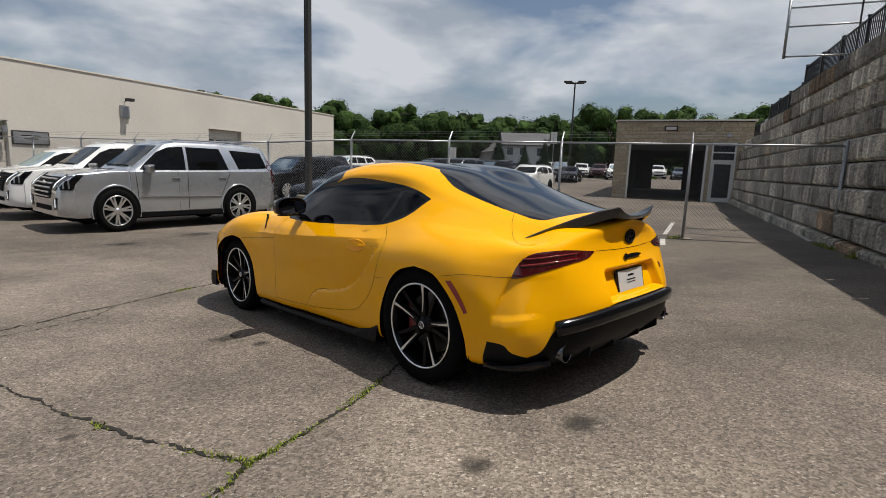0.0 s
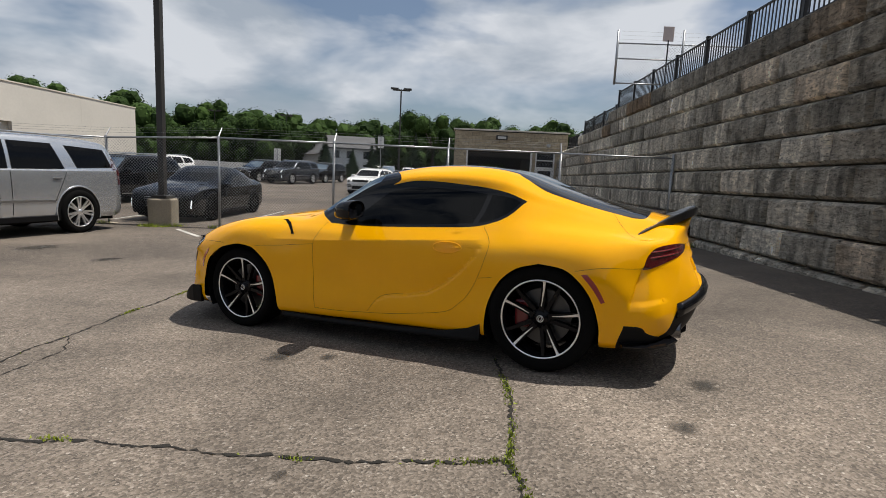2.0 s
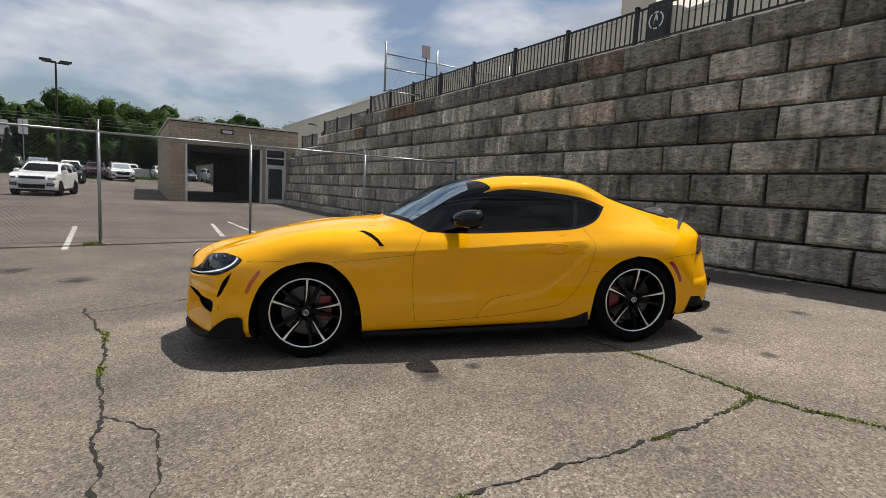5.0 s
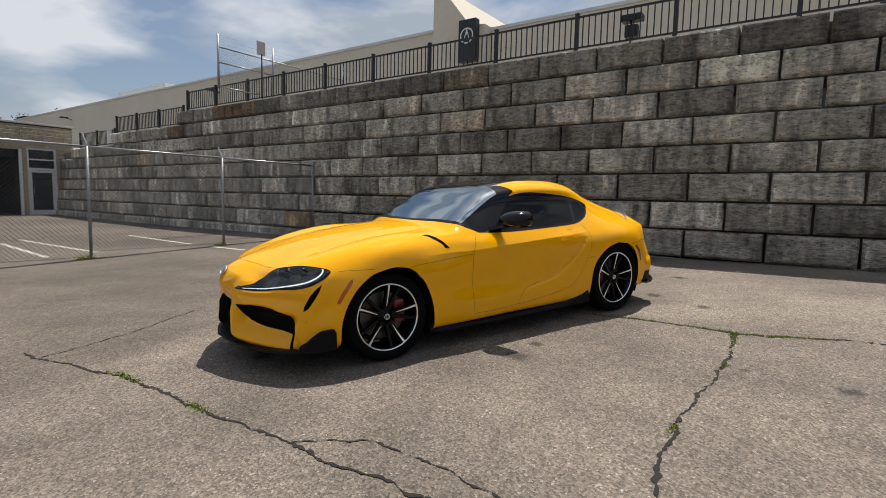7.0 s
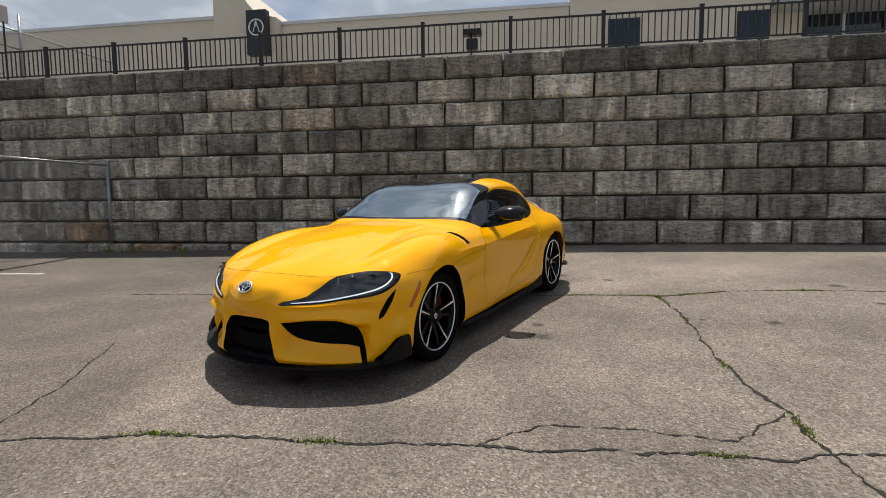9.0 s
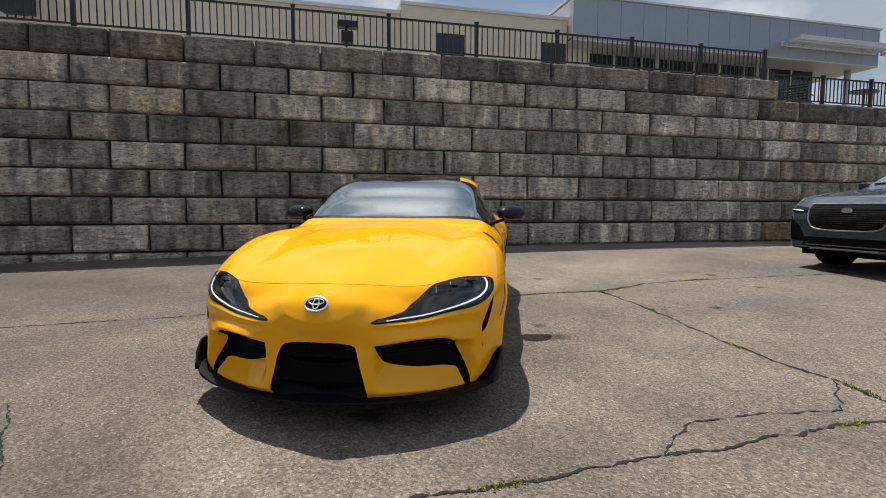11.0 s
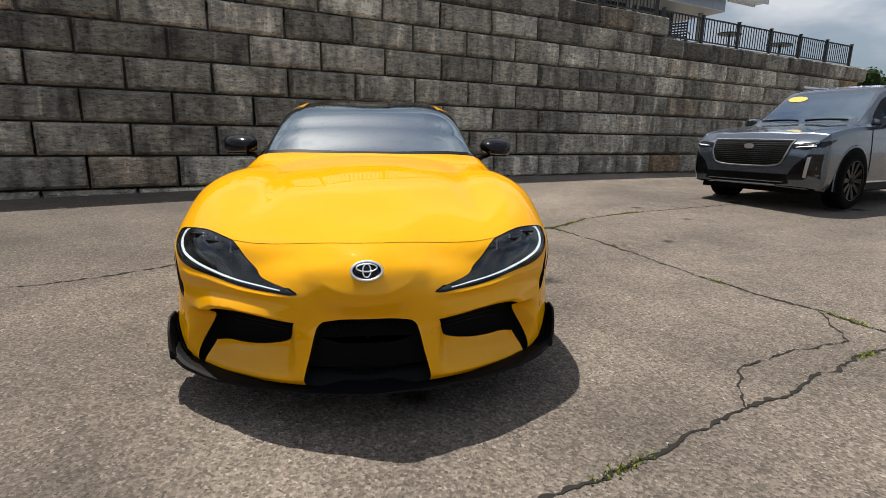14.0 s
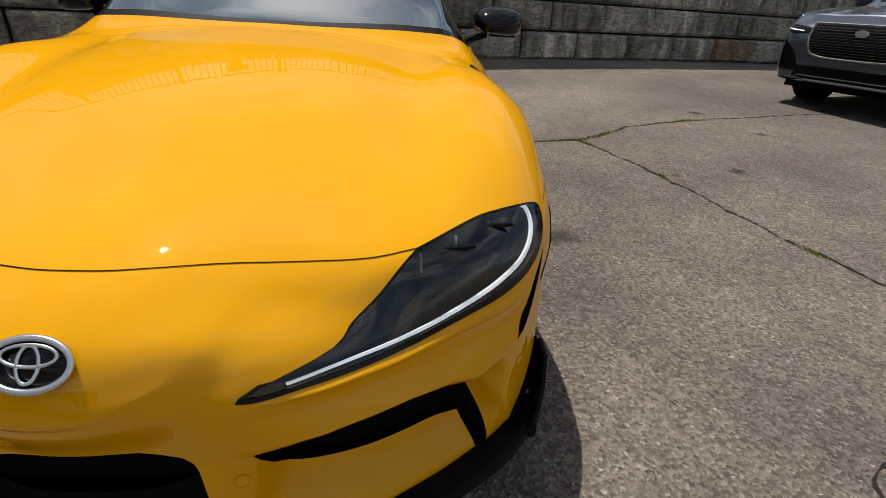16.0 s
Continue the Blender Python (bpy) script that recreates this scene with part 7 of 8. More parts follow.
railing("black steel railing two courses lower on the stepped wall", -24.9, -21.3, CAP - 2 * COURSE, 2)
railing("black steel railing along the lower stretch of wall", 9.85, 19.1, CAP - COURSE, 6)


# ---- chain-link ----
def wire_net(lo, hi, pitch, r):
    """Two families of slanting wires across a rectangle (across, up), as three-sided bars."""
    verts, faces = [], []
    w, h = hi[0] - lo[0], hi[1] - lo[1]
    count = int((w + h) / pitch) + 1
    for sign in (1, -1):
        for i in range(count):
            c = i * pitch
            a0, a1 = max(0.0, c - h), min(c, w)
            if a1 - a0 < 0.01:
                continue
            p, q = (a0, c - a0), (a1, c - a1)
            if sign < 0:
                p, q = (p[0], h - p[1]), (q[0], h - q[1])
            base = len(verts)
            for x, z in (p, q):
                for k in range(3):
                    a = k * 2 * math.pi / 3
                    o = r * math.cos(a) * 0.707
                    verts.append((lo[0] + x + o, sign * r * 0.8 + r * math.sin(a), lo[1] + z + sign * o))
            faces += [(base + k, base + (k + 1) % 3, base + 3 + (k + 1) % 3, base + 3 + k) for k in range(3)]
    return verts, faces


def net_part(parent, lo, hi, at, pitch=0.078, r=0.0026):
    me = bpy.data.meshes.new("wire_mesh")
    v, f = wire_net(lo, hi, pitch, r)
    me.from_pydata(v, [], f)
    me.materials.append(M_MESH)
    ob = new("wire_mesh", me)
    ob.matrix_world = at
    ob.parent = parent
    ob["label"] = "diamond chain-link wire"
    return ob


def barbed(parent, a, b):
    """A strand with a pair of barbs every hand's width."""
    a, b = Vector(a), Vector(b)
    bm = tube(a, b, 0.0022, 3)
    k = int((b - a).length / 0.16)
    for i in range(1, k):
        p = a.lerp(b, i / k)
        add_tube(bm, p + Vector((0, 0.012, 0.012)), p - Vector((0, 0.012, 0.012)), 0.0012, 3)
        add_tube(bm, p + Vector((0, 0.012, -0.012)), p - Vector((0, 0.012, -0.012)), 0.0012, 3)
    ob = part("barbed_wire", bm, M_MESH)
    ob.parent = parent
    return ob


FENCE = -8.2
FENCE_POSTS = [-5.08, -2.45, 0.25, 3.05, 5.95, 8.85, 11.75, 14.65, 17.5, 20.4, 23.3, 26.2, 29.1, 31.4]


def chain_link_fence():
    ob = thing("chain_link_fence", "galvanised chain-link fence with slanted barbed-wire arms", "fence", SITE)
    rng = random.Random(8)
    tops = []
    for n in FENCE_POSTS:
        g = level_site(n, FENCE)
        z = 1.96 + (g if n > 6 else 0) * 0.35
        end = n < -5
        bm = tube((n, FENCE, g - 0.1), (n, FENCE, z + (0.10 if end else 0.02)), 0.036 if end else 0.030, 12)
        post = part("post", bm, M_GALV, None, smooth=True)
        post.parent = ob
        cap = tube((n, FENCE, z + 0.0), (n, FENCE, z + 0.045), 0.037, 12, 0.030)
        if not end:
            add_tube(cap, (n, FENCE, z + 0.04), (n, FENCE - 0.17, z + 0.25), 0.016, 6, 0.012)
        c = part("barb_arm", cap, M_GALV, None, "pale cast post cap with slanted arm")
        c.parent = post
        pad = bmesh.ops
        bm = bmesh.new()
        pad.create_circle(bm, cap_ends=True, segments=11, radius=0.17, matrix=Matrix.Translation((n, FENCE, g + 0.006)))
        for v in bm.verts:
            v.co.x += rng.uniform(-0.05, 0.05)
            v.co.y += rng.uniform(-0.04, 0.04)
        ex = pad.extrude_face_region(bm, geom=bm.faces[:])
        pad.translate(bm, verts=[v for v in ex["geom"] if isinstance(v, bmesh.types.BMVert)], vec=(0, 0, 0.012))
        pad.recalc_face_normals(bm, faces=bm.faces)
        f = part("footing", bm, M_CONCRETE, None, "broken concrete footing")
        f.parent = post
        tops.append((n, z, g))
    for (n0, z0, g0), (n1, z1, g1) in zip(tops, tops[1:]):
        r = part("top_rail", tube((n0, FENCE, z0), (n1, FENCE, z1), 0.021, 10), M_GALV, None, smooth=True)
        r.parent = ob
        lo = max(g0, g1) + 0.02
        net_part(ob, (n0, lo), (n1, min(z0, z1)), Matrix.Translation((0, FENCE + 0.034, 0)))
        w = part("tension_wire", tube((n0, FENCE + 0.034, lo + 0.02), (n1, FENCE + 0.034, lo + 0.02), 0.003, 4), M_MESH)
        w.parent = ob
        for k in (0.35, 0.68, 0.98):
            barbed(ob, (n0, FENCE - 0.17 * k, z0 + 0.05 + 0.20 * k), (n1, FENCE - 0.17 * k, z1 + 0.05 + 0.20 * k))
    return ob


chain_link_fence()


def terrace_fence():
    """The end of a fence on the terrace that overhangs the wall's face."""
    ob = thing("chain_link_fence", "galvanised chain-link end panel overhanging the wall with barbed strands", "fence", SITE)
    s = -11.4
    for n, z0, z1 in ((-4.34, 4.20, 5.72), (-6.20, 3.93, 5.78), (-9.2, 3.93, 5.78)):
        part("post", tube((n, s, z0), (n, s, z1), 0.032, 10), M_GALV, None, smooth=True).parent = ob
    for z, far in ((5.36, -9.2), (4.93, -6.2), (4.24, -5.72)):
        part("rail", tube((-4.34, s, z), (far, s, z), 0.020, 10), M_GALV, None, smooth=True).parent = ob
    net_part(ob, (-5.75, 4.24), (-4.34, 5.36), Matrix.Translation((0, s + 0.03, 0)), 0.085)
    net_part(ob, (-9.2, 3.98), (-5.75, 5.36), Matrix.Translation((0, s + 0.03, 0)), 0.085)
    for z in (5.47, 5.58, 5.69):
        barbed(ob, (-4.34, s, z), (-9.2, s, z))
    post = thing("notice_sign", "small faded notice on a dark post behind the railing", "sign", SITE)
    bm = box((-5.90, s + 0.02, 5.44), (-5.60, s + 0.035, 5.85), 0.004)
    part("panel", bm, M_SIGN).parent = post
    part("post", tube((-5.75, s + 0.06, 3.93), (-5.75, s + 0.06, 5.46), 0.02, 8), M_RAIL).parent = post


terrace_fence()


def light_pole():
    ob = thing("light_pole", "square dark-bronze light pole on a round concrete plinth", "lamp post", Matrix.Translation((10.06, -4.96, 0)) @ Matrix.Rotation(radians(22), 4, "Z"))
    m = ob.matrix_world.copy()
    foot = tube((0, 0, -0.6), (0, 0, 0.35), 0.35, 40)
    add_tube(foot, (0, 0, 0.35), (0, 0, 0.385), 0.35, 40, 0.32)
    part("plinth", foot, M_CONCRETE, ob, "round tan concrete plinth")
    part("base_cover", box((-0.20, -0.20, 0.385), (0.20, 0.20, 0.46), 0.012), M_BRONZE, ob)
    part("shaft", box((-0.075, -0.075, 0.46), (0.075, 0.075, 8.6), 0.010), M_BRONZE, ob)
    for a in (0.25, 0.75, 1.25, 1.75):
        p = Matrix.Translation((0.15 * math.cos(a * math.pi), 0.15 * math.sin(a * math.pi), 0.46))
        part("bolt", tube((0, 0, 0), (0, 0, 0.03), 0.014, 6), M_GALV, ob, at=p)
    return ob


light_pole()


# ---- buildings ----
def wall_panel(parent, name, mat, lo, hi, label="", bevel=0.0):
    ob = part(name, box(lo, hi, bevel), mat, None, label)
    ob.parent = parent
    return ob


def garage_block():
    """A tan masonry garage at the end of the fenced yard, open right through."""
    ob = thing("garage_building", "tan block garage with an open bay and a glazed door", "building", SITE)
    f, k, g, h = -26.3, -26.6, -0.35, 4.05
    for n0, n1, z0, z1 in ((0.08, 0.82, g, h), (-3.75, 0.08, 2.95, h), (-3.95, -3.72, g, 2.95), (-5.08, -3.95, 3.05, h), (-5.75, -5.08, g, h), (-3.95, -3.72, 2.95, h)):
        wall_panel(ob, "wall", M_MASONRY, (n0, k, z0), (n1, f, z1))
    wall_panel(ob, "side_wall", M_MASONRY, (0.52, -40.0, g), (0.82, k, h))
    wall_panel(ob, "side_wall", M_MASONRY, (-5.75, -40.0, g), (-5.45, k, h))
    # the bay's inner faces, roof and shutter carry its shade as a dark colour
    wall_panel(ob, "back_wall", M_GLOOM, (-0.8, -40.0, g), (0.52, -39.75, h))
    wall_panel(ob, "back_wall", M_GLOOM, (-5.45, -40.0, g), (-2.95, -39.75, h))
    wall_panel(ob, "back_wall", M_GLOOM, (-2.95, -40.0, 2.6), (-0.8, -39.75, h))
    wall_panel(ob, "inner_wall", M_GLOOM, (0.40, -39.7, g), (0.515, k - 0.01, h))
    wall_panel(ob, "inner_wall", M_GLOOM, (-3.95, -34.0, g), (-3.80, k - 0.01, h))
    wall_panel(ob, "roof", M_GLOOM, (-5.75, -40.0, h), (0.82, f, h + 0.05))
    wall_panel(ob, "coping", M_STUCCO, (-5.85, -26.72, h + 0.05), (0.90, f + 0.07, h + 0.13), "pale coping along the roof", 0.01)
    wall_panel(ob, "coping", M_STUCCO, (0.60, -40.0, h + 0.05), (0.90, -26.72, h + 0.13))
    frame = wall_panel(ob, "door_frame", M_WHITE, (0.0, f - 0.1, g), (0.09, f + 0.02, 2.95), "white steel jamb")
    wall_panel(ob, "door_frame", M_WHITE, (-3.76, f - 0.1, g), (-3.66, f + 0.02, 2.95), "white steel jamb")
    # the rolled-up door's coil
    coil = part("roller_door", tube((-3.66, k - 0.35, 2.85), (0.0, k - 0.35, 2.85), 0.24, 16), M_GLOOM, None, "rolled-up shutter darkened like the bay")
    coil.parent = ob
    door = thing("glass_door", "white-framed glass door with a transom in the garage front", "door", SITE)
    bm = bmesh.new()
    for lo, hi in (((-5.08, -3.95), (-5.00, 3.05)), ((-4.03, -3.95), (-3.95, 3.05)), ((-5.0, 0), (-4.03, 0))):
        pass
    for n0, n1, z0, z1 in ((-5.08, -5.00, g, 3.05), (-4.03, -3.95, g, 3.05), (-5.0, -4.03, 2.97, 3.05), (-5.0, -4.03, 2.05, 2.15), (-5.0, -4.03, 2.50, 2.56)):
        add_box(bm, (n0, f - 0.12, z0), (n1, f - 0.04, z1), 0.004)
    part("frame", bm, M_WHITE).parent = door
    bm = bmesh.new()
    for n0, n1, z0, z1 in ((-4.99, -4.90, 0.0, 2.04), (-4.13, -4.04, 0.0, 2.04), (-4.90, -4.13, 1.94, 2.04), (-4.90, -4.13, 0.0, 0.22)):
        add_box(bm, (n0, f - 0.11, z0), (n1, f - 0.06, z1), 0.004)
    leaf = part("door_leaf", bm, M_WHITE)
    leaf.parent = door
    for z0, z1 in ((0.22, 1.94), (2.15, 2.50), (2.56, 2.97)):
        wall_panel(door, "pane", M_DARKPANE, (-4.99 if z0 > 2 else -4.90, f - 0.09, z0), (-4.04 if z0 > 2 else -4.13, f - 0.084, z1))
    hnd = part("handle", tube((-4.17, f - 0.03, 0.95), (-4.17, f - 0.03, 1.25), 0.012, 8), M_GALV)
    hnd.parent = leaf
    lamp = thing("wall_lamp", "bronze box wall lamp over the garage bay", "lamp", SITE)
    bm = box((-2.25, f, 3.62), (-1.6, f + 0.16, 3.86), 0.02)
    part("housing", bm, M_BRONZE).parent = lamp
    part("lens", box((-2.17, f + 0.16, 3.65), (-1.68, f + 0.172, 3.80), 0.004), M_LAMPGLASS).parent = lamp
    eye = thing("security_lamp", "small grey security lamp above the glass door", "lamp", SITE)
    part("housing", box((-4.75, f, 3.30), (-4.55, f + 0.12, 3.48), 0.02), M_GALV).parent = eye
    return frame


garage_block()


def garage_door(parent, s0, s1, z0, z1, n, rows=4, panes=True):
    """A sectional door, each section a panel with recessed fields."""
    ob = thing("garage_door", "cream sectional garage door set back in the wall", "garage door", SITE)
    h = (z1 - z0) / rows
    for r in range(rows):
        a, b = z0 + r * h + 0.006, z0 + (r + 1) * h - 0.006
        sec = wall_panel(ob, "section", M_DOORPANEL, (n, s0, a), (n + 0.05, s1, b), bevel=0.006)
        k = max(2, round((s1 - s0) / 0.8))
        w = (s1 - s0) / k
        for i in range(k):
            glazed = panes and r == rows - 2
            p = wall_panel(ob, "pane" if glazed else "field", M_DARKPANE if glazed else M_DOORPANEL, (n - 0.008, s0 + i * w + 0.09, a + 0.09), (n - 0.001, s0 + (i + 1) * w - 0.09, b - 0.09))
            p.parent = sec
    return ob


def warehouse():
    """The long off-white building beyond the parked row."""
    ob = thing("warehouse", "long off-white stucco building with flat parapet and garage doors", "building", SITE)
    f, top, g = 31.5, 6.30, -0.6
    doors = [(-12.95, -9.6, 3.03), (-29.95, -26.55, 3.66)]
    edges = [14.0, -9.6, -12.95, -26.55, -29.95, -43.1]
    for s1, s0 in zip(edges[0::2], edges[1::2]):
        wall_panel(ob, "wall", M_STUCCO, (f, s0, g), (f + 0.35, s1, top))
    for s0, s1, z in doors:
        wall_panel(ob, "wall", M_STUCCO, (f, s0, z), (f + 0.35, s1, top))
        garage_door(ob, s0 + 0.02, s1 - 0.02, 0.2, z - 0.02, f + 0.30, 5)
        wall_panel(ob, "lintel", M_STUCCO, (f - 0.02, s0 - 0.05, z), (f - 0.002, s1 + 0.05, z + 0.10))
    wall_panel(ob, "side_wall", M_STUCCO, (f + 0.35, -43.1, g), (f + 26, -42.75, top))
    wall_panel(ob, "side_wall", M_STUCCO, (f + 0.35, 13.65, g), (f + 26, 14.0, top))
    wall_panel(ob, "roof", M_SHINGLE, (f + 0.35, -42.75, top - 0.5), (f + 26, 13.65, top - 0.4))
    wall_panel(ob, "coping", M_RENDER, (f - 0.05, -43.15, top), (f + 0.40, 14.05, top + 0.09), bevel=0.01)
    for i, s in enumerate((-5.5, -19.6, -36.4)):
        wall_panel(ob, "movement_joint", M_STUCCO, (f - 0.004, s - 0.012, 0.1), (f - 0.0005, s + 0.012, top - 0.05))
    lamp = thing("wall_lamp", "bronze floodlight on the off-white wall above a grey box", "lamp", SITE)
    part("bracket", tube((f, -19.75, 4.82), (f - 0.45, -19.75, 4.98), 0.03, 8), M_BRONZE).parent = lamp
    part("head", box((f - 0.80, -19.95, 4.86), (f - 0.35, -19.55, 5.05), 0.03), M_BRONZE).parent = lamp
    unit = thing("junction_box", "grey electrical box on the off-white wall", "electrical box", SITE)
    wall_panel(unit, "case", M_GALV, (f - 0.14, -20.0, 3.80), (f, -19.4, 4.60), bevel=0.012)
    wall_panel(unit, "cover", M_GALV, (f - 0.155, -19.95, 3.86), (f - 0.142, -19.45, 4.54), bevel=0.004)
    board = thing("wall_sign", "grey framed notice board between the garage doors", "sign", SITE)
    wall_panel(board, "frame", M_BRONZE, (f - 0.06, -15.0, 1.75), (f - 0.004, -13.1, 2.52), bevel=0.008)
    wall_panel(board, "panel", M_GALV, (f - 0.07, -14.93, 1.82), (f - 0.062, -13.17, 2.45))
    for z, w in ((2.22, 1.0), (2.05, 0.7)):
        wall_panel(board, "lettering_bar", M_BRONZE, (f - 0.076, -14.05 - w / 2, z), (f - 0.0715, -14.05 + w / 2, z + 0.07))
    meter = thing("wall_meter", "grey meter beside the garage door", "meter", SITE)
    part("meter_body", tube((f - 0.15, -12.75, 2.35), (f - 0.15, -12.75, 2.75), 0.13, 14), M_GALV).parent = meter
    vent = thing("roof_vent", "dark round vent on the warehouse roof", "vent", SITE)
    part("pipe", tube((f + 1.5, -27.3, top - 0.4), (f + 1.5, -27.3, top + 0.30), 0.24, 16), M_BRONZE).parent = vent
    part("cap", tube((f + 1.5, -27.3, top + 0.28), (f + 1.5, -27.3, top + 0.42), 0.34, 16, 0.28), M_BRONZE).parent = vent
    return ob


warehouse()


def gooseneck(n, s, z):
    lamp = thing("wall_lamp", "dark arm lamp on the beige parapet wall", "lamp", SITE, "arm lamps on the beige wall")
    part("arm", tube((n, s, z), (n + 0.55, s, z + 0.12), 0.035, 8), M_RAIL).parent = lamp
    part("head", box((n + 0.35, s - 0.28, z + 0.06), (n + 0.95, s + 0.28, z + 0.17), 0.03), M_RAIL).parent = lamp


def showroom():
    """The building on the terrace: beige walls, a raised corner with a sign, and a metal-clad hall with a canopy."""
    ob = thing("showroom_building", "beige rendered building with a blue-grey metal-clad hall", "building", SITE)
    f = -16.0
    z0 = 2.6
    def runs(s0, s1, top, deep=-34.0, front=f, name="wall"):
        wall_panel(ob, name, M_RENDER, (deep, s0, z0), (front, s1, top - 0.14))
        wall_panel(ob, "coping", M_COPING, (deep - 0.03, s0 - 0.02, top - 0.14), (front + 0.06, s1 + 0.02, top), bevel=0.01)
    runs(-72.0, -12.05, 9.15)
    runs(-9.25, 2.6, 8.72)
    runs(2.62, 9.75, 9.05, front=f + 0.12)
    # raised corner with a slanting top
    bm = bmesh.new()
    prof = [(-12.05, z0), (-9.25, z0), (-9.25, 8.75), (-10.1, 8.92), (-11.75, 10.9), (-12.05, 11.0)]
    a = [bm.verts.new((f + 0.5, s, z)) for s, z in prof]
    b = [bm.verts.new((f - 9.0, s, z)) for s, z in prof]
    bm.faces.new(a)
    bm.faces.new(b[::-1])
    for i in range(len(prof)):
        j = (i + 1) % len(prof)
        bm.faces.new((a[i], b[i], b[j], a[j]))
    bmesh.ops.recalc_face_normals(bm, faces=bm.faces)
    part("corner_tower", bm, M_RENDER, None, "tall beige corner with slanting top").parent = ob
    roofunit = thing("rooftop_unit", "white box on the far end of the showroom roof", "roof unit", SITE)
    wall_panel(roofunit, "housing", M_WHITE, (-24, -53, 9.0), (-19, -44, 10.75), bevel=0.03)
    sign = thing("sign_box", "black box sign with a white ring emblem", "sign", SITE)
    wall_panel(sign, "case", M_BLACKBOX, (f + 0.52, -10.40, 7.2), (f + 0.85, -9.52, 8.98), bevel=0.02)
    ring = bmesh.new()
    torus_arc(ring, 0.31, 0.030, 0.0, 2 * math.pi, Matrix.Translation((f + 0.86, -9.96, 8.28)) @ Matrix.Rotation(math.pi / 2, 4, "Y"))
    r = part("ring", ring, M_WHITE)
    r.parent = sign
    for j, (ds, dz) in enumerate(((-0.14, -0.2), (0.14, -0.2), (0.0, 0.02))):
        t = part("emblem_bar", tube((f + 0.86, -9.96 + ds, 8.28 + dz), (f + 0.86, -9.96, 8.28 + 0.27), 0.02, 6), M_WHITE)
        t.parent = sign
    for s0, s1, z1, zt in ((4.04, 5.2, 6.1, 7.95), (8.6, 9.7, 6.1, 7.95)):
        w = thing("window", "dark blue-grey window in the beige wall", "window", SITE)
        wall_panel(w, "frame", M_BRONZE, (f + 0.10, s0, z1), (f + 0.17, s1, zt), bevel=0.004)
        m = (s0 + s1) / 2
        wall_panel(w, "pane", M_DARKPANE, (f + 0.172, s0 + 0.06, z1 + 0.06), (f + 0.18, m - 0.03, zt - 0.06))
        wall_panel(w, "pane", M_DARKPANE, (f + 0.172, m + 0.03, z1 + 0.06), (f + 0.18, s1 - 0.06, zt - 0.06))
    # metal-clad hall
    hall = thing("clad_hall", "hall clad in blue-grey metal panels over a glazed base", "building", SITE)
    wall_panel(hall, "core", M_SOFFIT, (-30, 9.8, 8.15), (f + 0.55, 26.45, 9.70))
    k = 15
    w = (26.45 - 9.8) / k
    panel = mesh_of(box((0, 0.006, 8.05), (0.05, w - 0.006, 9.78), 0.006), "panel", M_CLAD)
    for i in range(k):
        p = new("panel", panel)
        p.parent = hall
        p.matrix_local = Matrix.Translation((f + 0.55, 9.8 + i * w, 0))
    side = mesh_of(box((-1.2, -0.05, 8.05), (0, 0, 9.78), 0.006), "panel", M_CLAD)
    for i in range(10):
        p = new("panel", side)
        p.parent = hall
        p.matrix_local = Matrix.Translation((f + 0.55 - 1.21 * i, 26.50, 0))
    wall_panel(hall, "coping", M_COPING, (-30, 9.75, 9.78), (f + 0.66, 26.56, 9.87), bevel=0.01)
    wall_panel(hall, "soffit", M_SOFFIT, (-30, 9.8, 8.0), (f + 0.60, 26.45, 8.05))
    wall_panel(hall, "base_wall", M_RENDER, (-30, 9.77, z0), (f - 0.5, 11.2, 8.0))
    wall_panel(hall, "base_wall", M_SOFFIT, (-30, 11.2, z0), (f - 0.9, 24.2, 4.2))
    wall_panel(hall, "back_wall", M_GLOOM, (-30, 11.2, z0), (-29, 24.2, 8.0))
    for i in range(9):
        s = 11.2 + i * 13.0 / 9
        wall_panel(hall, "mullion", M_COPING, (f - 1.0, s, 4.2), (f - 0.88, s + 0.09, 8.0))
        wall_panel(hall, "pane", M_DARKPANE, (f - 0.95, s + 0.09, 4.2), (f - 0.93, s + 13.0 / 9, 8.0))
    # louvred canopies
    for s0, s1, z, out in ((20.4, 26.2, 8.65, 1.0), (26.55, 29.0, 8.65, 0.75)):
        c = thing("canopy", "silver louvred canopy on the clad hall", "canopy", SITE)
        for n in (f + 0.6, f + 0.6 + out):
            wall_panel(c, "beam", M_COPING, (n, s0, z - 0.10), (n + 0.08, s1, z + 0.12), bevel=0.006)
        j = 0
        s = s0 + 0.1
        slat = mesh_of(box((f + 0.68, 0, z - 0.03), (f + 0.6 + out, 0.05, z + 0.07)), "slat", M_COPING)
        while s < s1 - 0.05:
            p = new("slat", slat)
            p.parent = c
            p.matrix_local = Matrix.Translation((0, s, 0))
            s += 0.28
    for i in range(3):
        p = thing("roof_column", "pale round column under the clad hall", "column", SITE, "columns under the hall")
        part("shaft", tube((f - 0.3, 14.5 + 5.6 * i, 2.9), (f - 0.3, 14.5 + 5.6 * i, 8.0), 0.14, 16), M_SOFFIT, None, smooth=True).parent = p
    for s in (-56.0, -30.5):
        gooseneck(f, s, 8.0)
    light = thing("floodlight", "small black floodlight fixed behind the railing", "lamp", SITE)
    part("stem", tube((-5.75, -0.15, 3.9), (-5.75, -0.15, 4.55), 0.02, 8), M_RAIL).parent = light
    part("head", box((-5.86, -0.32, 4.48), (-5.64, 0.06, 4.60), 0.02), M_RAIL).parent = light
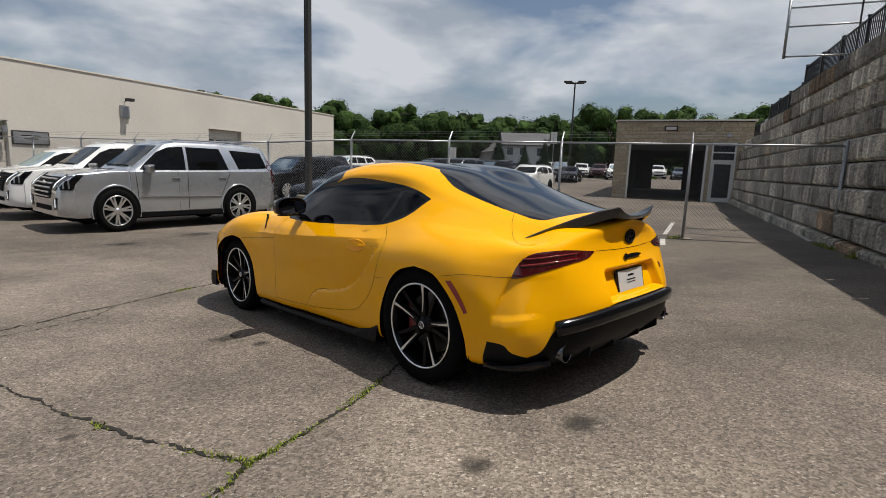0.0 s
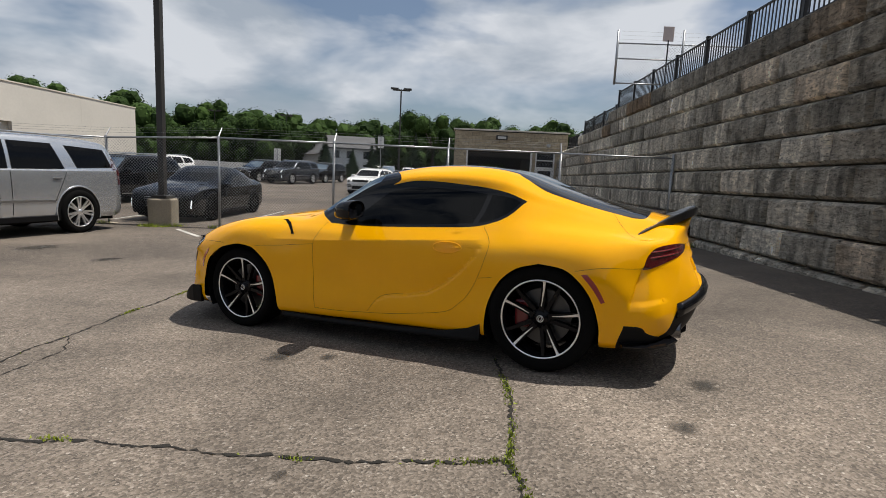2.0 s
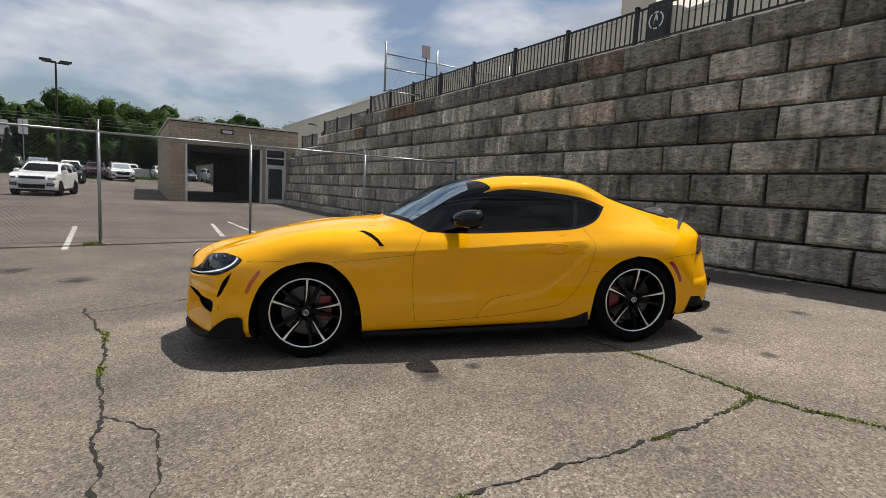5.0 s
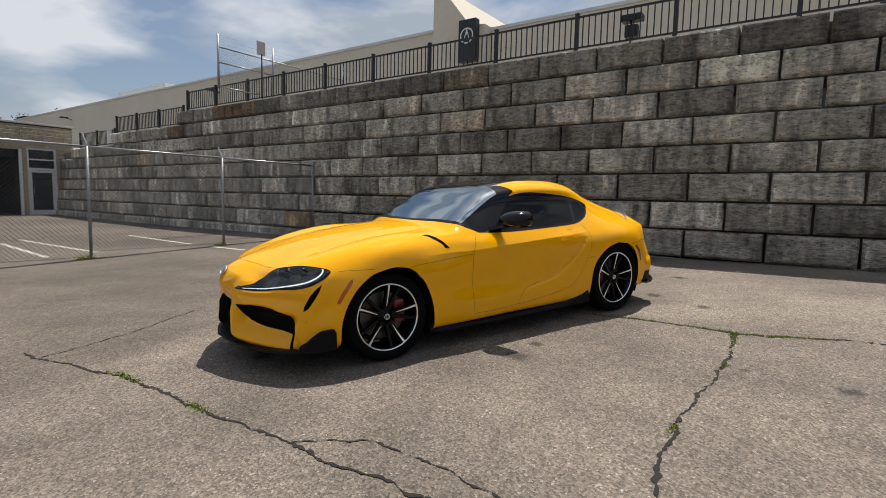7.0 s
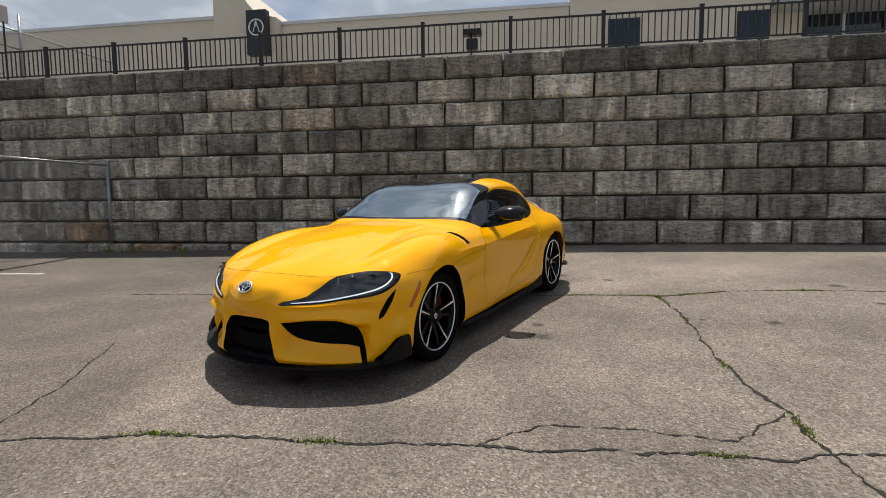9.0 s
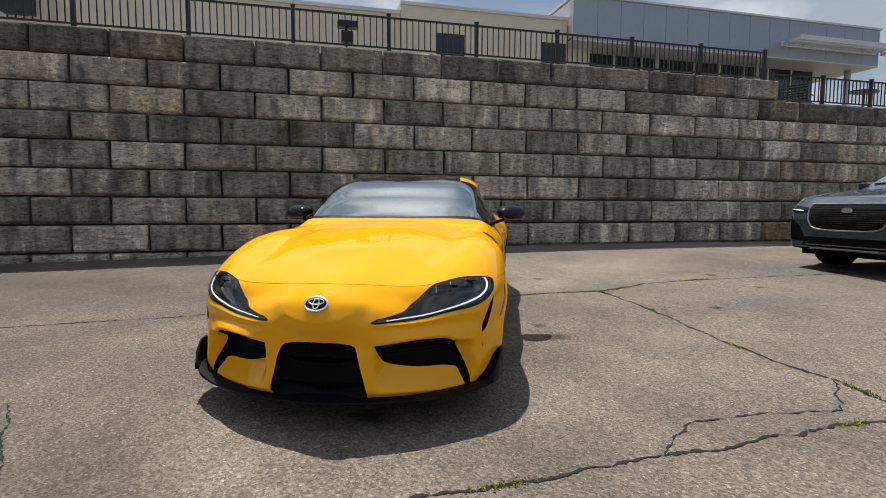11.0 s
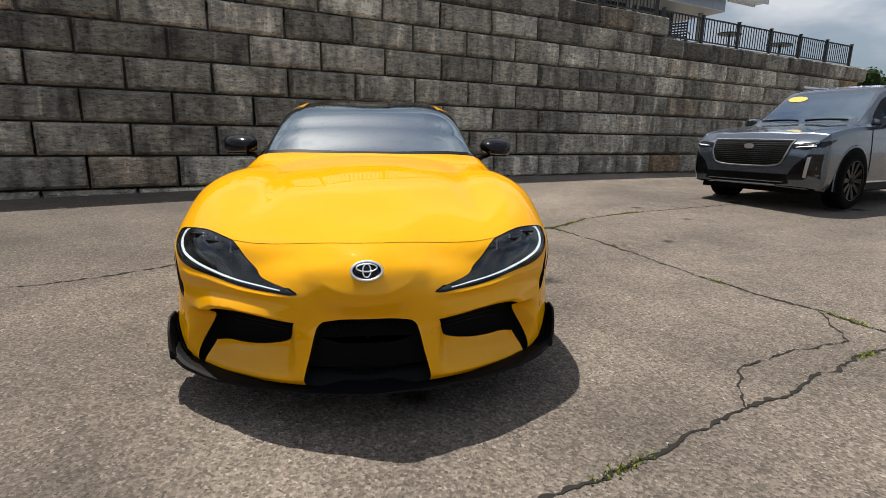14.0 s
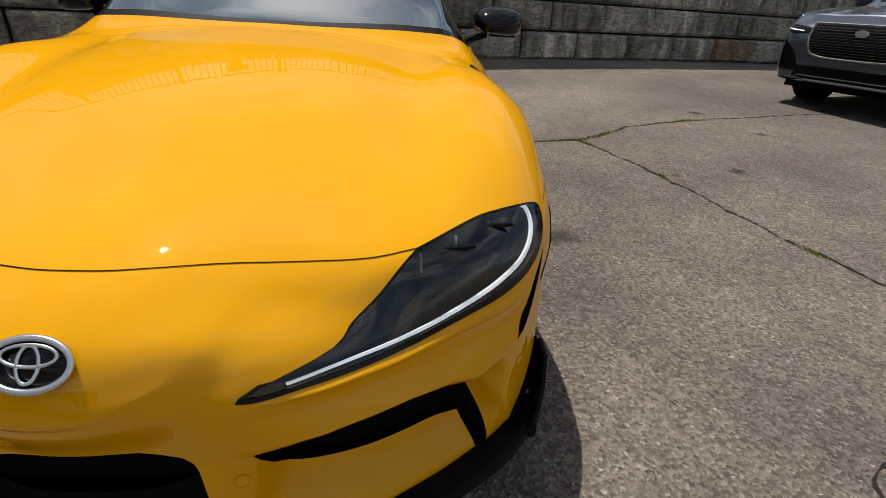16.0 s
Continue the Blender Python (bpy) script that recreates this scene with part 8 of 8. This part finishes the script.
    part("box", box((-5.83, -0.25, 4.20), (-5.68, -0.02, 4.42), 0.02), M_RAIL).parent = light
    box2 = thing("junction_box", "small white box on the low railing's end", "electrical box", SITE)
    wall_panel(box2, "case", M_WHITE, (-5.75, -22.0, 3.2), (-5.55, -21.6, 3.75), bevel=0.01)


showroom()


# ---- things on the terrace ----
def patio_table(s, n, w, label):
    z = 3.93 - COURSE
    ob = thing("patio_table", label, "table", SITE @ Matrix.Translation((n, s, z)), "terrace furniture")
    part("tabletop", rotate_xz(disc_bm(w, 0.03, 28, 0.7, 0.006), Matrix.Translation((0, 0, 0.76)) @ Matrix.Rotation(math.pi / 2, 4, "Z")), M_RAIL, ob)
    part("pedestal", tube((0, 0, 0), (0, 0, 0.76), 0.035, 10), M_RAIL, ob)
    for a in (0.0, 2.09, 4.19):
        part("foot", tube((0, 0, 0.04), (0.32 * math.cos(a), 0.32 * math.sin(a), 0.02), 0.02, 6), M_RAIL, ob)


def patio_chair(s, n, turn):
    z = 3.93 - COURSE
    ob = thing("patio_chair", "black slatted metal patio chair behind the railing", "chair", SITE @ Matrix.Translation((n, s, z)) @ Matrix.Rotation(turn, 4, "Z"), "terrace furniture")
    part("seat", box((-0.24, -0.24, 0.42), (0.24, 0.24, 0.45), 0.008), M_RAIL, ob)
    for k in range(6):
        part("back_slat", box((-0.245, -0.23, 0.50 + k * 0.075), (-0.225, 0.23, 0.545 + k * 0.075), 0.004), M_RAIL, ob)
    for y in (-0.23, 0.23):
        part("back_post", box((-0.262, y - 0.015, 0.0), (-0.246, y + 0.015, 0.96)), M_RAIL, ob)
        part("leg", box((0.20, y - 0.015, 0.0), (0.23, y + 0.015, 0.42)), M_RAIL, ob)
        part("armrest", box((-0.24, y - 0.02, 0.64), (0.22, y + 0.02, 0.66), 0.004), M_RAIL, ob)


patio_chair(11.3, -6.5, 0.4)
patio_chair(12.2, -6.9, 2.0)
patio_table(13.9, -6.5, 0.42, "round black patio table behind the lower railing")
patio_table(16.9, -6.7, 0.50, "thin-topped black patio table behind the lower railing")


def shrubs(s0, s1, label):
    rng = random.Random(int(s0 * 7))
    blobs = [((-6.0 + rng.uniform(-0.9, 0.3), rng.uniform(s0, s1), 2.7 + rng.uniform(0.0, 0.75)), rng.uniform(0.3, 0.5)) for _ in range(34)]
    v, f = leaf_cloud(rng, blobs, 5000, 0.07)
    clump_cores(rng, blobs, v, f)
    me = bpy.data.meshes.new("shrub")
    me.from_pydata(v, [], f)
    me.materials.append(M_LEAF)
    ob = tagged(new("shrub", me), label, "shrub")
    ob.matrix_world = SITE


# ---- trees and distance ----
def leaf_cloud(rng, blobs, count, size, up=0.15):
    """Loose leaves scattered through rounded clumps; verts and faces."""
    verts, faces = [], []
    total = sum(r ** 2 for _, r in blobs)
    for c, r in blobs:
        for _ in range(max(6, int(count * r * r / total))):
            d = Vector((rng.gauss(0, 1), rng.gauss(0, 1), rng.gauss(0, 1)))
            d.normalize()
            p = Vector(c) + d * r * (0.55 + 0.42 * rng.random() ** 0.7)
            nrm = (d + Vector((rng.uniform(-0.8, 0.8), rng.uniform(-0.8, 0.8), rng.uniform(-0.4, 0.8) + up))).normalized()
            a = nrm.orthogonal().normalized()
            a.rotate(Matrix.Rotation(rng.uniform(0, 6.28), 3, nrm))
            b = nrm.cross(a)
            k = size * rng.uniform(0.55, 1.3)
            base = len(verts)
            verts += [tuple(p + a * k), tuple(p + b * k * 0.55 + nrm * 0.1 * k), tuple(p - a * k), tuple(p - b * k * 0.55 + nrm * 0.1 * k)]
            faces.append((base, base + 1, base + 2, base + 3))
    return verts, faces


def clump_cores(rng, blobs, verts, faces):
    """Dense, lumpy hearts of the clumps, under the loose leaves."""
    bm = bmesh.new()
    bmesh.ops.create_icosphere(bm, subdivisions=2, radius=1.0)
    bm.verts.index_update()
    ball = [v.co.copy() for v in bm.verts]
    tris = [tuple(v.index for v in f.verts) for f in bm.faces]
    bm.free()
    for c, r in blobs:
        base = len(verts)
        for p in ball:
            k = r * rng.uniform(0.58, 0.86)
            verts.append((c[0] + p.x * k, c[1] + p.y * k, c[2] + p.z * k))
        faces += [tuple(base + i for i in t) for t in tris]


def crown_blobs(rng, h, w, low=0.25):
    """Clumps of a broad crown, uneven and gappy."""
    out = []
    for _ in range(22):
        z = rng.uniform(low, 0.84)
        reach = w * math.sqrt(max(0.05, 1 - ((z - 0.55) / 0.52) ** 2)) * rng.uniform(0.35, 0.95)
        a = rng.uniform(0, 6.28)
        out.append(((reach * math.cos(a), reach * math.sin(a), z * h), w * rng.uniform(0.26, 0.44)))
    return out


def broad_tree(rng, x, y, z, h, w, leaves=12000, size=0.17, group="trees past the lot"):
    ob = thing("tree", "full-leaved broad green tree", "tree", Matrix.Translation((x, y, z)), group)
    m = ob.matrix_world.copy()
    bm = tube((0, 0, -0.3), (0.1, 0, h * 0.45), 0.028 * h, 8, 0.016 * h)
    for i in range(6):
        a = i * 1.05 + rng.uniform(-0.3, 0.3)
        add_tube(bm, (0.05, 0, h * rng.uniform(0.25, 0.42)), (w * 0.6 * math.cos(a), w * 0.6 * math.sin(a), h * rng.uniform(0.55, 0.8)), 0.012 * h, 6, 0.004 * h)
    part("trunk", bm, M_BARK, ob)
    me = bpy.data.meshes.new("crown")
    blobs = crown_blobs(rng, h, w)
    v, f = leaf_cloud(rng, blobs, leaves, size)
    clump_cores(rng, blobs, v, f)
    me.from_pydata(v, [], f)
    me.materials.append(M_LEAF)
    c = new("crown", me)
    c.parent = ob
    return ob


def conifer(rng, x, y, z, h, w):
    ob = thing("conifer", "dark green spruce with drooping tiers", "tree", Matrix.Translation((x, y, z)), "spruces past the lot")
    m = ob.matrix_world.copy()
    part("trunk", tube((0, 0, -0.3), (0, 0, h * 0.98), 0.016 * h, 8, 0.002 * h), M_BARK, ob)
    verts, faces = [], []
    for i in range(1500):
        k = rng.random() ** 0.75
        zz = h * (0.06 + 0.94 * (1 - k))
        reach = w * k * rng.uniform(0.35, 1.05) + 0.06
        a = rng.uniform(0, 6.28)
        d = Vector((math.cos(a), math.sin(a), -0.28))
        side = Vector((-d.y, d.x, 0)) * 0.16
        tip = Vector((0, 0, zz)) + d * reach
        root = tip - d * min(0.75, reach)
        b = len(verts)
        verts += [tuple(root + side), tuple(root - side), tuple(tip - side * 0.2), tuple(tip + side * 0.2)]
        faces.append((b, b + 1, b + 2, b + 3))
    me = bpy.data.meshes.new("crown")
    me.from_pydata(verts, [], faces)
    me.materials.append(M_NEEDLE)
    c = new("crown", me)
    c.parent = ob
    return ob


shrubs(19.9, 27.5, "dark green shrubs at the far end of the wall")

EYE0 = Vector((-3.35, 2.8))


def seen(azimuth, r):
    """A place at a bearing and distance from the car park's middle."""
    a = radians(azimuth)
    return EYE0.x + r * math.cos(a), EYE0.y + r * math.sin(a)


def woodland():
    rng = random.Random(21)
    blobs = []
    az = -20.0
    while az > -128.0:
        r = rng.uniform(105, 128)
        x, y = seen(az, r)
        h = r * (0.082 + 0.012 * math.sin(az * 0.9) + rng.uniform(-0.012, 0.016)) + 1.2
        for j in range(15):
            z = (0.08 + 0.06 * j + rng.uniform(-0.03, 0.03)) * h
            wide = 4.5 * (1 - 0.04 * j)
            blobs.append(((x + rng.uniform(-wide, wide), y + rng.uniform(-wide, wide), 1.0 + z), rng.uniform(1.9, 2.8)))
        az -= 1.25
    v, f = leaf_cloud(rng, blobs, 200000, 0.25)
    clump_cores(rng, blobs, v, f)
    me = bpy.data.meshes.new("woodland")
    me.from_pydata(v, [], f)
    me.materials.append(M_LEAF)
    tagged(new("woodland", me), "dense green woodland behind the car lots", "woodland", kind="stuff")
    for azimuth, r, e, w in ((-44.5, 78, 0.098, 4.2), (-41.0, 82, 0.085, 4.0), (-38.0, 90, 0.075, 4.5), (-47.6, 88, 0.082, 4.0), (-62.6, 92, 0.128, 6.0), (-66.0, 95, 0.112, 5.5), (-69.5, 96, 0.104, 5.0), (-74.0, 98, 0.098, 5.5), (-57.0, 96, 0.098, 5.0), (-79.0, 100, 0.096, 5.0), (-86.0, 90, 0.10, 5.0), (-98.0, 80, 0.10, 4.5), (-104.0, 78, 0.105, 5.0)):
        x, y = seen(azimuth, r)
        z = level(x, y) - 0.05
        broad_tree(rng, x, y, z, 1.2 + e * r - z, w)
    for azimuth, r, e, w in ((-50.6, 70, 0.075, 2.2), (-56.6, 74, 0.095, 2.8), (-60.4, 76, 0.085, 2.6), (-64.3, 80, 0.075, 2.6), (-55.5, 69, 0.060, 2.0), (-53.4, 66, 0.048, 1.8)):
        x, y = seen(azimuth, r)
        z = level(x, y)
        conifer(rng, x, y, z, 1.2 + e * r - z, w)


woodland()


def white_house():
    """A white house with a grey gabled roof past the lot's end."""
    x, y = seen(-53.3, 76)
    z = level(x, y)
    m = Matrix.Translation((x, y, z)) @ Matrix.Rotation(radians(-53.3 + 90), 4, "Z")
    ob = thing("house", "white two-storey house with a grey gabled roof", "house", m)
    part("wall", box((-3.2, -3.0, -0.5), (3.2, 3.0, 3.9)), M_SIDING, ob)
    bm = bmesh.new()
    a = [bm.verts.new((x0, y0, z0)) for x0 in (-3.5, 3.5) for y0, z0 in ((-3.4, 3.8), (0, 5.6), (3.4, 3.8), (3.4, 3.6), (0, 5.38), (-3.4, 3.6))]
    for i in range(6):
        j = (i + 1) % 6
        bm.faces.new((a[i], a[j], a[6 + j], a[6 + i]))
    bm.faces.new(a[:6][::-1])
    bm.faces.new(a[6:])
    bmesh.ops.recalc_face_normals(bm, faces=bm.faces)
    part("roof", bm, M_SHINGLE, ob, "grey shingle roof")
    for sx in (-1, 1):
        for i, wx in enumerate((-2.2, 0.1, 1.9)):
            for wz in (0.6, 2.4):
                part("window", box((wx - 0.42, sx * 3.0 - 0.03, wz), (wx + 0.42, sx * 3.0 + 0.03, wz + 1.0)), M_DARKPANE, ob)
    part("porch", box((1.2, -4.4, 0.0), (3.2, -3.02, 2.2)), M_SIDING, ob)
    # a lower house roof behind
    x, y = seen(-51.0, 84)
    m = Matrix.Translation((x, y, level(x, y))) @ Matrix.Rotation(radians(-30), 4, "Z")
    ob = thing("house", "low grey-roofed house among the trees", "house", m)
    part("wall", box((-4, -3, -0.5), (4, 3, 2.9)), M_SIDING, ob)
    bm = bmesh.new()
    a = [bm.verts.new((x0, y0, z0)) for x0 in (-4.4, 4.4) for y0, z0 in ((-3.4, 2.8), (0, 4.9), (3.4, 2.8))]
    for i in range(3):
        j = (i + 1) % 3
        bm.faces.new((a[i], a[j], a[3 + j], a[3 + i]))
    bm.faces.new(a[:3][::-1])
    bm.faces.new(a[3:])
    bmesh.ops.recalc_face_normals(bm, faces=bm.faces)
    part("roof", bm, M_SHINGLE, ob)


white_house()


def far_lamp(azimuth, r, e, heads=2):
    x, y = seen(azimuth, r)
    z = level(x, y)
    top = 1.25 + e * r - z
    m = Matrix.Translation((x, y, z)) @ Matrix.Rotation(radians(azimuth + 90), 4, "Z")
    ob = thing("street_lamp", "tall dark lot lamp with twin flat heads", "lamp post", m, "lot lamps")
    part("plinth", tube((0, 0, -0.3), (0, 0, 0.75), 0.36, 20), M_CONCRETE, ob)
    part("pole", tube((0, 0, 0.7), (0, 0, top - 0.1), 0.11, 10, 0.075), M_BRONZE, ob)
    part("cross_arm", box((-0.95, -0.05, top - 0.26), (0.95, 0.05, top - 0.18)), M_BRONZE, ob)
    for sx in (-1, 1):
        part("head", box((sx * 0.72 - 0.42, -0.3, top - 0.12), (sx * 0.72 + 0.42, 0.35, top + 0.02), 0.03), M_BRONZE, ob)
        part("head", box((sx * 0.50 - 0.38, 0.4, top - 0.34), (sx * 0.50 + 0.38, 0.95, top - 0.22), 0.03), M_BRONZE, ob)


far_lamp(-58.2, 58, 0.1635)
far_lamp(-47.0, 100, 0.100)
far_lamp(-40.2, 104, 0.098)


def lot_edge():
    """A low grey wall and a grass strip that end the far lot."""
    wall = tagged(new("wall_lot_end"), "low grey retaining wall at the end of the far lot", "wall", kind="structure")
    bm = bmesh.new()
    k = 0
    for a in range(-66, -36, 3):
        x0, y0 = seen(a, 71)
        x1, y1 = seen(a + 3, 71)
        z = level((x0 + x1) / 2, (y0 + y1) / 2)
        m = Matrix.Translation(((x0 + x1) / 2, (y0 + y1) / 2, z)) @ Matrix.Rotation(math.atan2(y1 - y0, x1 - x0), 4, "Z")
        ob = part("wall_panel", box((-1.86, -0.12, -0.4), (1.86, 0.12, 1.15), 0.02), M_COPING, wall, at=m)
    rng = random.Random(5)
    verts, faces = [], []
    for _ in range(9000):
        a, r = rng.uniform(-67, -44), rng.uniform(66.5, 70.8)
        x, y = seen(a, r)
        z = level(x, y)
        d = rng.uniform(0, 6.28)
        dx, dy = 0.12 * math.cos(d), 0.12 * math.sin(d)
        h = rng.uniform(0.12, 0.3)
        b = len(verts)
        verts += [(x - dx, y - dy, z - 0.02), (x + dx, y + dy, z - 0.02), (x + rng.uniform(-0.08, 0.08), y, z + h)]
        faces.append((b, b + 1, b + 2))
    me = bpy.data.meshes.new("grass")
    me.from_pydata(verts, [], faces)
    me.materials.append(M_GRASS)
    tagged(new("grass", me), "strip of mown green grass at the lot's end", "grass", kind="stuff")


lot_edge()


def banner(azimuth, r, z0, z1, w):
    x, y = seen(azimuth, r)
    m = Matrix.Translation((x, y, level(x, y))) @ Matrix.Rotation(radians(azimuth + 90), 4, "Z")
    ob = thing("banner_sign", "plain white upright banner on a post", "sign", m, "white banners")
    part("post", tube((0, 0.06, -0.1), (0, 0.06, z1), 0.04, 8), M_GALV, ob)
    part("panel", box((-w / 2, -0.02, z0), (w / 2, 0.015, z1), 0.01), M_WHITE, ob)


banner(-56.4, 66, 3.9, 5.3, 0.75)
banner(-45.6, 66, 1.5, 3.1, 0.8)


# ---- marks, cracks and weeds on the asphalt ----
def ribbon(rng, pts, width, step=0.024, jig=0.011, lift=0.004):
    """An uneven strip that follows a line over the ground."""
    verts, faces = [], []
    line = []
    for (x0, y0), (x1, y1) in zip(pts, pts[1:]):
        k = max(1, int(math.hypot(x1 - x0, y1 - y0) / step))
        line += [(x0 + (x1 - x0) * i / k, y0 + (y1 - y0) * i / k) for i in range(k)]
    line.append(pts[-1])
    off = 0.0
    for i, (x, y) in enumerate(line):
        a, b = line[max(0, i - 1)], line[min(len(line) - 1, i + 1)]
        d = math.hypot(b[0] - a[0], b[1] - a[1]) or 1
        nx, ny = -(b[1] - a[1]) / d, (b[0] - a[0]) / d
        off = off * 0.82 + rng.uniform(-jig, jig)
        w = width * rng.uniform(0.10, 1.0) ** 1.3 * 1.6 * (0.5 if i in (0, len(line) - 1) else 1)
        for sgn in (-1, 1):
            px, py = x + nx * (off + sgn * w / 2), y + ny * (off + sgn * w / 2)
            verts.append((px, py, level(px, py) + lift))
        if i:
            j = 2 * i
            faces.append((j - 2, j - 1, j + 1, j))
    return verts, faces, line


CRACKS = {
    "A": [(3.55, -1.0), (3.43, -0.78), (2.9, 0.04), (2.52, 0.98), (2.21, 1.68), (2.02, 2.14), (1.79, 2.66), (1.69, 2.98), (1.53, 3.14), (1.2, 3.9)],
    "loop": [(2.21, 1.68), (1.88, 1.87), (1.7, 2.32), (1.61, 2.78), (1.12, 3.0)],
    "B": [(-1.41, 1.97), (-0.78, 2.28), (0.1, 2.54), (0.67, 2.73), (1.12, 3.0), (1.53, 3.14), (2.3, 3.5)],
    "C": [(-0.9, 0.7), (-1.12, 1.09), (-1.33, 1.59), (-1.43, 1.97), (-1.56, 2.17), (-1.93, 2.57), (-2.29, 3.29), (-2.91, 4.97), (-3.3, 6.2)],
    "D": [(-0.2, -1.55), (0.12, -1.99), (0.44, -2.77), (0.9, -3.9)],
    "E": [(2.1, -1.9), (2.27, -1.71), (2.63, -1.37), (2.83, -1.17), (3.43, -0.78)],
}


def cracks():
    rng = random.Random(12)
    lines = {}
    for key, pts in CRACKS.items():
        v, f, line = ribbon(rng, pts, 0.021 if key in "ABCD" else 0.011)
        me = bpy.data.meshes.new("pavement_crack")
        me.from_pydata(v, [], f)
        me.materials.append(M_DIRT)
        tagged(new("pavement_crack", me), "dark jagged crack in the asphalt filled with earth", "crack", "cracks in the asphalt", "structure")
        lines[key] = line
    verts, faces = [], []
    spots = [(-1.42, 1.9, 0.5), (-1.62, 2.25, 0.45), (0.5, 2.67, 0.12), (2.9, 0.1, 0.3), (-0.6, 2.35, 0.08), (-2.3, 3.3, 0.4), (2.55, 0.95, 0.2), (-1.2, 1.2, 0.3), (1.75, 2.7, 0.15), (1.3, 3.05, 0.2)]
    for key in "ABC":
        for x, y in lines[key]:
            near = max((1 - math.hypot(x - a, y - b) / r for a, b, r in spots), default=0)
            for _ in range(int(rng.random() < (0.02 if key == "B" else 0.05)) + int(14 * max(0.0, near)) + (int(rng.random() < 0.3) if key == "C" else 0)):
                px, py = x + rng.gauss(0, 0.014), y + rng.gauss(0, 0.014)
                z = level(px, py) + 0.003
                a = rng.uniform(0, 6.28)
                k = rng.uniform(0.003, 0.008)
                dx, dy = k * math.cos(a), k * math.sin(a)
                h = rng.uniform(0.003, 0.012) * (1 + 0.7 * max(0, near))
                b = len(verts)
                verts += [(px - dx, py - dy, z), (px + dx, py + dy, z), (px + rng.uniform(-0.01, 0.01), py + rng.uniform(-0.01, 0.01), z + h)]
                faces.append((b, b + 1, b + 2))
    # tufts at the foot of the wall, the fence and the plinth
    feet = [site(-4.93, s) for s in (-7.6, -6.3)] + [site(n + 0.12, FENCE + 0.06) for n in FENCE_POSTS[:6]] + [Vector((10.06 + 0.45 * math.cos(a), -4.96 + 0.45 * math.sin(a), 0)) for a in (1.3, 1.7, 2.0, 2.6, 3.2)]
    for p in feet:
        for _ in range(90):
            px, py = p.x + rng.gauss(0, 0.09), p.y + rng.gauss(0, 0.07)
            z = level(px, py)
            a = rng.uniform(0, 6.28)
            dx, dy = 0.008 * math.cos(a), 0.008 * math.sin(a)
            b = len(verts)
            verts += [(px - dx, py - dy, z), (px + dx, py + dy, z), (px + rng.uniform(-0.05, 0.05), py + rng.uniform(-0.05, 0.05), z + rng.uniform(0.02, 0.11))]
            faces.append((b, b + 1, b + 2))
    me = bpy.data.meshes.new("weeds")
    me.from_pydata(verts, [], faces)
    me.materials.append(M_MOSS)
    tagged(new("weeds", me), "bright green moss and weeds growing in the cracks", "weeds", kind="stuff")


cracks()


def line_strip(pts, width=0.10):
    v, f = [], []
    for (x0, y0), (x1, y1) in zip(pts, pts[1:]):
        d = math.hypot(x1 - x0, y1 - y0)
        nx, ny = -(y1 - y0) / d * width / 2, (x1 - x0) / d * width / 2
        k = int(d / 0.25) + 1
        for i in range(k + 1):
            x, y = x0 + (x1 - x0) * i / k, y0 + (y1 - y0) * i / k
            for s in (-1, 1):
                v.append((x + s * nx, y + s * ny, level(x + s * nx, y + s * ny) + 0.004))
            if i:
                j = len(v)
                f.append((j - 4, j - 3, j - 1, j - 2))
    me = bpy.data.meshes.new("parking_line")
    me.from_pydata(v, [], f)
    me.materials.append(M_LINE)
    tagged(new("parking_line", me), "worn white painted parking line", "road marking", "parking lines", "structure")


LINES = [[(7.5, -3.9), (9.1, -4.6)], [(10.2, -4.4), (10.4, -5.7)], [(6.1, -5.65), (8.0, -9.9)], [(3.2, -8.5), (4.9, -12.4)], [(0.6, -7.1), (1.05, -8.2)], [(9.1, -6.2), (11.0, -10.4)], [(12.1, -5.0), (14.0, -9.2)]]
for pts in LINES:
    line_strip(pts)
for n in (-4.9, -2.1, 0.7):
    a, b = site(n, -9.0), site(n - 0.2, -12.6)
    line_strip([(a.x, a.y), (b.x, b.y)])


def stain(x, y, r):
    bm = bmesh.new()
    bmesh.ops.create_circle(bm, cap_ends=True, segments=20, radius=1.6)
    ob = part("oil_stain", bm, M_STAIN, None)
    tagged(ob, "dark old oil stain on the asphalt", "stain", "oil stains", "structure")
    tilt = Vector((level(x - 0.1, y) - level(x + 0.1, y), level(x, y - 0.1) - level(x, y + 0.1), 0.2)).to_track_quat("Z", "Y").to_matrix().to_4x4()
    ob.matrix_world = Matrix.Translation((x, y, level(x, y) + 0.005)) @ tilt @ Matrix.Diagonal((r, r * 0.8, 0.001, 1))


for x, y, r in ((-2.2, 0.66, 0.14), (-0.78, 3.0, 0.12), (-0.63, 2.46, 0.06), (-2.7, 3.63, 0.13), (-2.1, 1.3, 0.10), (-3.4, 0.2, 0.14), (-1.9, 3.9, 0.08), (0.4, 1.35, 0.16), (0.1, 1.2, 0.10), (2.0, 0.2, 0.16), (-3.2, 5.5, 0.2), (-3.3, 6.6, 0.18), (-2.6, 7.0, 0.2), (4.4, -2.6, 0.35), (5.6, -3.4, 0.4), (8.2, -1.2, 0.5), (7.4, 0.4, 0.4), (-3.9, -0.8, 0.2), (1.2, 3.5, 0.07), (6.0, -1.0, 0.3)):
    stain(x, y, r)
